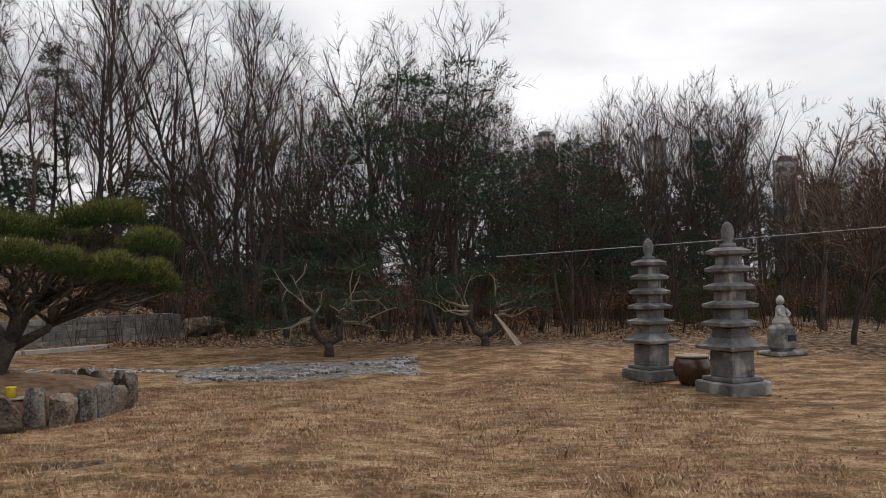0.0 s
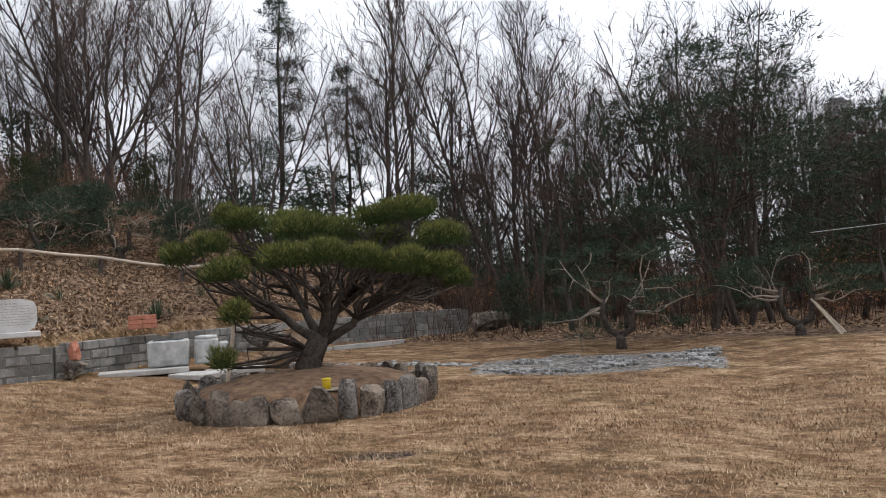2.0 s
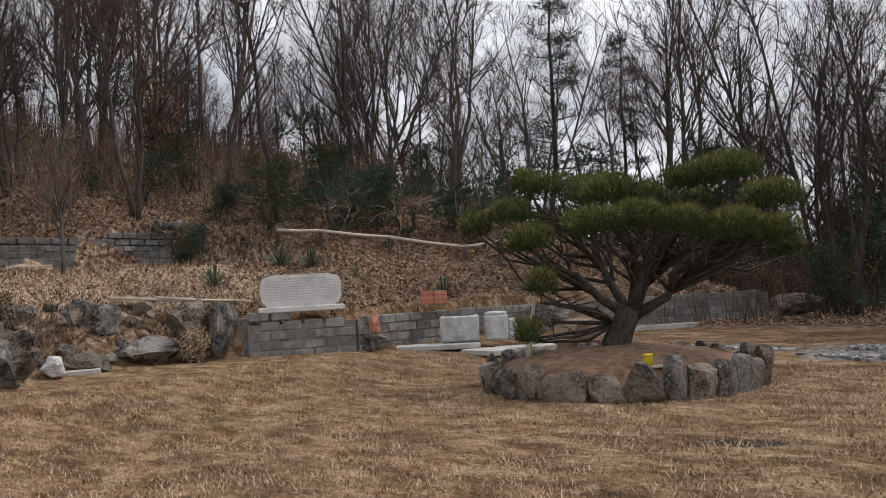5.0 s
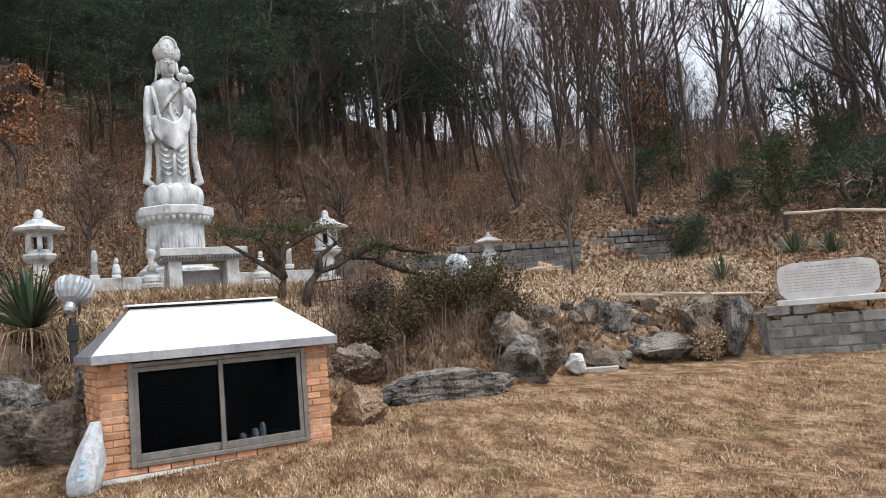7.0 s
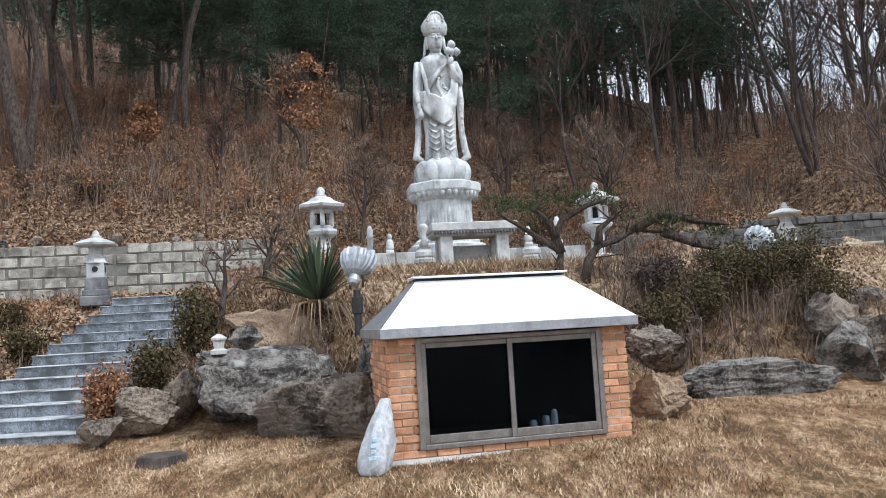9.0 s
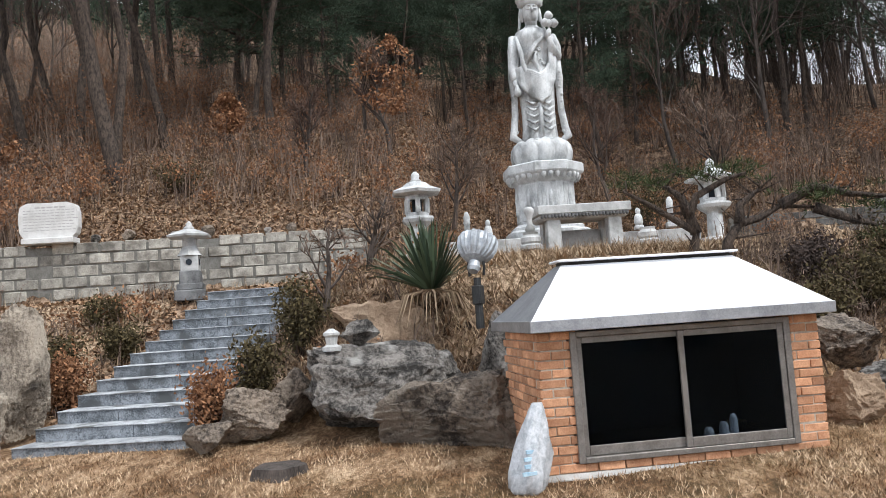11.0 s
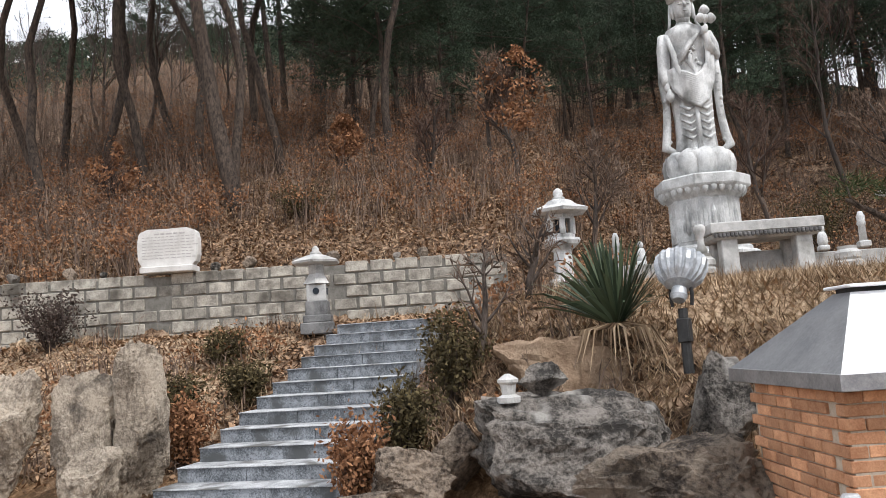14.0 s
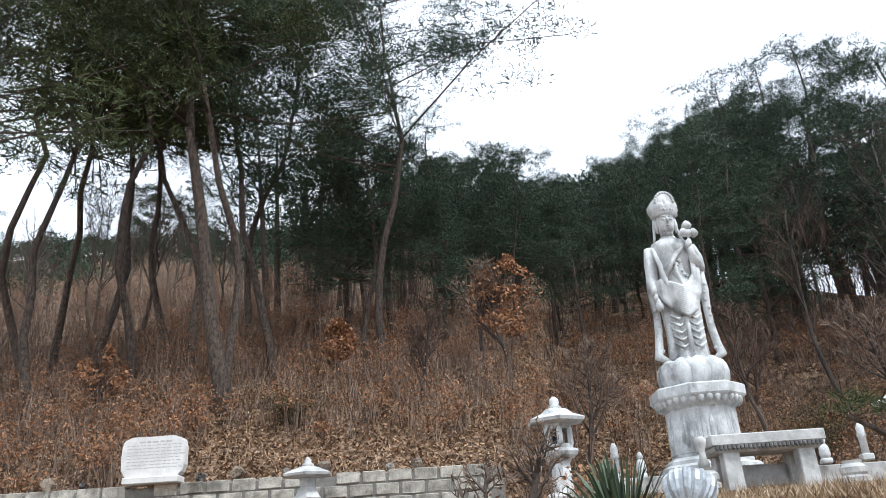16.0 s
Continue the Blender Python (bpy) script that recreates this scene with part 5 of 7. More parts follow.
    for dy, dz, s in ((0.30, 2.56, 0.09), (0.22, 2.42, 0.085), (0.40, 2.40, 0.09), (0.30, 2.40, 0.08)):
        m.lathe([(0.02, -s), (s * 0.85, -s * 0.4), (s, 0.1 * s), (s * 0.7, s * 0.7), (0.1 * s, s * 1.15)], 12, (0.30, dy, dz), fold=lambda a, z: 1 + 0.12 * math.sin(5 * a))
    # hanging sleeves and ribbons
    for s in (-1, 1):
        m.tube([(0.03, s * 0.44, 1.75), (0.03, s * 0.48, 1.35), (0.04, s * 0.465, 0.95), (0.05, s * 0.48, 0.62), (0.06, s * 0.52, 0.32), (0.09, s * 0.56, 0.14), (0.14, s * 0.42, 0.04)], [0.10, 0.085, 0.065, 0.070, 0.075, 0.085, 0.05], 9)
        for q in range(9):
            m.lathe([(0.006, -0.05), (0.045, 0), (0.006, 0.05)], 7, (0.09, s * (0.475 + 0.02 * math.sin(q * 1.7)), 0.25 + q * 0.15))
        m.tube([(0.12, s * 0.36, 2.20), (0.25, s * 0.30, 1.80), (0.28, s * 0.26, 1.50), (0.27, s * 0.20, 1.20)], [0.045, 0.05, 0.05, 0.03], 7)
    # shawl looping across the front, sash from the shoulder, apron and hem folds
    for k in range(14):
        z, f = 0.82 + 0.040 * k, k / 13
        x = 0.325 - 0.03 * f
        m.tube([(0.14, -0.43, 1.46 + 0.05 * f), (x - 0.06, -0.33, z + 0.34 - 0.16 * f), (x, -0.15, z + 0.08), (x + 0.02, 0.03, z), (x, 0.18, z + 0.11), (x - 0.05, 0.31, z + 0.46 - 0.16 * f), (0.16, 0.40, 1.80)], [0.045, 0.050, 0.052, 0.054, 0.052, 0.05, 0.04], 8)
    for k in range(3):
        m.tube([(0.20, 0.24 - 0.05 * k, 2.24), (0.315, 0.02 - 0.04 * k, 2.00 - 0.05 * k), (0.28, -0.25, 1.72 - 0.07 * k)], [0.035, 0.045, 0.035], 7)
    m.tube([(0.12, -0.20, 2.36), (0.23, -0.08, 2.24), (0.245, 0.08, 2.24), (0.12, 0.20, 2.36)], [0.018] * 4, 6)
    m.tube([(0.265, 0.0, 1.85), (0.285, -0.05, 1.65), (0.275, 0.05, 1.45), (0.285, -0.03, 1.25)], [0.03, 0.045, 0.04, 0.03], 7)
    r = random.Random(3)
    for k in range(26):
        y, z = r.uniform(-0.16, 0.16), r.uniform(1.3, 1.95)
        m.lathe([(0.004, -0.028), (0.032, 0), (0.004, 0.028)], 6, (0.295 - abs(y) * 0.3, y, z))
    for s in (-1, 1):
        for k in range(5):
            z = 0.78 - 0.13 * k
            m.tube([(0.25, s * 0.04, z + 0.06), (0.33, s * 0.15, z - 0.03), (0.22, s * 0.28, z + 0.08)], [0.02, 0.036, 0.02], 6)
        m.box((0.30, s * 0.13, 0.03), (0.16, 0.13, 0.07), 0, 0.03)
    m.tube([(0.265, 0, 0.95), (0.27, 0, 0.5), (0.27, 0, 0.05)], [0.03, 0.045, 0.05], 7)
    return m


solid("standing_statue", standing_statue(), PALE_STONE, "tall pale granite robed standing statue with crown, on lotus pedestal", "statue", (-20.4, 2.26, 4.36), part_a, smooth=True)

alt = thing("stone_altar", "heavy grey granite altar table with carved edge", "altar", (-18.17, 2.72, 2.06), part_a)
part("tabletop", Mesh().box((0, 0, 0.62), (0.82, 1.58, 0.15), 0, 0.012).box((0, 0, 0.50), (0.72, 1.46, 0.10), 0, 0.03, 1.06), GRANITE, alt)
den = Mesh()
for k in range(26):
    den.lathe([(0.012, 0.475), (0.028, 0.50), (0.028, 0.535), (0.01, 0.55)], 7, (0.385, -0.72 + k * 0.0576, 0))
part("carved_edge", den, DARK_GRANITE, alt, "row of small carved petals")
for y in (-0.52, 0.52):
    for x in (-0.2, 0.22):
        part("leg", Mesh().box((x, y, 0.20), (0.22, 0.24, 0.52), 0, 0.012, 0.95), GRANITE, alt)
part("rear_panel", Mesh().box((-0.24, 0, 0.17), (0.06, 0.80, 0.30), 0, 0.01), GRANITE, alt)


def vase_stack(at, tall):
    t = thing("stone_incense_stand", "turned grey granite incense stand on the terrace" if tall else "low round granite base on the terrace", "stand", at)
    part("base", Mesh().lathe([(0.19, 0), (0.19, 0.06), (0.15, 0.09), (0.17, 0.12), (0.17, 0.19), (0.12, 0.24), (0.13, 0.28)], 20), GRANITE, t, smooth=False)
    if tall:
        part("stem", Mesh().lathe([(0.07, 0.27), (0.085, 0.34), (0.05, 0.40), (0.045, 0.52), (0.08, 0.60), (0.085, 0.66), (0.05, 0.70)], 16), GRANITE, t, smooth=True)


vase_stack((-17.6, 1.86, 2.04), True)
vase_stack((-17.8, 3.78, 2.0), False)
for y, h, fig in ((0.70, 0.60, False), (1.10, 0.44, True), (4.55, 0.58, False), (3.95, 0.42, True)):
    if fig:
        m = Mesh().box((0, 0, 0.04), (0.16, 0.16, 0.08), 0, 0.01).lathe([(0.07, 0.08), (0.085, 0.14), (0.075, 0.24), (0.05, 0.30)], 12).lathe([(0.02, 0.29), (0.05, 0.33), (0.05, 0.38), (0.02, 0.42)], 12)
        solid("small_stone_figure", m, PALE_STONE, "small worn granite figure on the platform wall", "figurine", (-19.72, y, 2.42), 0, smooth=True)
    else:
        m = thing("stone_bollard", "slim turned granite bollard on the platform wall", "bollard", (-19.72, y, 2.42))
        part("foot", Mesh().box((0, 0, 0.05), (0.18, 0.18, 0.10), 0, 0.015), PALE_STONE, m)
        part("shaft", Mesh().lathe([(0.06, 0.09), (0.055, 0.35), (0.075, 0.38), (0.06, 0.43), (0.065, 0.50), (0.03, h)], 12), PALE_STONE, m, smooth=True)

# ---- stone lanterns ----


def big_lantern(at):
    t = thing("stone_lantern", "tall pale granite lantern with flared hexagonal roof", "lantern", at, 12, "tall lanterns beside the statue")
    part("base", Mesh().lathe([(0.34, 0), (0.34, 0.10), (0.26, 0.16)], 6), PALE_STONE, t)
    part("post", Mesh().lathe([(0.17, 0.14), (0.15, 0.60), (0.17, 0.64)], 8), PALE_STONE, t)
    part("plate", Mesh().lathe([(0.16, 0.62), (0.30, 0.72), (0.33, 0.78), (0.31, 0.82), (0.2, 0.84)], 6), PALE_STONE, t)
    fb = Mesh()
    for i in range(6):
        a = math.pi / 3 * i
        part("corner_post", Mesh().box((0.21 * math.cos(a), 0.21 * math.sin(a), 1.02), (0.07, 0.09, 0.27), a, 0.008), PALE_STONE, t)
    part("chamber_floor", fb.lathe([(0.24, 0.82), (0.24, 0.90)], 6), PALE_STONE, t)
    part("chamber_lintel", Mesh().lathe([(0.24, 1.14), (0.25, 1.23)], 6), PALE_STONE, t)
    # Solid core; its near-black colour paints the shade of an empty chamber.
    part("chamber_core", Mesh().lathe([(0.10, 0.88), (0.10, 1.18)], 6), HOLLOW_SHADE, t, "near-black core painted as the shaded hollow")
    part("roof", Mesh().lathe([(0.20, 1.21), (0.44, 1.25), (0.46, 1.30), (0.30, 1.38), (0.20, 1.46), (0.10, 1.49)], 6, fold=lambda a, z: 1 + (0.10 * abs(math.cos(3 * a)) if 1.24 < z < 1.32 else 0)), PALE_STONE, t)
    part("finial", Mesh().lathe([(0.09, 1.47), (0.11, 1.51), (0.07, 1.54), (0.085, 1.59), (0.07, 1.64), (0.02, 1.68)], 12), PALE_STONE, t, smooth=True)


big_lantern((-19.0, -0.16, 2.08))
big_lantern((-20.1, 5.45, 2.05))


def small_lantern(at, rz):
    t = thing("garden_lantern", "small grey granite lantern with wide flat roof", "lantern", at, rz, "small garden lanterns")
    part("footing", Mesh().box((0, 0, -0.08), (0.44, 0.44, 0.16), 0, 0.015), DARK_GRANITE, t, "dark ground slab")
    part("base", Mesh().box((0, 0, 0.05), (0.37, 0.37, 0.10), 0, 0.012).box((0, 0, 0.19), (0.31, 0.31, 0.20), 0, 0.012, 0.94), DARK_GRANITE, t, "dark blue-grey square base")
    part("fire_chamber", Mesh().box((0, 0, 0.40), (0.26, 0.26, 0.24), 0, 0.012), GRANITE, t)
    # Openings aren't cut; near-black plates paint their shade.
    w = part("window", Mesh().lathe([(0.045, 0), (0.045, 0.012)], 14), HOLLOW_SHADE, t, "near-black disc painted as a shaded round opening")
    w.matrix_basis = pose(0.131, 0, 0.42, 0, 90, 0)
    w = part("window", Mesh().box((0, 0, 0), (0.10, 0.09, 0.012)), HOLLOW_SHADE, t, "near-black plate painted as a shaded square opening")
    w.matrix_basis = pose(0.0, 0.131, 0.42, 90, 0, 0)
    part("neck", Mesh().lathe([(0.20, 0.52), (0.17, 0.56), (0.11, 0.66), (0.12, 0.80)], 6), GRANITE, t)
    part("roof", Mesh().lathe([(0.12, 0.78), (0.34, 0.80), (0.35, 0.83), (0.20, 0.89), (0.08, 0.93)], 6), GRANITE, t)
    part("finial", Mesh().lathe([(0.07, 0.92), (0.085, 0.95), (0.045, 0.98), (0.05, 1.01), (0.01, 1.05)], 10), GRANITE, t, smooth=True)
    return t


small_lantern((-16.1, -3.30, G(-16.1, -3.5) + 0.10), 15)
small_lantern((-18.75, 8.8, 1.86), 35)
ml = thing("miniature_lantern", "tiny pale stone lantern on the flat boulder", "lantern", (-12.05, -0.18, 0.80))
part("body", Mesh().lathe([(0.09, 0), (0.09, 0.04), (0.05, 0.06), (0.06, 0.13)], 10), GRANITE, ml)
part("roof", Mesh().lathe([(0.045, 0.12), (0.08, 0.15), (0.08, 0.17), (0.02, 0.21)], 10), GRANITE, ml)

# ---- pagodas ----


def pagoda(at, rz, s):
    t = thing("stone_pagoda", "weathered dark granite pagoda of six tiers on the lawn", "pagoda", at, rz, "pair of stone pagodas")
    part("base", Mesh().box((0, 0, 0.10 * s), (0.74 * s, 0.74 * s, 0.20 * s), 0, 0.02).box((0, 0, 0.23 * s), (0.60 * s, 0.60 * s, 0.06 * s), 0, 0.012), DARK_GRANITE, t)
    z, w = 0.26, 0.41
    for k in range(6):
        bh = 0.36 if k == 0 else 0.155 - 0.004 * k
        part("tier_body", Mesh().box((0, 0, (z + bh / 2) * s), (w * s, w * s, bh * s), 0, 0.008), DARK_GRANITE, t)
        for a in (-1, 1):
            for b in (-1, 1):
                part("corner_pilaster", Mesh().box((a * (w / 2 - 0.025) * s, b * (w / 2 - 0.025) * s, (z + bh / 2) * s), (0.062 * s, 0.062 * s, bh * s * 0.98), 0, 0.004), DARK_GRANITE, t)
        z += bh
        rw = (0.70 if k == 0 else 0.62 - 0.036 * k)
        th = 0.19 if k == 0 else 0.125
        q = math.sqrt(0.5)
        part("tier_roof", Mesh().lathe([(w * 0.60 * s, z * s), (rw * q * 0.97 * s, (z + 0.03) * s), (rw * q * s, (z + 0.075) * s), (rw * q * 0.80 * s, (z + 0.10) * s), (rw * q * 0.58 * s, (z + th) * s)], 4, turn=math.pi / 4), DARK_GRANITE, t)
        z += th - 0.01
        w = 0.35 - 0.026 * k
    part("finial", Mesh().lathe([(0.12 * s, z * s), (0.12 * s, (z + 0.05) * s), (0.055 * s, (z + 0.08) * s), (0.085 * s, (z + 0.15) * s), (0.095 * s, (z + 0.23) * s), (0.07 * s, (z + 0.33) * s), (0.02 * s, (z + 0.38) * s)], 12), DARK_GRANITE, t, smooth=True)


pagoda((3.76, 12.3, G(3.72, 12.3) - 0.02), 24, 1.0)
pagoda((3.06, 13.85, G(3.06, 13.85) - 0.02), 24, 0.93)
jar_ = thing("pottery_jar", "round dark brown glazed pottery jar with flat lid", "jar", (3.5, 13.2, G(3.5, 13.2)))
part("body", Mesh().lathe([(0.17, 0), (0.22, 0.06), (0.285, 0.20), (0.29, 0.30), (0.25, 0.40), (0.22, 0.43)], 28), GLAZE, jar_, smooth=True)
part("lid", Mesh().lathe([(0.25, 0.425), (0.26, 0.44), (0.25, 0.455), (0.05, 0.47)], 24), WOOD, jar_, "flat pale lid")
sp = thing("seated_figure_pedestal", "pale granite block pedestal with a dark niche", "pedestal", (6.35, 16.3, G(6.35, 16.3)), 20)
part("slab", Mesh().box((0, 0, 0.04), (0.72, 0.62, 0.08), 0, 0.02), DARK_GRANITE, sp)
part("block", Mesh().box((0, 0, 0.34), (0.50, 0.42, 0.55), 0, 0.09, 0.92), DARK_GRANITE, sp)
# Flat near-black plate paints the shade of a recess.
part("niche", Mesh().box((0.06, -0.208, 0.34), (0.20, 0.012, 0.12)), HOLLOW_SHADE, sp, "near-black plate painted as a shaded niche")
solid("seated_statue", Mesh().lathe([(0.17, 0), (0.18, 0.06), (0.12, 0.14), (0.10, 0.24), (0.10, 0.32), (0.05, 0.38)], 18, sy=0.8).lathe([(0.03, 0.38), (0.075, 0.42), (0.08, 0.48), (0.03, 0.56)], 14).tube([(0.08, -0.04, 0.30), (0.13, -0.10, 0.20), (0.04, -0.14, 0.16)], [0.035, 0.035, 0.025], 7).tube([(-0.08, -0.04, 0.30), (-0.13, -0.10, 0.20), (-0.04, -0.14, 0.16)], [0.035, 0.035, 0.025], 7), GRANITE, "small seated pale granite figure on a block", "statue", (6.35, 16.3, G(6.35, 16.3) + 0.60), 20, smooth=True)

# ---- stone planter and garden pine ----
PX, PY, PR = -6.4, 11.8, 1.70
pz = G(PX, PY)
planter = thing("stone_planter", "round planting bed edged with upright rough stones", "planter", (PX, PY, pz))
soil = Mesh()
rings = [(0.0, 0.50), (0.4, 0.50), (0.8, 0.46), (1.2, 0.40), (1.5, 0.32), (1.62, 0.02)]
sv, sf = [], []
for k, (rr, z) in enumerate(rings):
    for i in range(40):
        a = 2 * math.pi * i / 40
        sv.append((rr * math.cos(a), rr * math.sin(a), z + (0.03 * noise.noise((rr * math.cos(a) * 3, rr * math.sin(a) * 3, 5)) if rr < 1.55 else 0)))
for k in range(len(rings) - 1):
    for i in range(40):
        j = (i + 1) % 40
        sf.append((k * 40 + 40 + i, k * 40 + 40 + j, k * 40 + j, k * 40 + i))
SOIL = material("needle_strewn_soil", (0.09, 0.05, 0.03), (0.30, 0.185, 0.11), 7, 0.95, 0.5, 60)
part("soil", soil.add(sv, sf), SOIL, planter, "needle-strewn brown soil", smooth=True)
_r = random.Random(8)
a = 0.0
while a < 2 * math.pi - 0.08:
    w = _r.uniform(0.24, 0.42)
    a += w / PR
    hgt = _r.uniform(0.34, 0.56)
    bm = rock_mesh(int(a * 100), (0.24, w * 1.02, hgt), 7, 0.06, 3, 4.0)
    me = bpy.data.meshes.new("stone")
    bm.to_mesh(me)
    bm.free()
    me.materials.append((BOULDER, BOULDER, GREY_ROCK)[int(a * 100) % 3])
    me.set_sharp_from_angle(angle=radians(26))
    am = a - w / PR / 2
    part("stone", me, None, planter).matrix_basis = pose(PR * math.cos(am), PR * math.sin(am), -0.05, _r.uniform(-8, 8), _r.uniform(-6, 10), math.degrees(am))
yb = thing("yellow_bucket", "small yellow plastic bucket on a stone of the planter", "bucket", (-5.57, 10.72, pz + 0.37))
part("body", Mesh().lathe([(0.058, 0), (0.052, 0.10), (0.05, 0.11)], 18), YELLOW, yb, smooth=True)
part("rim", Mesh().lathe([(0.055, 0.105), (0.062, 0.112), (0.062, 0.128), (0.04, 0.132)], 18), YELLOW, yb, smooth=True)
part("tray", Mesh().box((0.02, 0, -0.012), (0.30, 0.22, 0.022), 0.4, 0.006), WOOD, yb, "weathered board under it")


def pad_mesh(c, w, r, top_lit):
    """One cloud-like needle pad of small domes; the flag gives only its upper needles, painted yellow-green as sunlit.
    """
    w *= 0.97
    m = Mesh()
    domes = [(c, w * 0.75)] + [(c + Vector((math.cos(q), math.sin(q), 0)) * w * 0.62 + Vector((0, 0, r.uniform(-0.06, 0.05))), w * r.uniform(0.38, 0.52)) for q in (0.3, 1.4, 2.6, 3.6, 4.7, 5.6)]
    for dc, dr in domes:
        for k in range(int((3600 if top_lit else 8200) * dr * dr) + 70):
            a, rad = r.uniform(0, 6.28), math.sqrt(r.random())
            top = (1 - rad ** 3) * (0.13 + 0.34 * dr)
            z = top - (r.random() * 0.03 if top_lit else r.random() * (top + 0.11))
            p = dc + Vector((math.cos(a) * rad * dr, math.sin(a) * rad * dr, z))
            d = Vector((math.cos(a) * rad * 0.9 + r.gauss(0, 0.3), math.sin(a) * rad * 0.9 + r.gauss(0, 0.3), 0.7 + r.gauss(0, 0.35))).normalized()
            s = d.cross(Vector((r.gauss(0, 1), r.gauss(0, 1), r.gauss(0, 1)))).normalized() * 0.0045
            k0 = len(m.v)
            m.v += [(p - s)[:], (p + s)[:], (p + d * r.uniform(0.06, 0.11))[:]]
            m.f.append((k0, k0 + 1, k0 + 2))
    return m, (NEEDLE_TIP if top_lit else NEEDLE_GARDEN)


def garden_pine():
    """The trained pine: short leaning trunk, many bare limbs, and flat needle pads."""
    r = random.Random(44)
    t = thing("garden_pine", "broad trained garden pine with flat yellow-green needle pads", "tree", (-6.55, 12.05, pz + 0.42))
    right, fwd = Vector((0.92, 0.38, 0)), Vector((-0.38, 0.92, 0))
    wood = Mesh()
    fork = right * 0.22 + Vector((0, 0, 0.55))
    wood.tube([Vector((0, 0, -0.25)) - right * 0.05, Vector((0, 0, 0.1)), right * 0.1 + Vector((0, 0, 0.32)), fork], [0.24, 0.19, 0.165, 0.15], 12)
    # lateral, depth, height over the soil, half width
    pads = [(-0.86, 0.2, 2.27, 0.34), (-1.16, 0.3, 2.38, 0.19), (0.03, 0.0, 2.10, 0.54), (1.43, 0.2, 2.28, 0.44), (1.82, 0.4, 2.36, 0.24), (0.98, 0.3, 2.24, 0.24), (2.05, 0.0, 1.88, 0.40), (-1.34, 0.0, 1.92, 0.29), (-1.85, 0.1, 1.80, 0.24),
            (-1.04, -0.5, 1.50, 0.34), (-0.18, -0.7, 1.64, 0.38), (0.42, -0.8, 1.66, 0.36), (0.92, -0.75, 1.58, 0.32), (1.50, -0.6, 1.50, 0.42), (1.98, -0.4, 1.42, 0.34), (-0.86, -0.8, 0.94, 0.21), (-1.10, -0.6, 0.30, 0.20),
            (-0.35, 0.9, 2.30, 0.32), (0.45, 1.1, 2.12, 0.42), (1.25, 1.0, 1.95, 0.40), (-0.9, 0.9, 1.80, 0.32), (2.3, 0.6, 1.28, 0.24)]
    mains = []
    for u, d, z in ((-0.75, -0.2, 1.15), (-0.35, 0.55, 1.35), (0.25, -0.55, 1.25), (0.75, 0.5, 1.30), (1.15, -0.25, 1.10), (0.3, 0.15, 1.55)):
        e = right * u + fwd * d + Vector((0, 0, z))
        m1 = fork.lerp(e, 0.35) + Vector((r.gauss(0, 0.08), r.gauss(0, 0.08), -0.06))
        m2 = fork.lerp(e, 0.7) + Vector((r.gauss(0, 0.10), r.gauss(0, 0.10), 0.05))
        line = [fork - Vector((0, 0, 0.12)), m1, m2, e]
        wood.tube(line, [0.085, 0.060, 0.044, 0.026], 8)
        mains.append(line)
    for u, d, z, w in pads:
        c = right * u + fwd * d + Vector((0, 0, z))
        low = c - Vector((0, 0, 0.10))
        line = min(mains, key=lambda q: (q[3] - low).length)
        for j in range(4):
            start = line[1].lerp(line[3], r.random()) if z > 1.2 else Vector((0, 0, 0.35))
            e = low + right * r.uniform(-w, w) * 0.6 + fwd * r.uniform(-w, w) * 0.6
            L = (e - start).length
            mid = start.lerp(e, 0.4) + Vector((r.gauss(0, 0.10), r.gauss(0, 0.10), r.gauss(-0.05, 0.08))) * L
            mid2 = start.lerp(e, 0.75) + Vector((r.gauss(0, 0.08), r.gauss(0, 0.08), r.gauss(-0.04, 0.05))) * L
            wood.tube([start, mid, mid2, e], [0.030, 0.023, 0.016, 0.007], 6)
            for q in range(4):
                s = mid.lerp(e, r.random())
                wood.tube([s, s + Vector((r.gauss(0, 0.16), r.gauss(0, 0.16), r.uniform(-0.08, 0.16)))], [0.011, 0.004], 4)
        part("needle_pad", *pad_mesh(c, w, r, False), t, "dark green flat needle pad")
        tagged(part("sunlit_needle_layer", *pad_mesh(c, w, r, True), t, "yellow-green upper needles"), kind="stuff")
    part("trunk", wood, DARK_BARK, t, "dark furrowed trunk and bare limbs", smooth=True)


garden_pine()

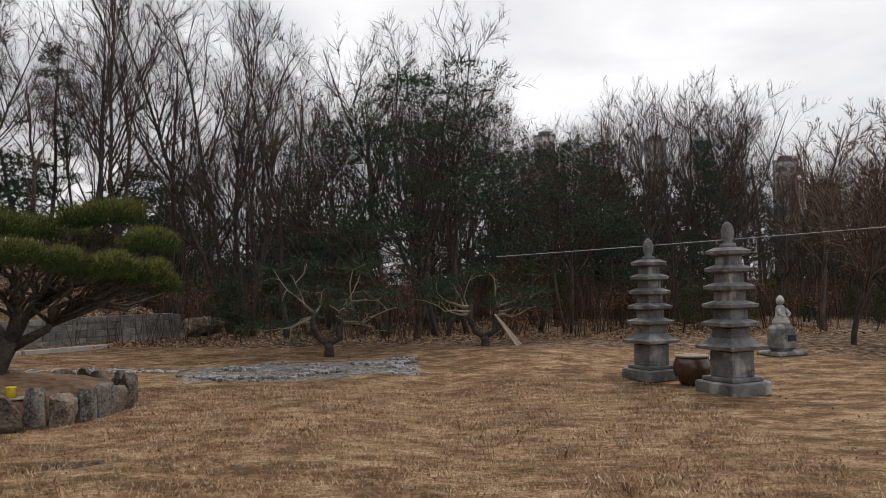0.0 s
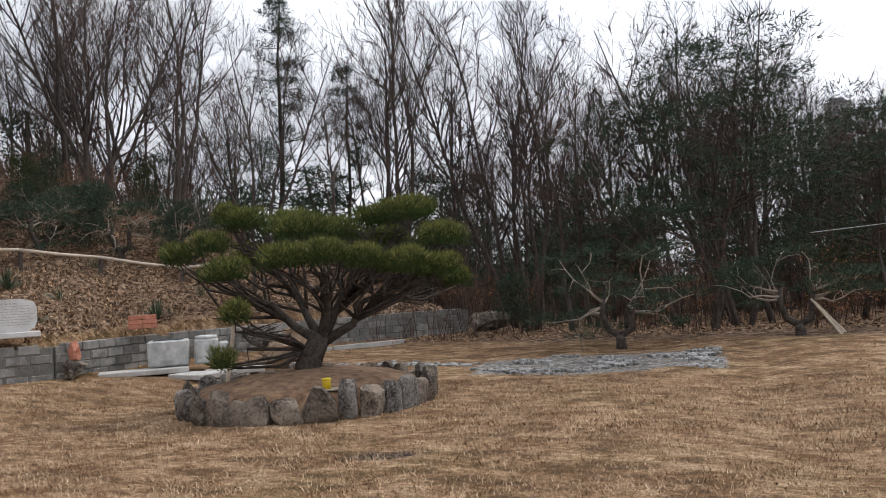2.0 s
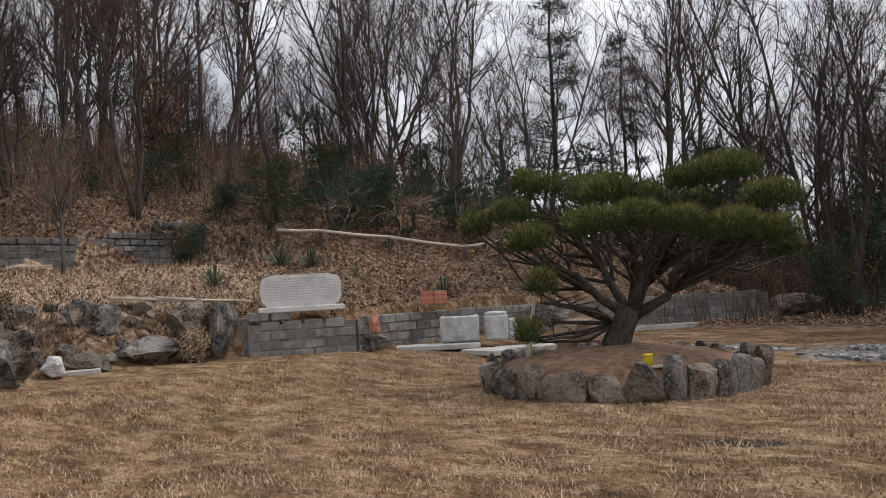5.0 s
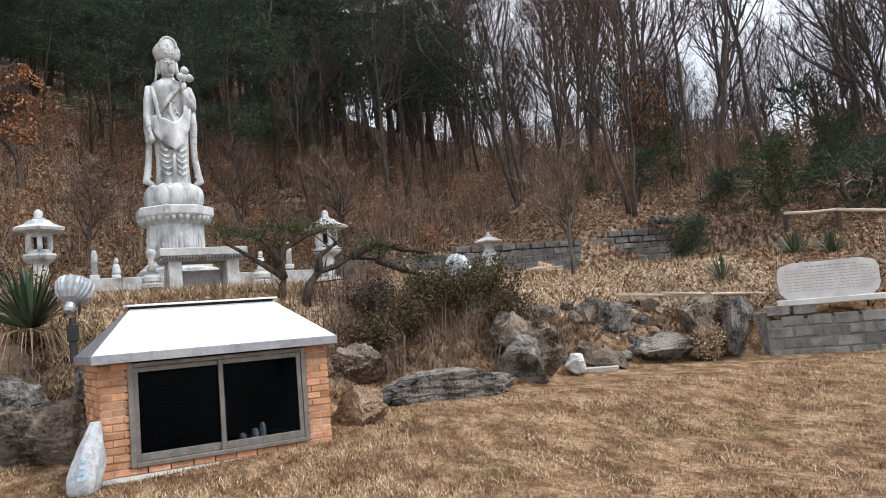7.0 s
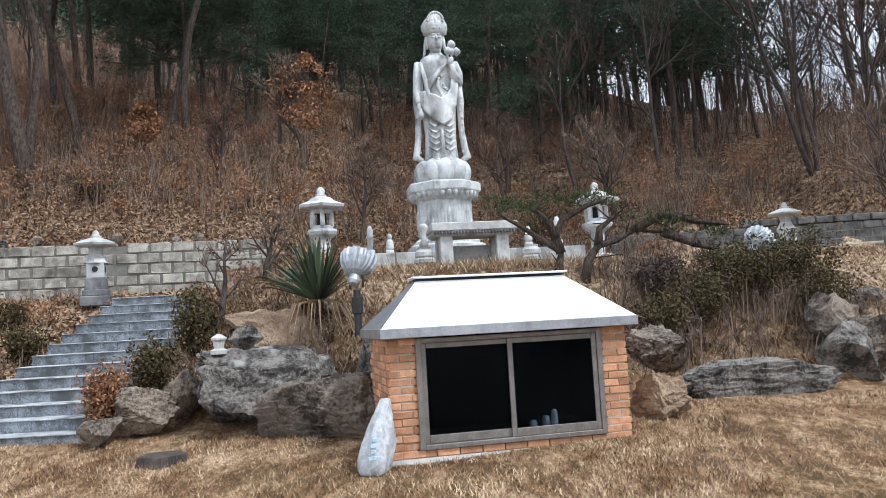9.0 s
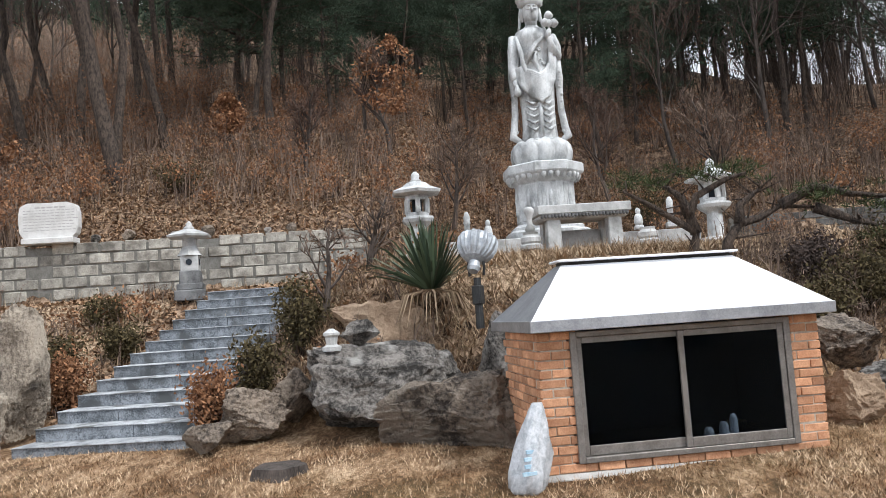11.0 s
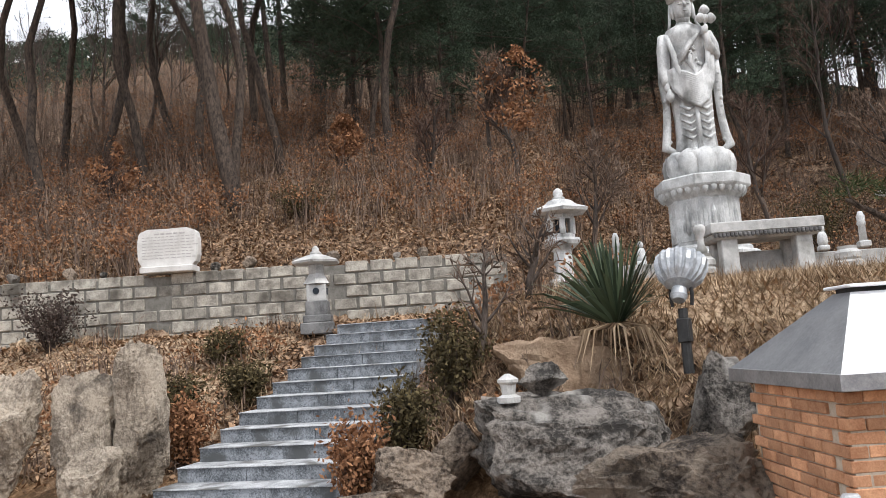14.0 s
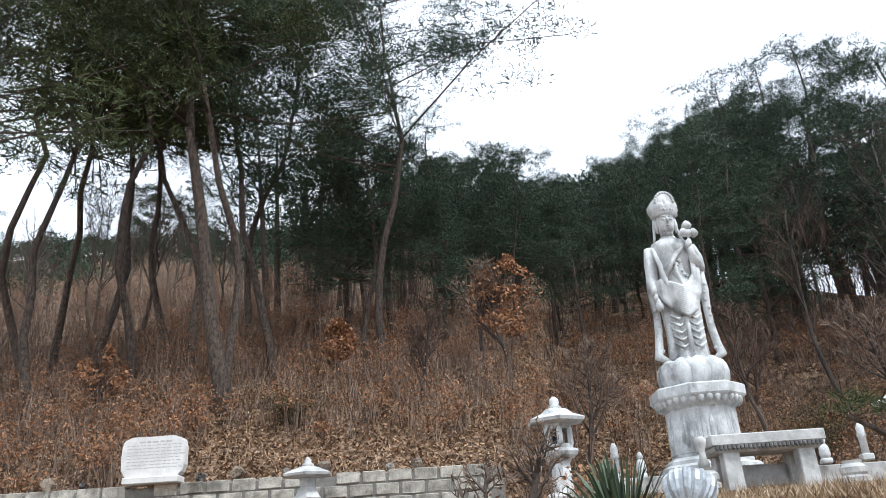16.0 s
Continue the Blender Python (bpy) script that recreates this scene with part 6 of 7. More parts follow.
# ---- steles ----


def stele(name, at, rz, L, Hh, label, foot=1.06):
    t = thing(name, label, "stele", at, rz)
    part("plinth", Mesh().box((0, 0, 0.05), (L * foot, 0.34, 0.10), 0, 0.012), WHITE_MARBLE, t)
    m = Mesh()
    n = 40
    vs = []
    for s in (-1, 1):
        for i in range(n):
            a = 2 * math.pi * i / n
            c, q = math.cos(a), math.sin(a)
            x = math.copysign(abs(c) ** 0.35, c) * L / 2
            z = 0.10 + Hh / 2 + math.copysign(abs(q) ** 0.45, q) * Hh / 2
            if z < 0.13:
                z = 0.10
            vs.append((x * (1 + 0.008 * math.sin(i * 2.3)), s * 0.095, z + 0.006 * math.sin(i * 1.7)))
    fs = [tuple(range(n)), tuple(range(2 * n - 1, n - 1, -1))] + [((i + 1) % n, i, n + i, n + (i + 1) % n) for i in range(n)]
    part("slab", m.add(vs, fs), WHITE_MARBLE, t, "rounded white stone slab with rough dark edges")
    lines = Mesh()
    r = random.Random(int(L * 100))
    rows = 9
    for k in range(rows):
        z = 0.10 + Hh * (0.86 - 0.72 * k / rows)
        x, end = -L * 0.42, L * (0.42 if k else 0.25)
        if k == 0:
            x = -L * 0.22
        while x < end:
            w = r.uniform(0.03, 0.10)
            lines.box((x + w / 2, -0.0965, z), (w, 0.003, 0.013 if k else 0.026))
            x += w + 0.02
    part("inscription", lines, INK, t, "rows of unreadable engraved characters")
    return t


stele("stone_stele", (-12.90, 12.27, 0.80), 52.0, 1.48, 0.59, "rounded white inscribed stone slab on the block wall")
stele("stone_stele", (-17.12, -6.17, 2.70), 101.0, 0.95, 0.60, "rounded white inscribed stone slab above the pale block wall", 0.88)

# ---- lamps ----


def flood_lamp(at, aim, label, tilt):
    t = thing("flood_lamp", label, "lamp", at, aim)
    part("post", Mesh().tube([(0, 0, -0.55), (0, 0, -0.02)], [0.045, 0.04], 10).box((0, 0, -0.2), (0.11, 0.10, 0.20), 0, 0.01), BLACK, t, "black post and ballast")
    for s in (-1, 1):
        part("bracket_arm", Mesh().tube([(0, s * 0.08, 0.0), (0, s * 0.09, 0.10), (0, s * 0.08, 0.16)], [0.015] * 3, 6), BLACK, t)
    h = part("housing", Mesh().lathe([(0.05, -0.18), (0.07, -0.14), (0.06, -0.07), (0.12, -0.03), (0.175, 0.04), (0.205, 0.12), (0.21, 0.19), (0.19, 0.225)], 72, fold=lambda a, z: 1 + 0.05 * (1 if math.sin(18 * a) > 0 else -1) * (1 if z > 0 else 0)), LAMP_GREY, t, "ribbed grey housing")
    h.matrix_basis = pose(0, 0, 0.20, 0, tilt, 0)
    g = part("lens", Mesh().lathe([(0.18, 0.222), (0.15, 0.24), (0.02, 0.25)], 24), WHITE_SHEET, t, "pale domed lens")
    g.matrix_basis = pose(0, 0, 0.20, 0, tilt, 0)


flood_lamp((-12.95, 1.18, 1.45), 160.0, "ribbed grey round flood lamp on a black post", 30)
flood_lamp((-14.8, 6.6, 1.62), 130.0, "ribbed pale round flood lamp on the bank", 55)

# ---- sword-leaved plants ----


def yucca(at, n, L, seed, skirt=True, group=""):
    r = random.Random(seed)
    random.seed(seed)
    t = thing("yucca", "clump of stiff dark green sword-shaped leaves", "plant", at, 0, group)
    m, dry = Mesh(), Mesh()
    for k in range(n):
        a, e = r.uniform(0, 6.28), r.uniform(0.35, 1.5)
        ln = L * r.uniform(0.65, 1.05)
        o = Vector((math.cos(a), math.sin(a), 0))
        d = o * math.cos(e) + Vector((0, 0, math.sin(e)))
        p0 = o * 0.05
        side = d.cross(o + Vector((0.01, 0.3, 0.2))).normalized()
        m.ribbon([p0, p0 + d * ln * 0.5, p0 + d * ln * 0.8 + Vector((0, 0, -0.03 * ln)), p0 + d * ln + Vector((0, 0, -0.12 * ln))], 0.042 * L, side)
    part("leaf_rosette", m, YUCCA, t)
    if skirt:
        for k in range(n // 2):
            a = r.uniform(0, 6.28)
            o = Vector((math.cos(a), math.sin(a), 0))
            dry.ribbon([o * 0.06, o * L * 0.35 + Vector((0, 0, -0.05)), o * L * 0.5 + Vector((0, 0, -L * r.uniform(0.3, 0.6)))], 0.035 * L)
        part("dead_leaf_skirt", dry, DRY, t, "drooping dead straw-coloured leaves")


yucca((-13.50, 0.64, 1.36), 170, 0.92, 1)
yucca((-15.2, 12.05, G(-15.2, 12.05)), 60, 0.55, 2, False, "clumps on the slope")
for k, (x, y, n, L) in enumerate(((-15.46, 14.05, 70, 0.6), (-15.20, 14.73, 70, 0.6), (-12.3, 15.9, 60, 0.55), (-14.2, 15.2, 24, 0.4), (-15.4, 17.6, 24, 0.4), (-12.6, 17.9, 24, 0.4), (-13.3, 13.7, 30, 0.4))):
    yucca((x, y, G(x, y)), n, L, 3 + k, False, "clumps on the slope")

# ---- shrubs, small trees ----


def bush(at, h, w, seed, mat, label, leaves=700):
    r = random.Random(seed)
    random.seed(seed)
    t = thing("shrub", label, "shrub", at)
    st, lv = Mesh(), Mesh()
    for k in range(44):
        a, o = r.uniform(0, 6.28), r.uniform(0.1, 1) * w * 0.55
        tip = Vector((math.cos(a) * o, math.sin(a) * o, h * r.uniform(0.6, 1.0)))
        st.ribbon([(0, 0, -0.05), tip * 0.5 + Vector((0, 0, 0.05)), tip], 0.016)
        for j in range(leaves // 44):
            p = tip * r.uniform(0.35, 1.05) + Vector((r.gauss(0, 0.06), r.gauss(0, 0.06), r.gauss(0, 0.06)))
            u = Vector((r.gauss(0, 1), r.gauss(0, 1), r.gauss(0.4, 1))).normalized() * r.uniform(0.018, 0.038)
            v = u.cross(Vector((r.gauss(0, 1), r.gauss(0, 1), r.gauss(0, 1)))).normalized() * 0.013
            k0 = len(lv.v)
            lv.v += [(p - u)[:], (p + v)[:], (p + u)[:], (p - v)[:]]
            lv.f.append((k0, k0 + 1, k0 + 2, k0 + 3))
    tagged(part("branch_tangle", st, TWIG, t), kind="stuff")
    tagged(part("foliage", lv, mat, t), kind="stuff")


for k, (x, y, h, w, mat, lab) in enumerate(((-14.4, -3.55, 0.45, 0.55, EVERGREEN, "small rounded olive shrub beside the steps"), (-14.0, -4.2, 0.55, 0.7, EVERGREEN, "brownish rounded shrub on the bank"), (-15.4, -4.3, 0.4, 0.5, EVERGREEN, "small olive shrub below the block wall"),
                                            (-13.2, -3.55, 0.7, 0.6, LEAF, "shrub with clinging rust-brown leaves"), (-13.0, -1.25, 0.75, 0.55, EVERGREEN, "dark olive shrub beside the steps"), (-13.6, -0.95, 0.95, 0.8, EVERGREEN, "dense dark shrub above the boulders"), (-12.2, -1.45, 0.75, 0.4, LEAF, "thin brown shrub beside the steps"),
                                            (-14.6, 6.6, 0.9, 1.1, EVERGREEN, "dense dark olive shrub on the bank"), (-14.3, 7.2, 0.8, 0.9, EVERGREEN, "dense brown-green shrub on the bank"), (-14.2, 5.6, 0.7, 1.0, EVERGREEN, "spreading olive shrub on the bank"), (-13.9, 4.9, 0.7, 0.9, EVERGREEN, "low olive shrub above the boulders"),
                                            (-20.6, -5.4, 0.75, 1.5, EVERGREEN, "low spreading olive shrub on the hillside"), (-18.6, 13.6, 1.1, 1.2, EVERGREEN, "dark evergreen shrub at the end of the wall"), (-13.9, 10.6, 0.55, 0.5, DRY, "dry straw-coloured shrub at the lawn's edge"), (-16.2, -7.6, 0.9, 1.2, TWIG, "thin bare shrub before the block wall"), (-22.3, 4.6, 1.3, 1.6, EVERGREEN, "dark shrub behind the statue"), (-14.9, 7.3, 1.0, 1.0, EVERGREEN, "dense dark olive shrub on the bank"), (-14.5, 6.1, 0.95, 1.0, EVERGREEN, "dense dark olive shrub on the bank"), (-14.6, 5.1, 0.6, 0.9, TWIG, "bare tangled shrub on the bank"), (-13.7, 3.6, 0.5, 0.8, TWIG, "bare tangled shrub on the bank"))):
    bush((x, y, G(x, y) - 0.03), h, w, 200 + k, mat, lab, 2600)


def place_bare(at, seed, h, spread, rad, label, rz=0, name="small_bare_tree", dense=1.0, twig=TWIG):
    t = bare_tree(name, seed, h, 1, spread, twig, rad, dense)
    t.matrix_basis = pose(*at, 0, 0, rz)
    t["label"] = label
    t["group"] = "small bare trees"
    return t


place_bare((-17.4, 10.05, G(-17.4, 10.05)), 71, 3.4, 0.62, 0.05, "slender leafless young tree on the straw slope", twig=BRUSH)


def trained_pine(at, seed, h, label):
    """A low pine with a forked dark trunk, crooked pale limbs and loose needle tufts."""
    r = random.Random(seed)
    t = thing("trained_pine", label, "tree", at, 0, "low trained pines")
    wood, pale, needles = Mesh(), Mesh(), Mesh()
    wood.tube([(0, 0, -0.15), (0.0, 0, 0.10), (-0.02, 0, 0.22)], [0.12, 0.095, 0.085], 10)
    for side in (-1, 1):
        pts = [Vector((-0.02, 0, 0.2)), Vector((side * 0.22, 0.05, 0.32)), Vector((side * 0.28 - 0.05, 0.02 * side, 0.62)), Vector((side * 0.30, 0.05, 0.92))]
        wood.tube(pts, [0.075, 0.065, 0.058, 0.045], 9)
        for k in range(6):
            p = pts[2].lerp(pts[3], r.random())
            a = (0 if side > 0 else math.pi) + r.uniform(-1.4, 1.4)
            line, q = [p], Vector((math.cos(a), math.sin(a) * 0.9, r.uniform(-0.1, 0.6)))
            for j in range(5):
                q = (q + Vector((r.gauss(0, 0.5), r.gauss(0, 0.5), r.gauss(0.12, 0.45)))).normalized()
                line.append(line[-1] + q * h * 0.14)
            pale.tube(line, [0.028, 0.022, 0.017, 0.013, 0.009, 0.004], 6)
            for j in (2, 3, 4):
                e = line[j] + Vector((r.gauss(0, 0.2), r.gauss(0, 0.2), r.gauss(0.08, 0.14)))
                pale.tube([line[j], line[j].lerp(e, 0.5) + Vector((0, 0, 0.04)), e], [0.009, 0.006, 0.003], 5)
                if r.random() < 0.75:
                    needle_clump(needles, e, 0.24, 0.12, 90, 0.16, r, 0.007)
            needle_clump(needles, line[-1], 0.34, 0.15, 170, 0.17, r, 0.007)
    part("trunk", wood, DARK_BARK, t, "dark forked trunk", smooth=True)
    part("limb_wood", pale, WOOD, t, "crooked pale grey limbs", smooth=True)
    tagged(part("foliage", needles, NEEDLE, t, "loose dark needle tufts"), kind="stuff")


trained_pine((-2.60, 17.4, G(-2.60, 17.4) + 0.05), 72, 1.9, "low trained pine with a forked trunk and pale limbs")
trained_pine((0.70, 18.2, G(0.70, 18.2)), 73, 1.5, "low trained pine propped with pale stakes")
for k, (x, y) in enumerate(((-18.3, 16.2), (-17.0, 17.4), (-15.6, 18.7), (-14.2, 19.8), (-17.9, 18.8))):
    trained_pine((x, y, G(x, y)), 172 + k, 1.5, "low trained pine behind the rail fence on the slope")
rock("boulder", 131, (-9.25, 15.85, G(-9.25, 15.85) - 0.08), (0.95, 0.6, 0.66), 12, TAN_ROCK, "large flat-faced tan boulder before the block wall")
rock("boulder", 132, (-9.75, 16.05, G(-9.75, 16.05) + 0.25), (0.9, 0.6, 0.60), 0, GREY_ROCK, "dark boulder behind the tan one at the wall")
place_bare((-13.9, -0.75, G(-13.9, -0.75)), 74, 1.5, 0.95, 0.06, "crooked leafless shrubby tree above the steps", 40, twig=BRUSH, dense=0.7)
place_bare((-14.6, -0.3, G(-14.6, -0.3)), 75, 1.4, 0.95, 0.06, "crooked leafless shrubby tree on the bank", 90, twig=BRUSH, dense=0.7)
for k, (x, y, h) in enumerate(((8.6, 17.8, 4.5), (10.2, 19.0, 5.5), (11.5, 17.6, 5.0), (9.6, 21.0, 6.0), (13.0, 20.0, 6.0), (-22.5, 0.2, 3.0), (-24.0, 4.0, 3.5), (-23.0, 6.5, 3.2), (-22.0, -3.0, 2.6), (-24.5, -2.0, 3.4))):
    place_bare((x, y, G(x, y)), 80 + k, h, 0.75, 0.07, "bushy leafless tree with fine brown twigs", name="bushy_bare_tree", dense=1.15, twig=BRUSH if k % 2 else RED_TWIG)


def leafy_tree(at, h, seed, label):
    t = bare_tree("rust_leaved_tree", seed, h, 1, 0.5, RED_TWIG, 0.07)
    t.matrix_basis = pose(*at)
    tagged(t, label, "tree", "rust-leaved trees")
    r = random.Random(seed)
    m = Mesh()
    for k in range(2600):
        a, rad, z = r.uniform(0, 6.28), r.random() ** 0.5, r.random()
        w = h * 0.30 * math.sin(math.pi * min(0.95, 0.15 + z * 0.8))
        p = Vector((math.cos(a) * rad * w, math.sin(a) * rad * w, h * (0.35 + 0.65 * z)))
        if noise.noise(p * 2.4 + Vector((seed, 0, 0))) < 0.10:
            continue
        u = Vector((r.gauss(0, 1), r.gauss(0, 1), r.gauss(0, 1))).normalized() * r.uniform(0.035, 0.075)
        v = u.cross(Vector((r.gauss(0, 1), r.gauss(0, 1), r.gauss(0, 1)))).normalized() * 0.03
        k0 = len(m.v)
        m.v += [(p - u)[:], (p + v)[:], (p + u)[:], (p - v)[:]]
        m.f.append((k0, k0 + 1, k0 + 2, k0 + 3))
    part("foliage", m, LEAF, t, "clinging rust-brown leaves")


leafy_tree((-23.9, -1.35, G(-23.9, -1.35)), 3.2, 91, "small tree holding rust-brown dead leaves")
leafy_tree((-24.0, -5.6, G(-24, -5.6)), 1.6, 92, "low tree holding orange-brown dead leaves")
leafy_tree((-20.3, -9.5, G(-20.3, -9.5)), 1.8, 93, "low shrubby tree with rust-brown leaves")
leafy_tree((-24.0, 16.5, G(-24.0, 16.5)), 3.4, 94, "small tree holding rust-brown dead leaves on the slope")


def terrace_pine():
    """The low crooked pine at the terrace edge, with sparse needle tufts."""
    r = random.Random(15)
    t = thing("terrace_pine", "low crooked trained pine with sparse needle tufts", "tree", (-14.75, 3.8, 1.58))
    wood, crown = Mesh(), Mesh()
    limbs = [[(0, 0, -0.2), (0, 0.02, 0.12), (0, 0.06, 0.30), (0, -0.22, 0.50), (0, -0.50, 0.70), (0.05, -0.80, 0.88)], [(0, 0.06, 0.28), (0, 0.0, 0.52), (0, 0.10, 0.75), (0.1, 0.45, 0.92), (0.1, 0.7, 0.98)], [(0, 0.0, 0.50), (0.05, -0.1, 0.75), (0, -0.35, 0.98)],
             [(0.05, 0.35, -0.2), (0.05, 0.42, 0.15), (0.05, 0.58, 0.36), (0, 0.85, 0.42), (0, 1.10, 0.55), (0, 1.5, 0.50)], [(0.05, 0.58, 0.36), (0, 0.62, 0.60), (0, 0.9, 0.80)], [(0.0, 1.10, 0.55), (0.1, 1.5, 0.75), (0.1, 1.9, 0.62), (0.1, 2.4, 0.55)], [(0, 1.5, 0.5), (0.1, 1.9, 0.30), (0.1, 2.3, 0.18)]]
    for L in limbs:
        wood.tube(L, [0.075 - 0.055 * k / (len(L) - 1) for k in range(len(L))], 7)
        for j in range(7):
            k = r.randint(1, len(L) - 2)
            p = Vector(L[k]).lerp(Vector(L[k + 1]), r.random())
            q = p + Vector((r.gauss(0, 0.12), r.gauss(0, 0.2), r.uniform(-0.05, 0.25)))
            wood.tube([p, q], [0.014, 0.006], 4)
    for y, z, w, n in ((-0.75, 0.98, 0.35, 10), (-0.2, 1.02, 0.35, 10), (0.35, 1.02, 0.40, 12), (0.75, 1.0, 0.3, 8), (1.7, 0.62, 0.4, 9), (2.3, 0.50, 0.45, 10), (2.2, 0.18, 0.4, 8), (1.3, 0.70, 0.3, 6), (2.9, 0.3, 0.4, 7)):
        for j in range(n):
            needle_clump(crown, (r.gauss(0, 0.2), y + r.gauss(0, w * 0.5), z + r.gauss(0, 0.06)), 0.10, 0.07, 36, 0.12, r, 0.006, 0.5)
    part("trunk", wood, PINE_BARK, t, "dark twisted trunk and limbs", smooth=True)
    part("crown", crown, NEEDLE_OLIVE, t, "sparse olive needle tufts")


terrace_pine()

# ---- things by the north wall and on the slope ----
tr = thing("stone_trough", "rough pale granite water trough", "trough", (-11.0, 14.62, 0.04), 35, "stone troughs")
part("block", Mesh().box((0, 0, 0.25), (0.74, 0.5, 0.5), 0, 0.03, 1.03), GRANITE, tr)
# Nothing is cut out; a near-black sheet paints the shade inside.
part("hollow", Mesh().box((0, 0, 0.503), (0.56, 0.34, 0.01)), HOLLOW_SHADE, tr, "near-black sheet painted as the shaded trough inside")
tr = thing("stone_trough", "small pale granite trough with a rounded lip", "trough", (-10.42, 15.02, 0.04), 35, "stone troughs")
part("block", Mesh().box((0, 0, 0.24), (0.46, 0.46, 0.48), 0, 0.03).box((0.33, 0.04, 0.20), (0.18, 0.4, 0.40), 0, 0.03), GRANITE, tr)
part("rim", Mesh().lathe([(0.20, 0.47), (0.23, 0.50), (0.20, 0.54), (0.1, 0.55)], 18), GRANITE, tr, smooth=True)
for k, (x, y, a, L, w) in enumerate(((-11.2, 14.15, 38, 1.6, 0.55), (-10.1, 14.25, -12, 0.9, 0.6), (-9.75, 14.95, 40, 1.1, 0.5))):
    solid("paving_slab", Mesh().box((0, 0, 0.0), (L, w, 0.10), 0, 0.012), CONCRETE, "pale concrete slab lying on the lawn", "slab", (x, y, G(x, y) + 0.05), a, "pale slabs")
for k, (p, q) in enumerate((((-9.6, 15.3), (-9.55, 16.6)), ((-9.5, 16.65), (-9.45, 18.4)), ((-9.4, 18.5), (-8.2, 20.0)))):
    d = Vector(q) - Vector(p)
    c = Vector(p).lerp(Vector(q), 0.5)
    solid("kerb_stone", Mesh().box((0, 0, 0.02), (d.length, 0.14, 0.14), 0, 0.012), CONCRETE, "long pale kerb stone laid on the ground", "kerb", (c.x, c.y, G(c.x, c.y) + 0.02), math.degrees(math.atan2(d.y, d.x)), "pale kerbs")
rb = thing("brick_stack", "stack of dusty red bricks on the block wall", "brick stack", (-11.72, 14.75, 0.78), 40)
for k in range(3):
    for j in range(2):
        part("brick", Mesh().box((-0.13 + j * 0.27, 0.005 * k, 0.05 + k * 0.09), (0.26, 0.36 + 0.01 * j, 0.085), 0, 0.006), RED_BRICK, rb)
for p, q in (((-15.6, 10.0, 1.24), (-14.05, 12.4, 1.02)), ((-15.0, 10.6, 1.20), (-14.2, 12.0, 1.06))):
    solid("bamboo_pole", Mesh().tube([p, Vector(p).lerp(Vector(q), 0.5) - Vector((0, 0, 0.02)), q], [0.028, 0.026, 0.022], 8), PALE_WOOD, "weathered bamboo pole lying along the bank", "pole", group="poles on the bank", smooth=True)
rails = [(-17.0, 15.3), (-16.25, 16.05), (-15.0, 17.25), (-13.5, 18.4), (-12.75, 18.9), (-12.0, 19.35)]
fence = thing("rail_fence", "low rustic fence of pale peeled rails on stubby posts", "fence")
hz = (2.80, 2.74, 2.50, 2.15, 2.24, 2.26)
for (x, y), z in zip(rails, hz):
    part("post", Mesh().tube([(x, y, G(x, y) - 0.1), (x + 0.03, y, z - 0.05)], [0.06, 0.05], 7), BARK, fence, "dark wooden post")
for (a, za), (b, zb) in zip(zip(rails, hz), zip(rails[1:], hz[1:])):
    m = (Vector((*a, za)) + Vector((*b, zb))) / 2 - Vector((0, 0, 0.02))
    part("rail", Mesh().tube([(*a, za), m, (*b, zb)], [0.042, 0.038, 0.035], 8), PALE_WOOD, fence, smooth=True)
for k, (dx, dy) in enumerate(((0.55, -0.35), (0.62, -0.1), (0.7, 0.15))):
    solid("prop_stake", Mesh().tube([(0.83 + dx, 18.2 + dy, G(0.83 + dx, 18.2 + dy) - 0.05), (0.83 + dx * 0.15, 18.2 + dy * 0.2, 0.62)], [0.022, 0.018], 7), PALE_WOOD, "pale wooden stake propping a small tree", "stake", group="prop stakes")
solid("prop_stake", Mesh().tube([(-8.1, 12.2, G(-8.1, 12.2) - 0.05), (-7.7, 12.0, 1.05)], [0.035, 0.03], 7), PALE_WOOD, "pale stake leaning by the garden pine", "stake", group="prop stakes")
solid("stick", Mesh().tube([(-17.9, 9.0, G(-17.9, 9.0)), (-17.6, 9.35, G(-17.6, 9.35) + 0.12), (-17.45, 9.9, G(-17.45, 9.9) + 0.14)], [0.03, 0.03, 0.025], 7), PALE_WOOD, "pale peeled stick lying on the straw slope", "stick")
st = thing("tree_stump", "low sawn-off dark tree stump in the lawn", "stump", (-10.95, -0.38, G(-10.95, -0.38) - 0.09))
part("bark", Mesh().lathe([(0.26, 0), (0.22, 0.08), (0.20, 0.15), (0.17, 0.15)], 22, fold=lambda a, z: 1 + 0.10 * math.sin(5 * a) + 0.05 * math.sin(13 * a)), BARK, st)
part("cut_face", Mesh().lathe([(0.165, 0.10), (0.165, 0.135), (0.05, 0.12)], 20, fold=lambda a, z: 1 + 0.08 * math.sin(5 * a)), WOOD, st, "dark rotted cut face")
pk = thing("pink_ribbon_stake", "thin stake with a small pink cloth tied on", "marker stake", (-29.5, 3.80, 6.80 - 1.66))
part("stake", Mesh().tube([(0, 0, G(-29.5, 3.80) - 6.80 + 1.56), (0.02, 0, 1.75)], [0.012, 0.010], 5), BARK, pk)
part("cloth", Mesh().lathe([(0.02, 1.55), (0.09, 1.60), (0.06, 1.66), (0.10, 1.71), (0.02, 1.77)], 9, fold=lambda a, z: 1 + 0.4 * math.sin(4 * a + z * 20)), PINK, pk, "small knotted pink cloth")
cb = Mesh()
pts = []
for k in range(25):
    f = k / 24
    pts.append((0.9 + 22.5 * f, 17.3 - 7.5 * f, 1.72 + 1.44 * f + 0.5 * (f - 0.5) ** 2))
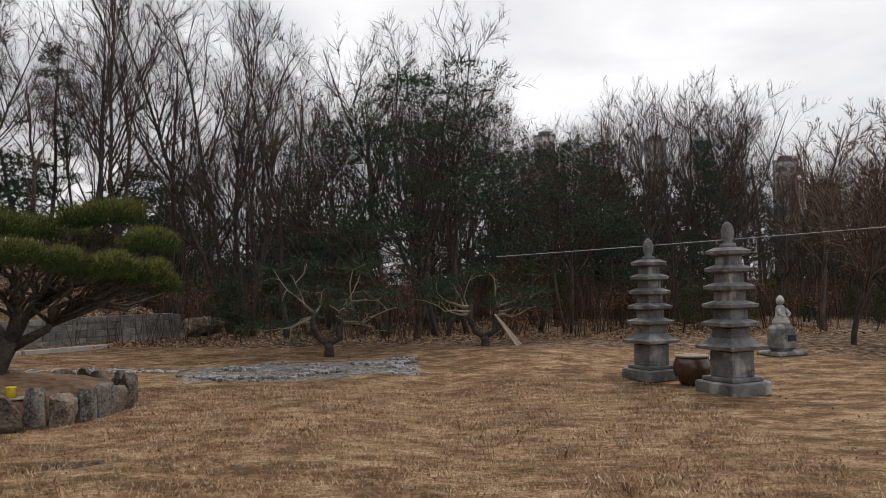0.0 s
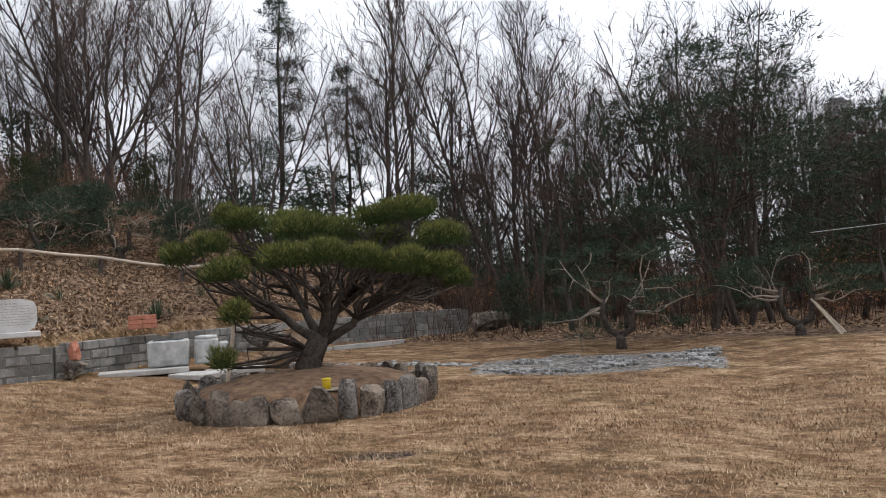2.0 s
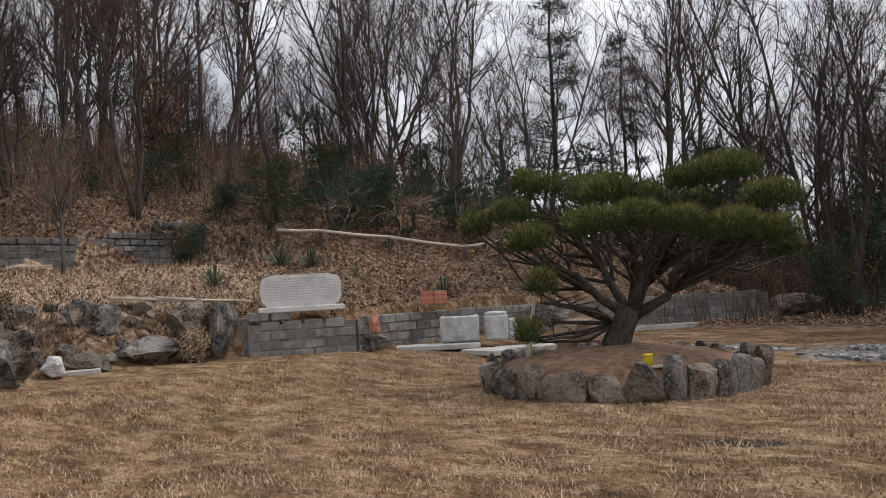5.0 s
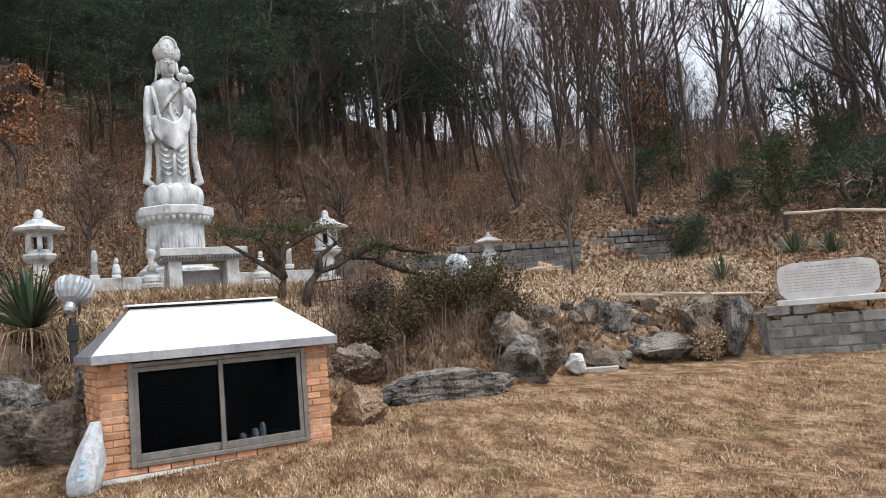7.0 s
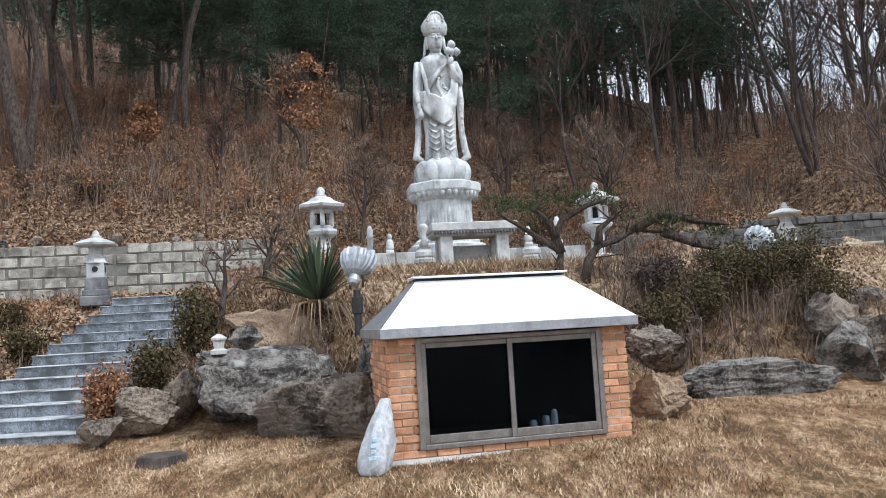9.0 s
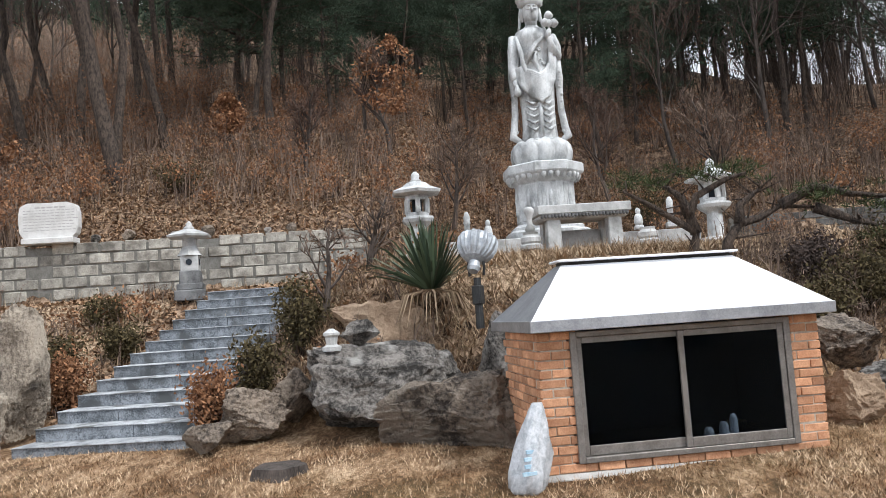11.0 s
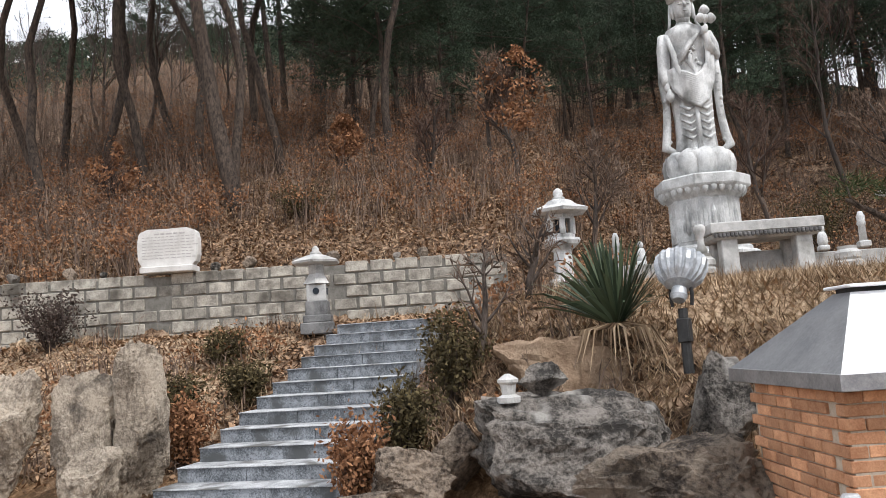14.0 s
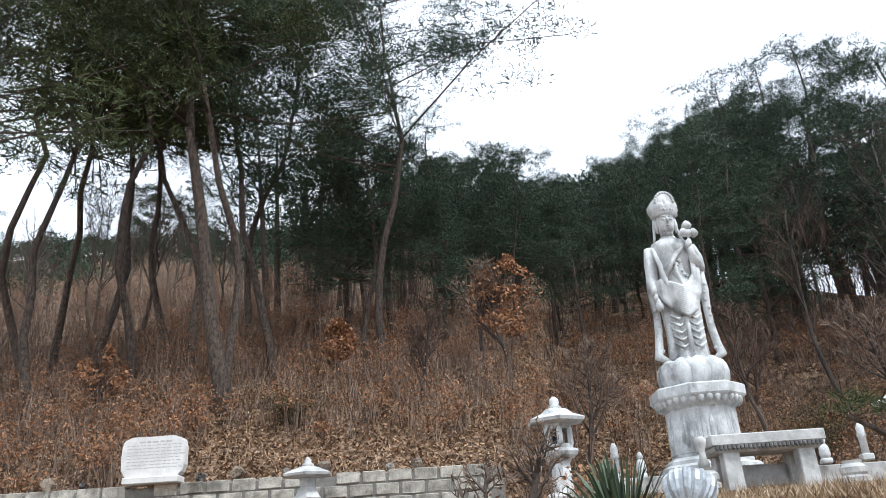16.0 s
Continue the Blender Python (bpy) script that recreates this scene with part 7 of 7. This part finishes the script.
solid("overhead_cable", cb.tube(pts, [0.0065] * 25, 5), CABLE_GREY, "thin grey cable strung from the wood's edge past the pagodas", "cable")


def flat_block(az, D, w, top, label):
    a = radians(90 + 1.5 - az)
    x, y = -0.6 + D * math.cos(a), 1.3 + D * math.sin(a)
    t = thing("apartment_building", label, "building", (x, y, G(x, y)), -az)
    b = G(x, y)
    part("wall", Mesh().box((0, 0, (top - b) / 2 - 1), (w, w * 0.7, top - b + 2), 0, 0.2), FAR_WALL, t)
    part("roof", Mesh().box((0, 0, top - b + 0.9), (w * 0.7, w * 0.5, 2.4), 0, 0.3, 0.8).box((0, 0, top - b + 0.1), (w * 1.06, w * 0.76, 0.7)), FAR_DARK, t)
    for k in range(4):
        for j in range(3):
            part("window", Mesh().box((-w * 0.3 + j * w * 0.3, -w * 0.35 - 0.05, top - b - 3 - k * 3), (w * 0.17, 0.2, 1.6)), FAR_DARK, t)


for az, top, w in ((10.7, 57, 8), (18.6, 53, 8), (27.1, 42, 8), (29.5, 32, 9)):
    flat_block(az, 300, w, top, "far grey apartment tower above the woods")

# ---- loose litter and far woods ----


def chip_stuff():
    r = random.Random(31)
    m = Mesh()
    for k in range(2000):
        u, v = r.uniform(-2.1, 2.1), r.uniform(-0.95, 0.95)
        if noise.noise((u * 1.3, v * 2.6, 3)) < 0.08 or abs(v) > 0.75 - 0.3 * math.sin(u * 2.2):
            continue
        x, y = -2.9 + u, 15.5 + v + u * 0.05
        s = r.uniform(0.03, 0.10)
        m.box((x, y, G(x, y) + 0.015), (s, s * r.uniform(0.5, 1), 0.05), r.uniform(0, 3), 0.008)
    for k in range(500):
        f = r.random()
        x, y = -5.2 - 4.2 * f + r.gauss(0, 0.12), 15.8 + 0.5 * f + r.gauss(0, 0.10)
        s = r.uniform(0.03, 0.09)
        m.box((x, y, G(x, y) + 0.01), (s, s * 0.8, 0.04), r.uniform(0, 3), 0.006)
    me = m.data("stone_chips", CHIP)
    return tagged(new("stone_chips", me), "broken grey stone chips spread on the ground", "gravel", kind="stuff")


CHIP = island_material("stone_chip", (0.12, 0.115, 0.105), (0.42, 0.41, 0.40))
chip_stuff()
shrub_stuff("far_north_wood", "dense bare wood beyond the lawn", 1900, reg(-30, 60, 26, 70, lambda x, y: x > edge_x(y) - 14), 55, TWIG, LEAF, (1.5, 4.6), 0.12)
shrub_stuff("far_west_wood", "dense bare brush among the pines of the hill", 420, reg(-62, -28, -8, 30, lambda x, y: True), 56, TWIG, LEAF, (2.0, 5.0), 0.15)


def pine_stuff(name, label, count, region, seed, h=(6, 10)):
    """Far pines joined into one mass of trunks and needle tufts."""
    r = random.Random(seed)
    wood, crown = Mesh(), Mesh()
    done = 0
    while done < count:
        p = region(r)
        if p is None:
            continue
        done += 1
        x, y = p
        z, hh = G(x, y) - 0.2, min(r.uniform(*h), max(1.5, skyline(x, y) * r.uniform(0.8, 1.0)))
        tx, ty = x + r.gauss(0, 0.5), y + r.gauss(0, 0.5)
        wood.tube([(x, y, z), (tx, ty, z + hh)], [0.16, 0.05], 5)
        for k in range(30):
            f = r.uniform(0.35, 1.0)
            a, o = r.uniform(0, 6.28), r.uniform(0.2, 1.0) * 2.6 * (1.1 - f)  + 0.3
            needle_clump(crown, (x + (tx - x) * f + math.cos(a) * o, y + (ty - y) * f + math.sin(a) * o, z + hh * f), 0.75, 0.42, 34, 0.38, r, 0.036)
    o = thing(name, label, "woodland", kind="stuff")
    part("trunk_mass", wood, PINE_BARK, o)
    part("needle_mass", crown, NEEDLE, o)


pine_stuff("west_hill_pines", "dense dark pine wood on the hill behind the statue", 105, reg(-80, -34, -14, 12), 57)
pine_stuff("north_wood_pines", "dark pines deep in the north wood", 105, reg(-26, 50, 30, 62, lambda x, y: x > edge_x(y) - 10), 58, (3.5, 6.5))
pine_stuff("north_west_wood_pines", "dark pines on the slope above the bank", 26, reg(-56, -29, 8, 18, lambda x, y: y - 1.3 < 0.5 * (-2.5 - x)), 60, (5, 8.5))
pine_stuff("far_hill_pines", "scattered pines on the far south-west hill", 170, reg(-130, -36, -100, -15), 59, (2.2, 4.5))
pine_stuff("north_east_wood_pines", "dark pines filling the far end of the wood", 12, reg(6, 24, 34, 60), 61, (6, 10))
shrub_stuff("north_west_brush", "dense bare brush high on the north-west slope", 420, reg(-60, -20, 17, 52, lambda x, y: edge_x(y) - x > 10), 62, TWIG, LEAF, (1.8, 5.0), 0.12)
pine_stuff("slope_pines", "dark pines among the bare trees of the slope", 7, reg(-44, -25, 17, 32), 63, (3.2, 5.0))
pine_stuff("north_gap_pines", "dark pines closing the view between the wood's trunks", 66, reg(-44, -4, 34, 60, lambda x, y: x > -0.95 * y), 64, (4.0, 7.0))
shrub_stuff("south_hill_thicket", "dense bare brown brush between the crooked pines", 520, reg(-46, -22.5, -32, -7, lambda x, y: edge_x(y) - x > 6), 165, BRUSH, LEAF, (0.8, 2.6), 0.2)
shrub_stuff("wall_top_thicket", "rust-leaved shrubs above the pale block wall", 120, reg(-20.5, -17.2, -13, -6.8), 166, BRUSH, LEAF, (0.4, 1.0), 0.4)
solid("paving_slab", Mesh().box((0, 0, 0.0), (0.62, 0.24, 0.08), 0, 0.012), CONCRETE, "pale concrete strip at the foot of the rockery", "slab", (-13.95, 8.57, G(-13.95, 8.57) + 0.03), 62, "pale slabs")
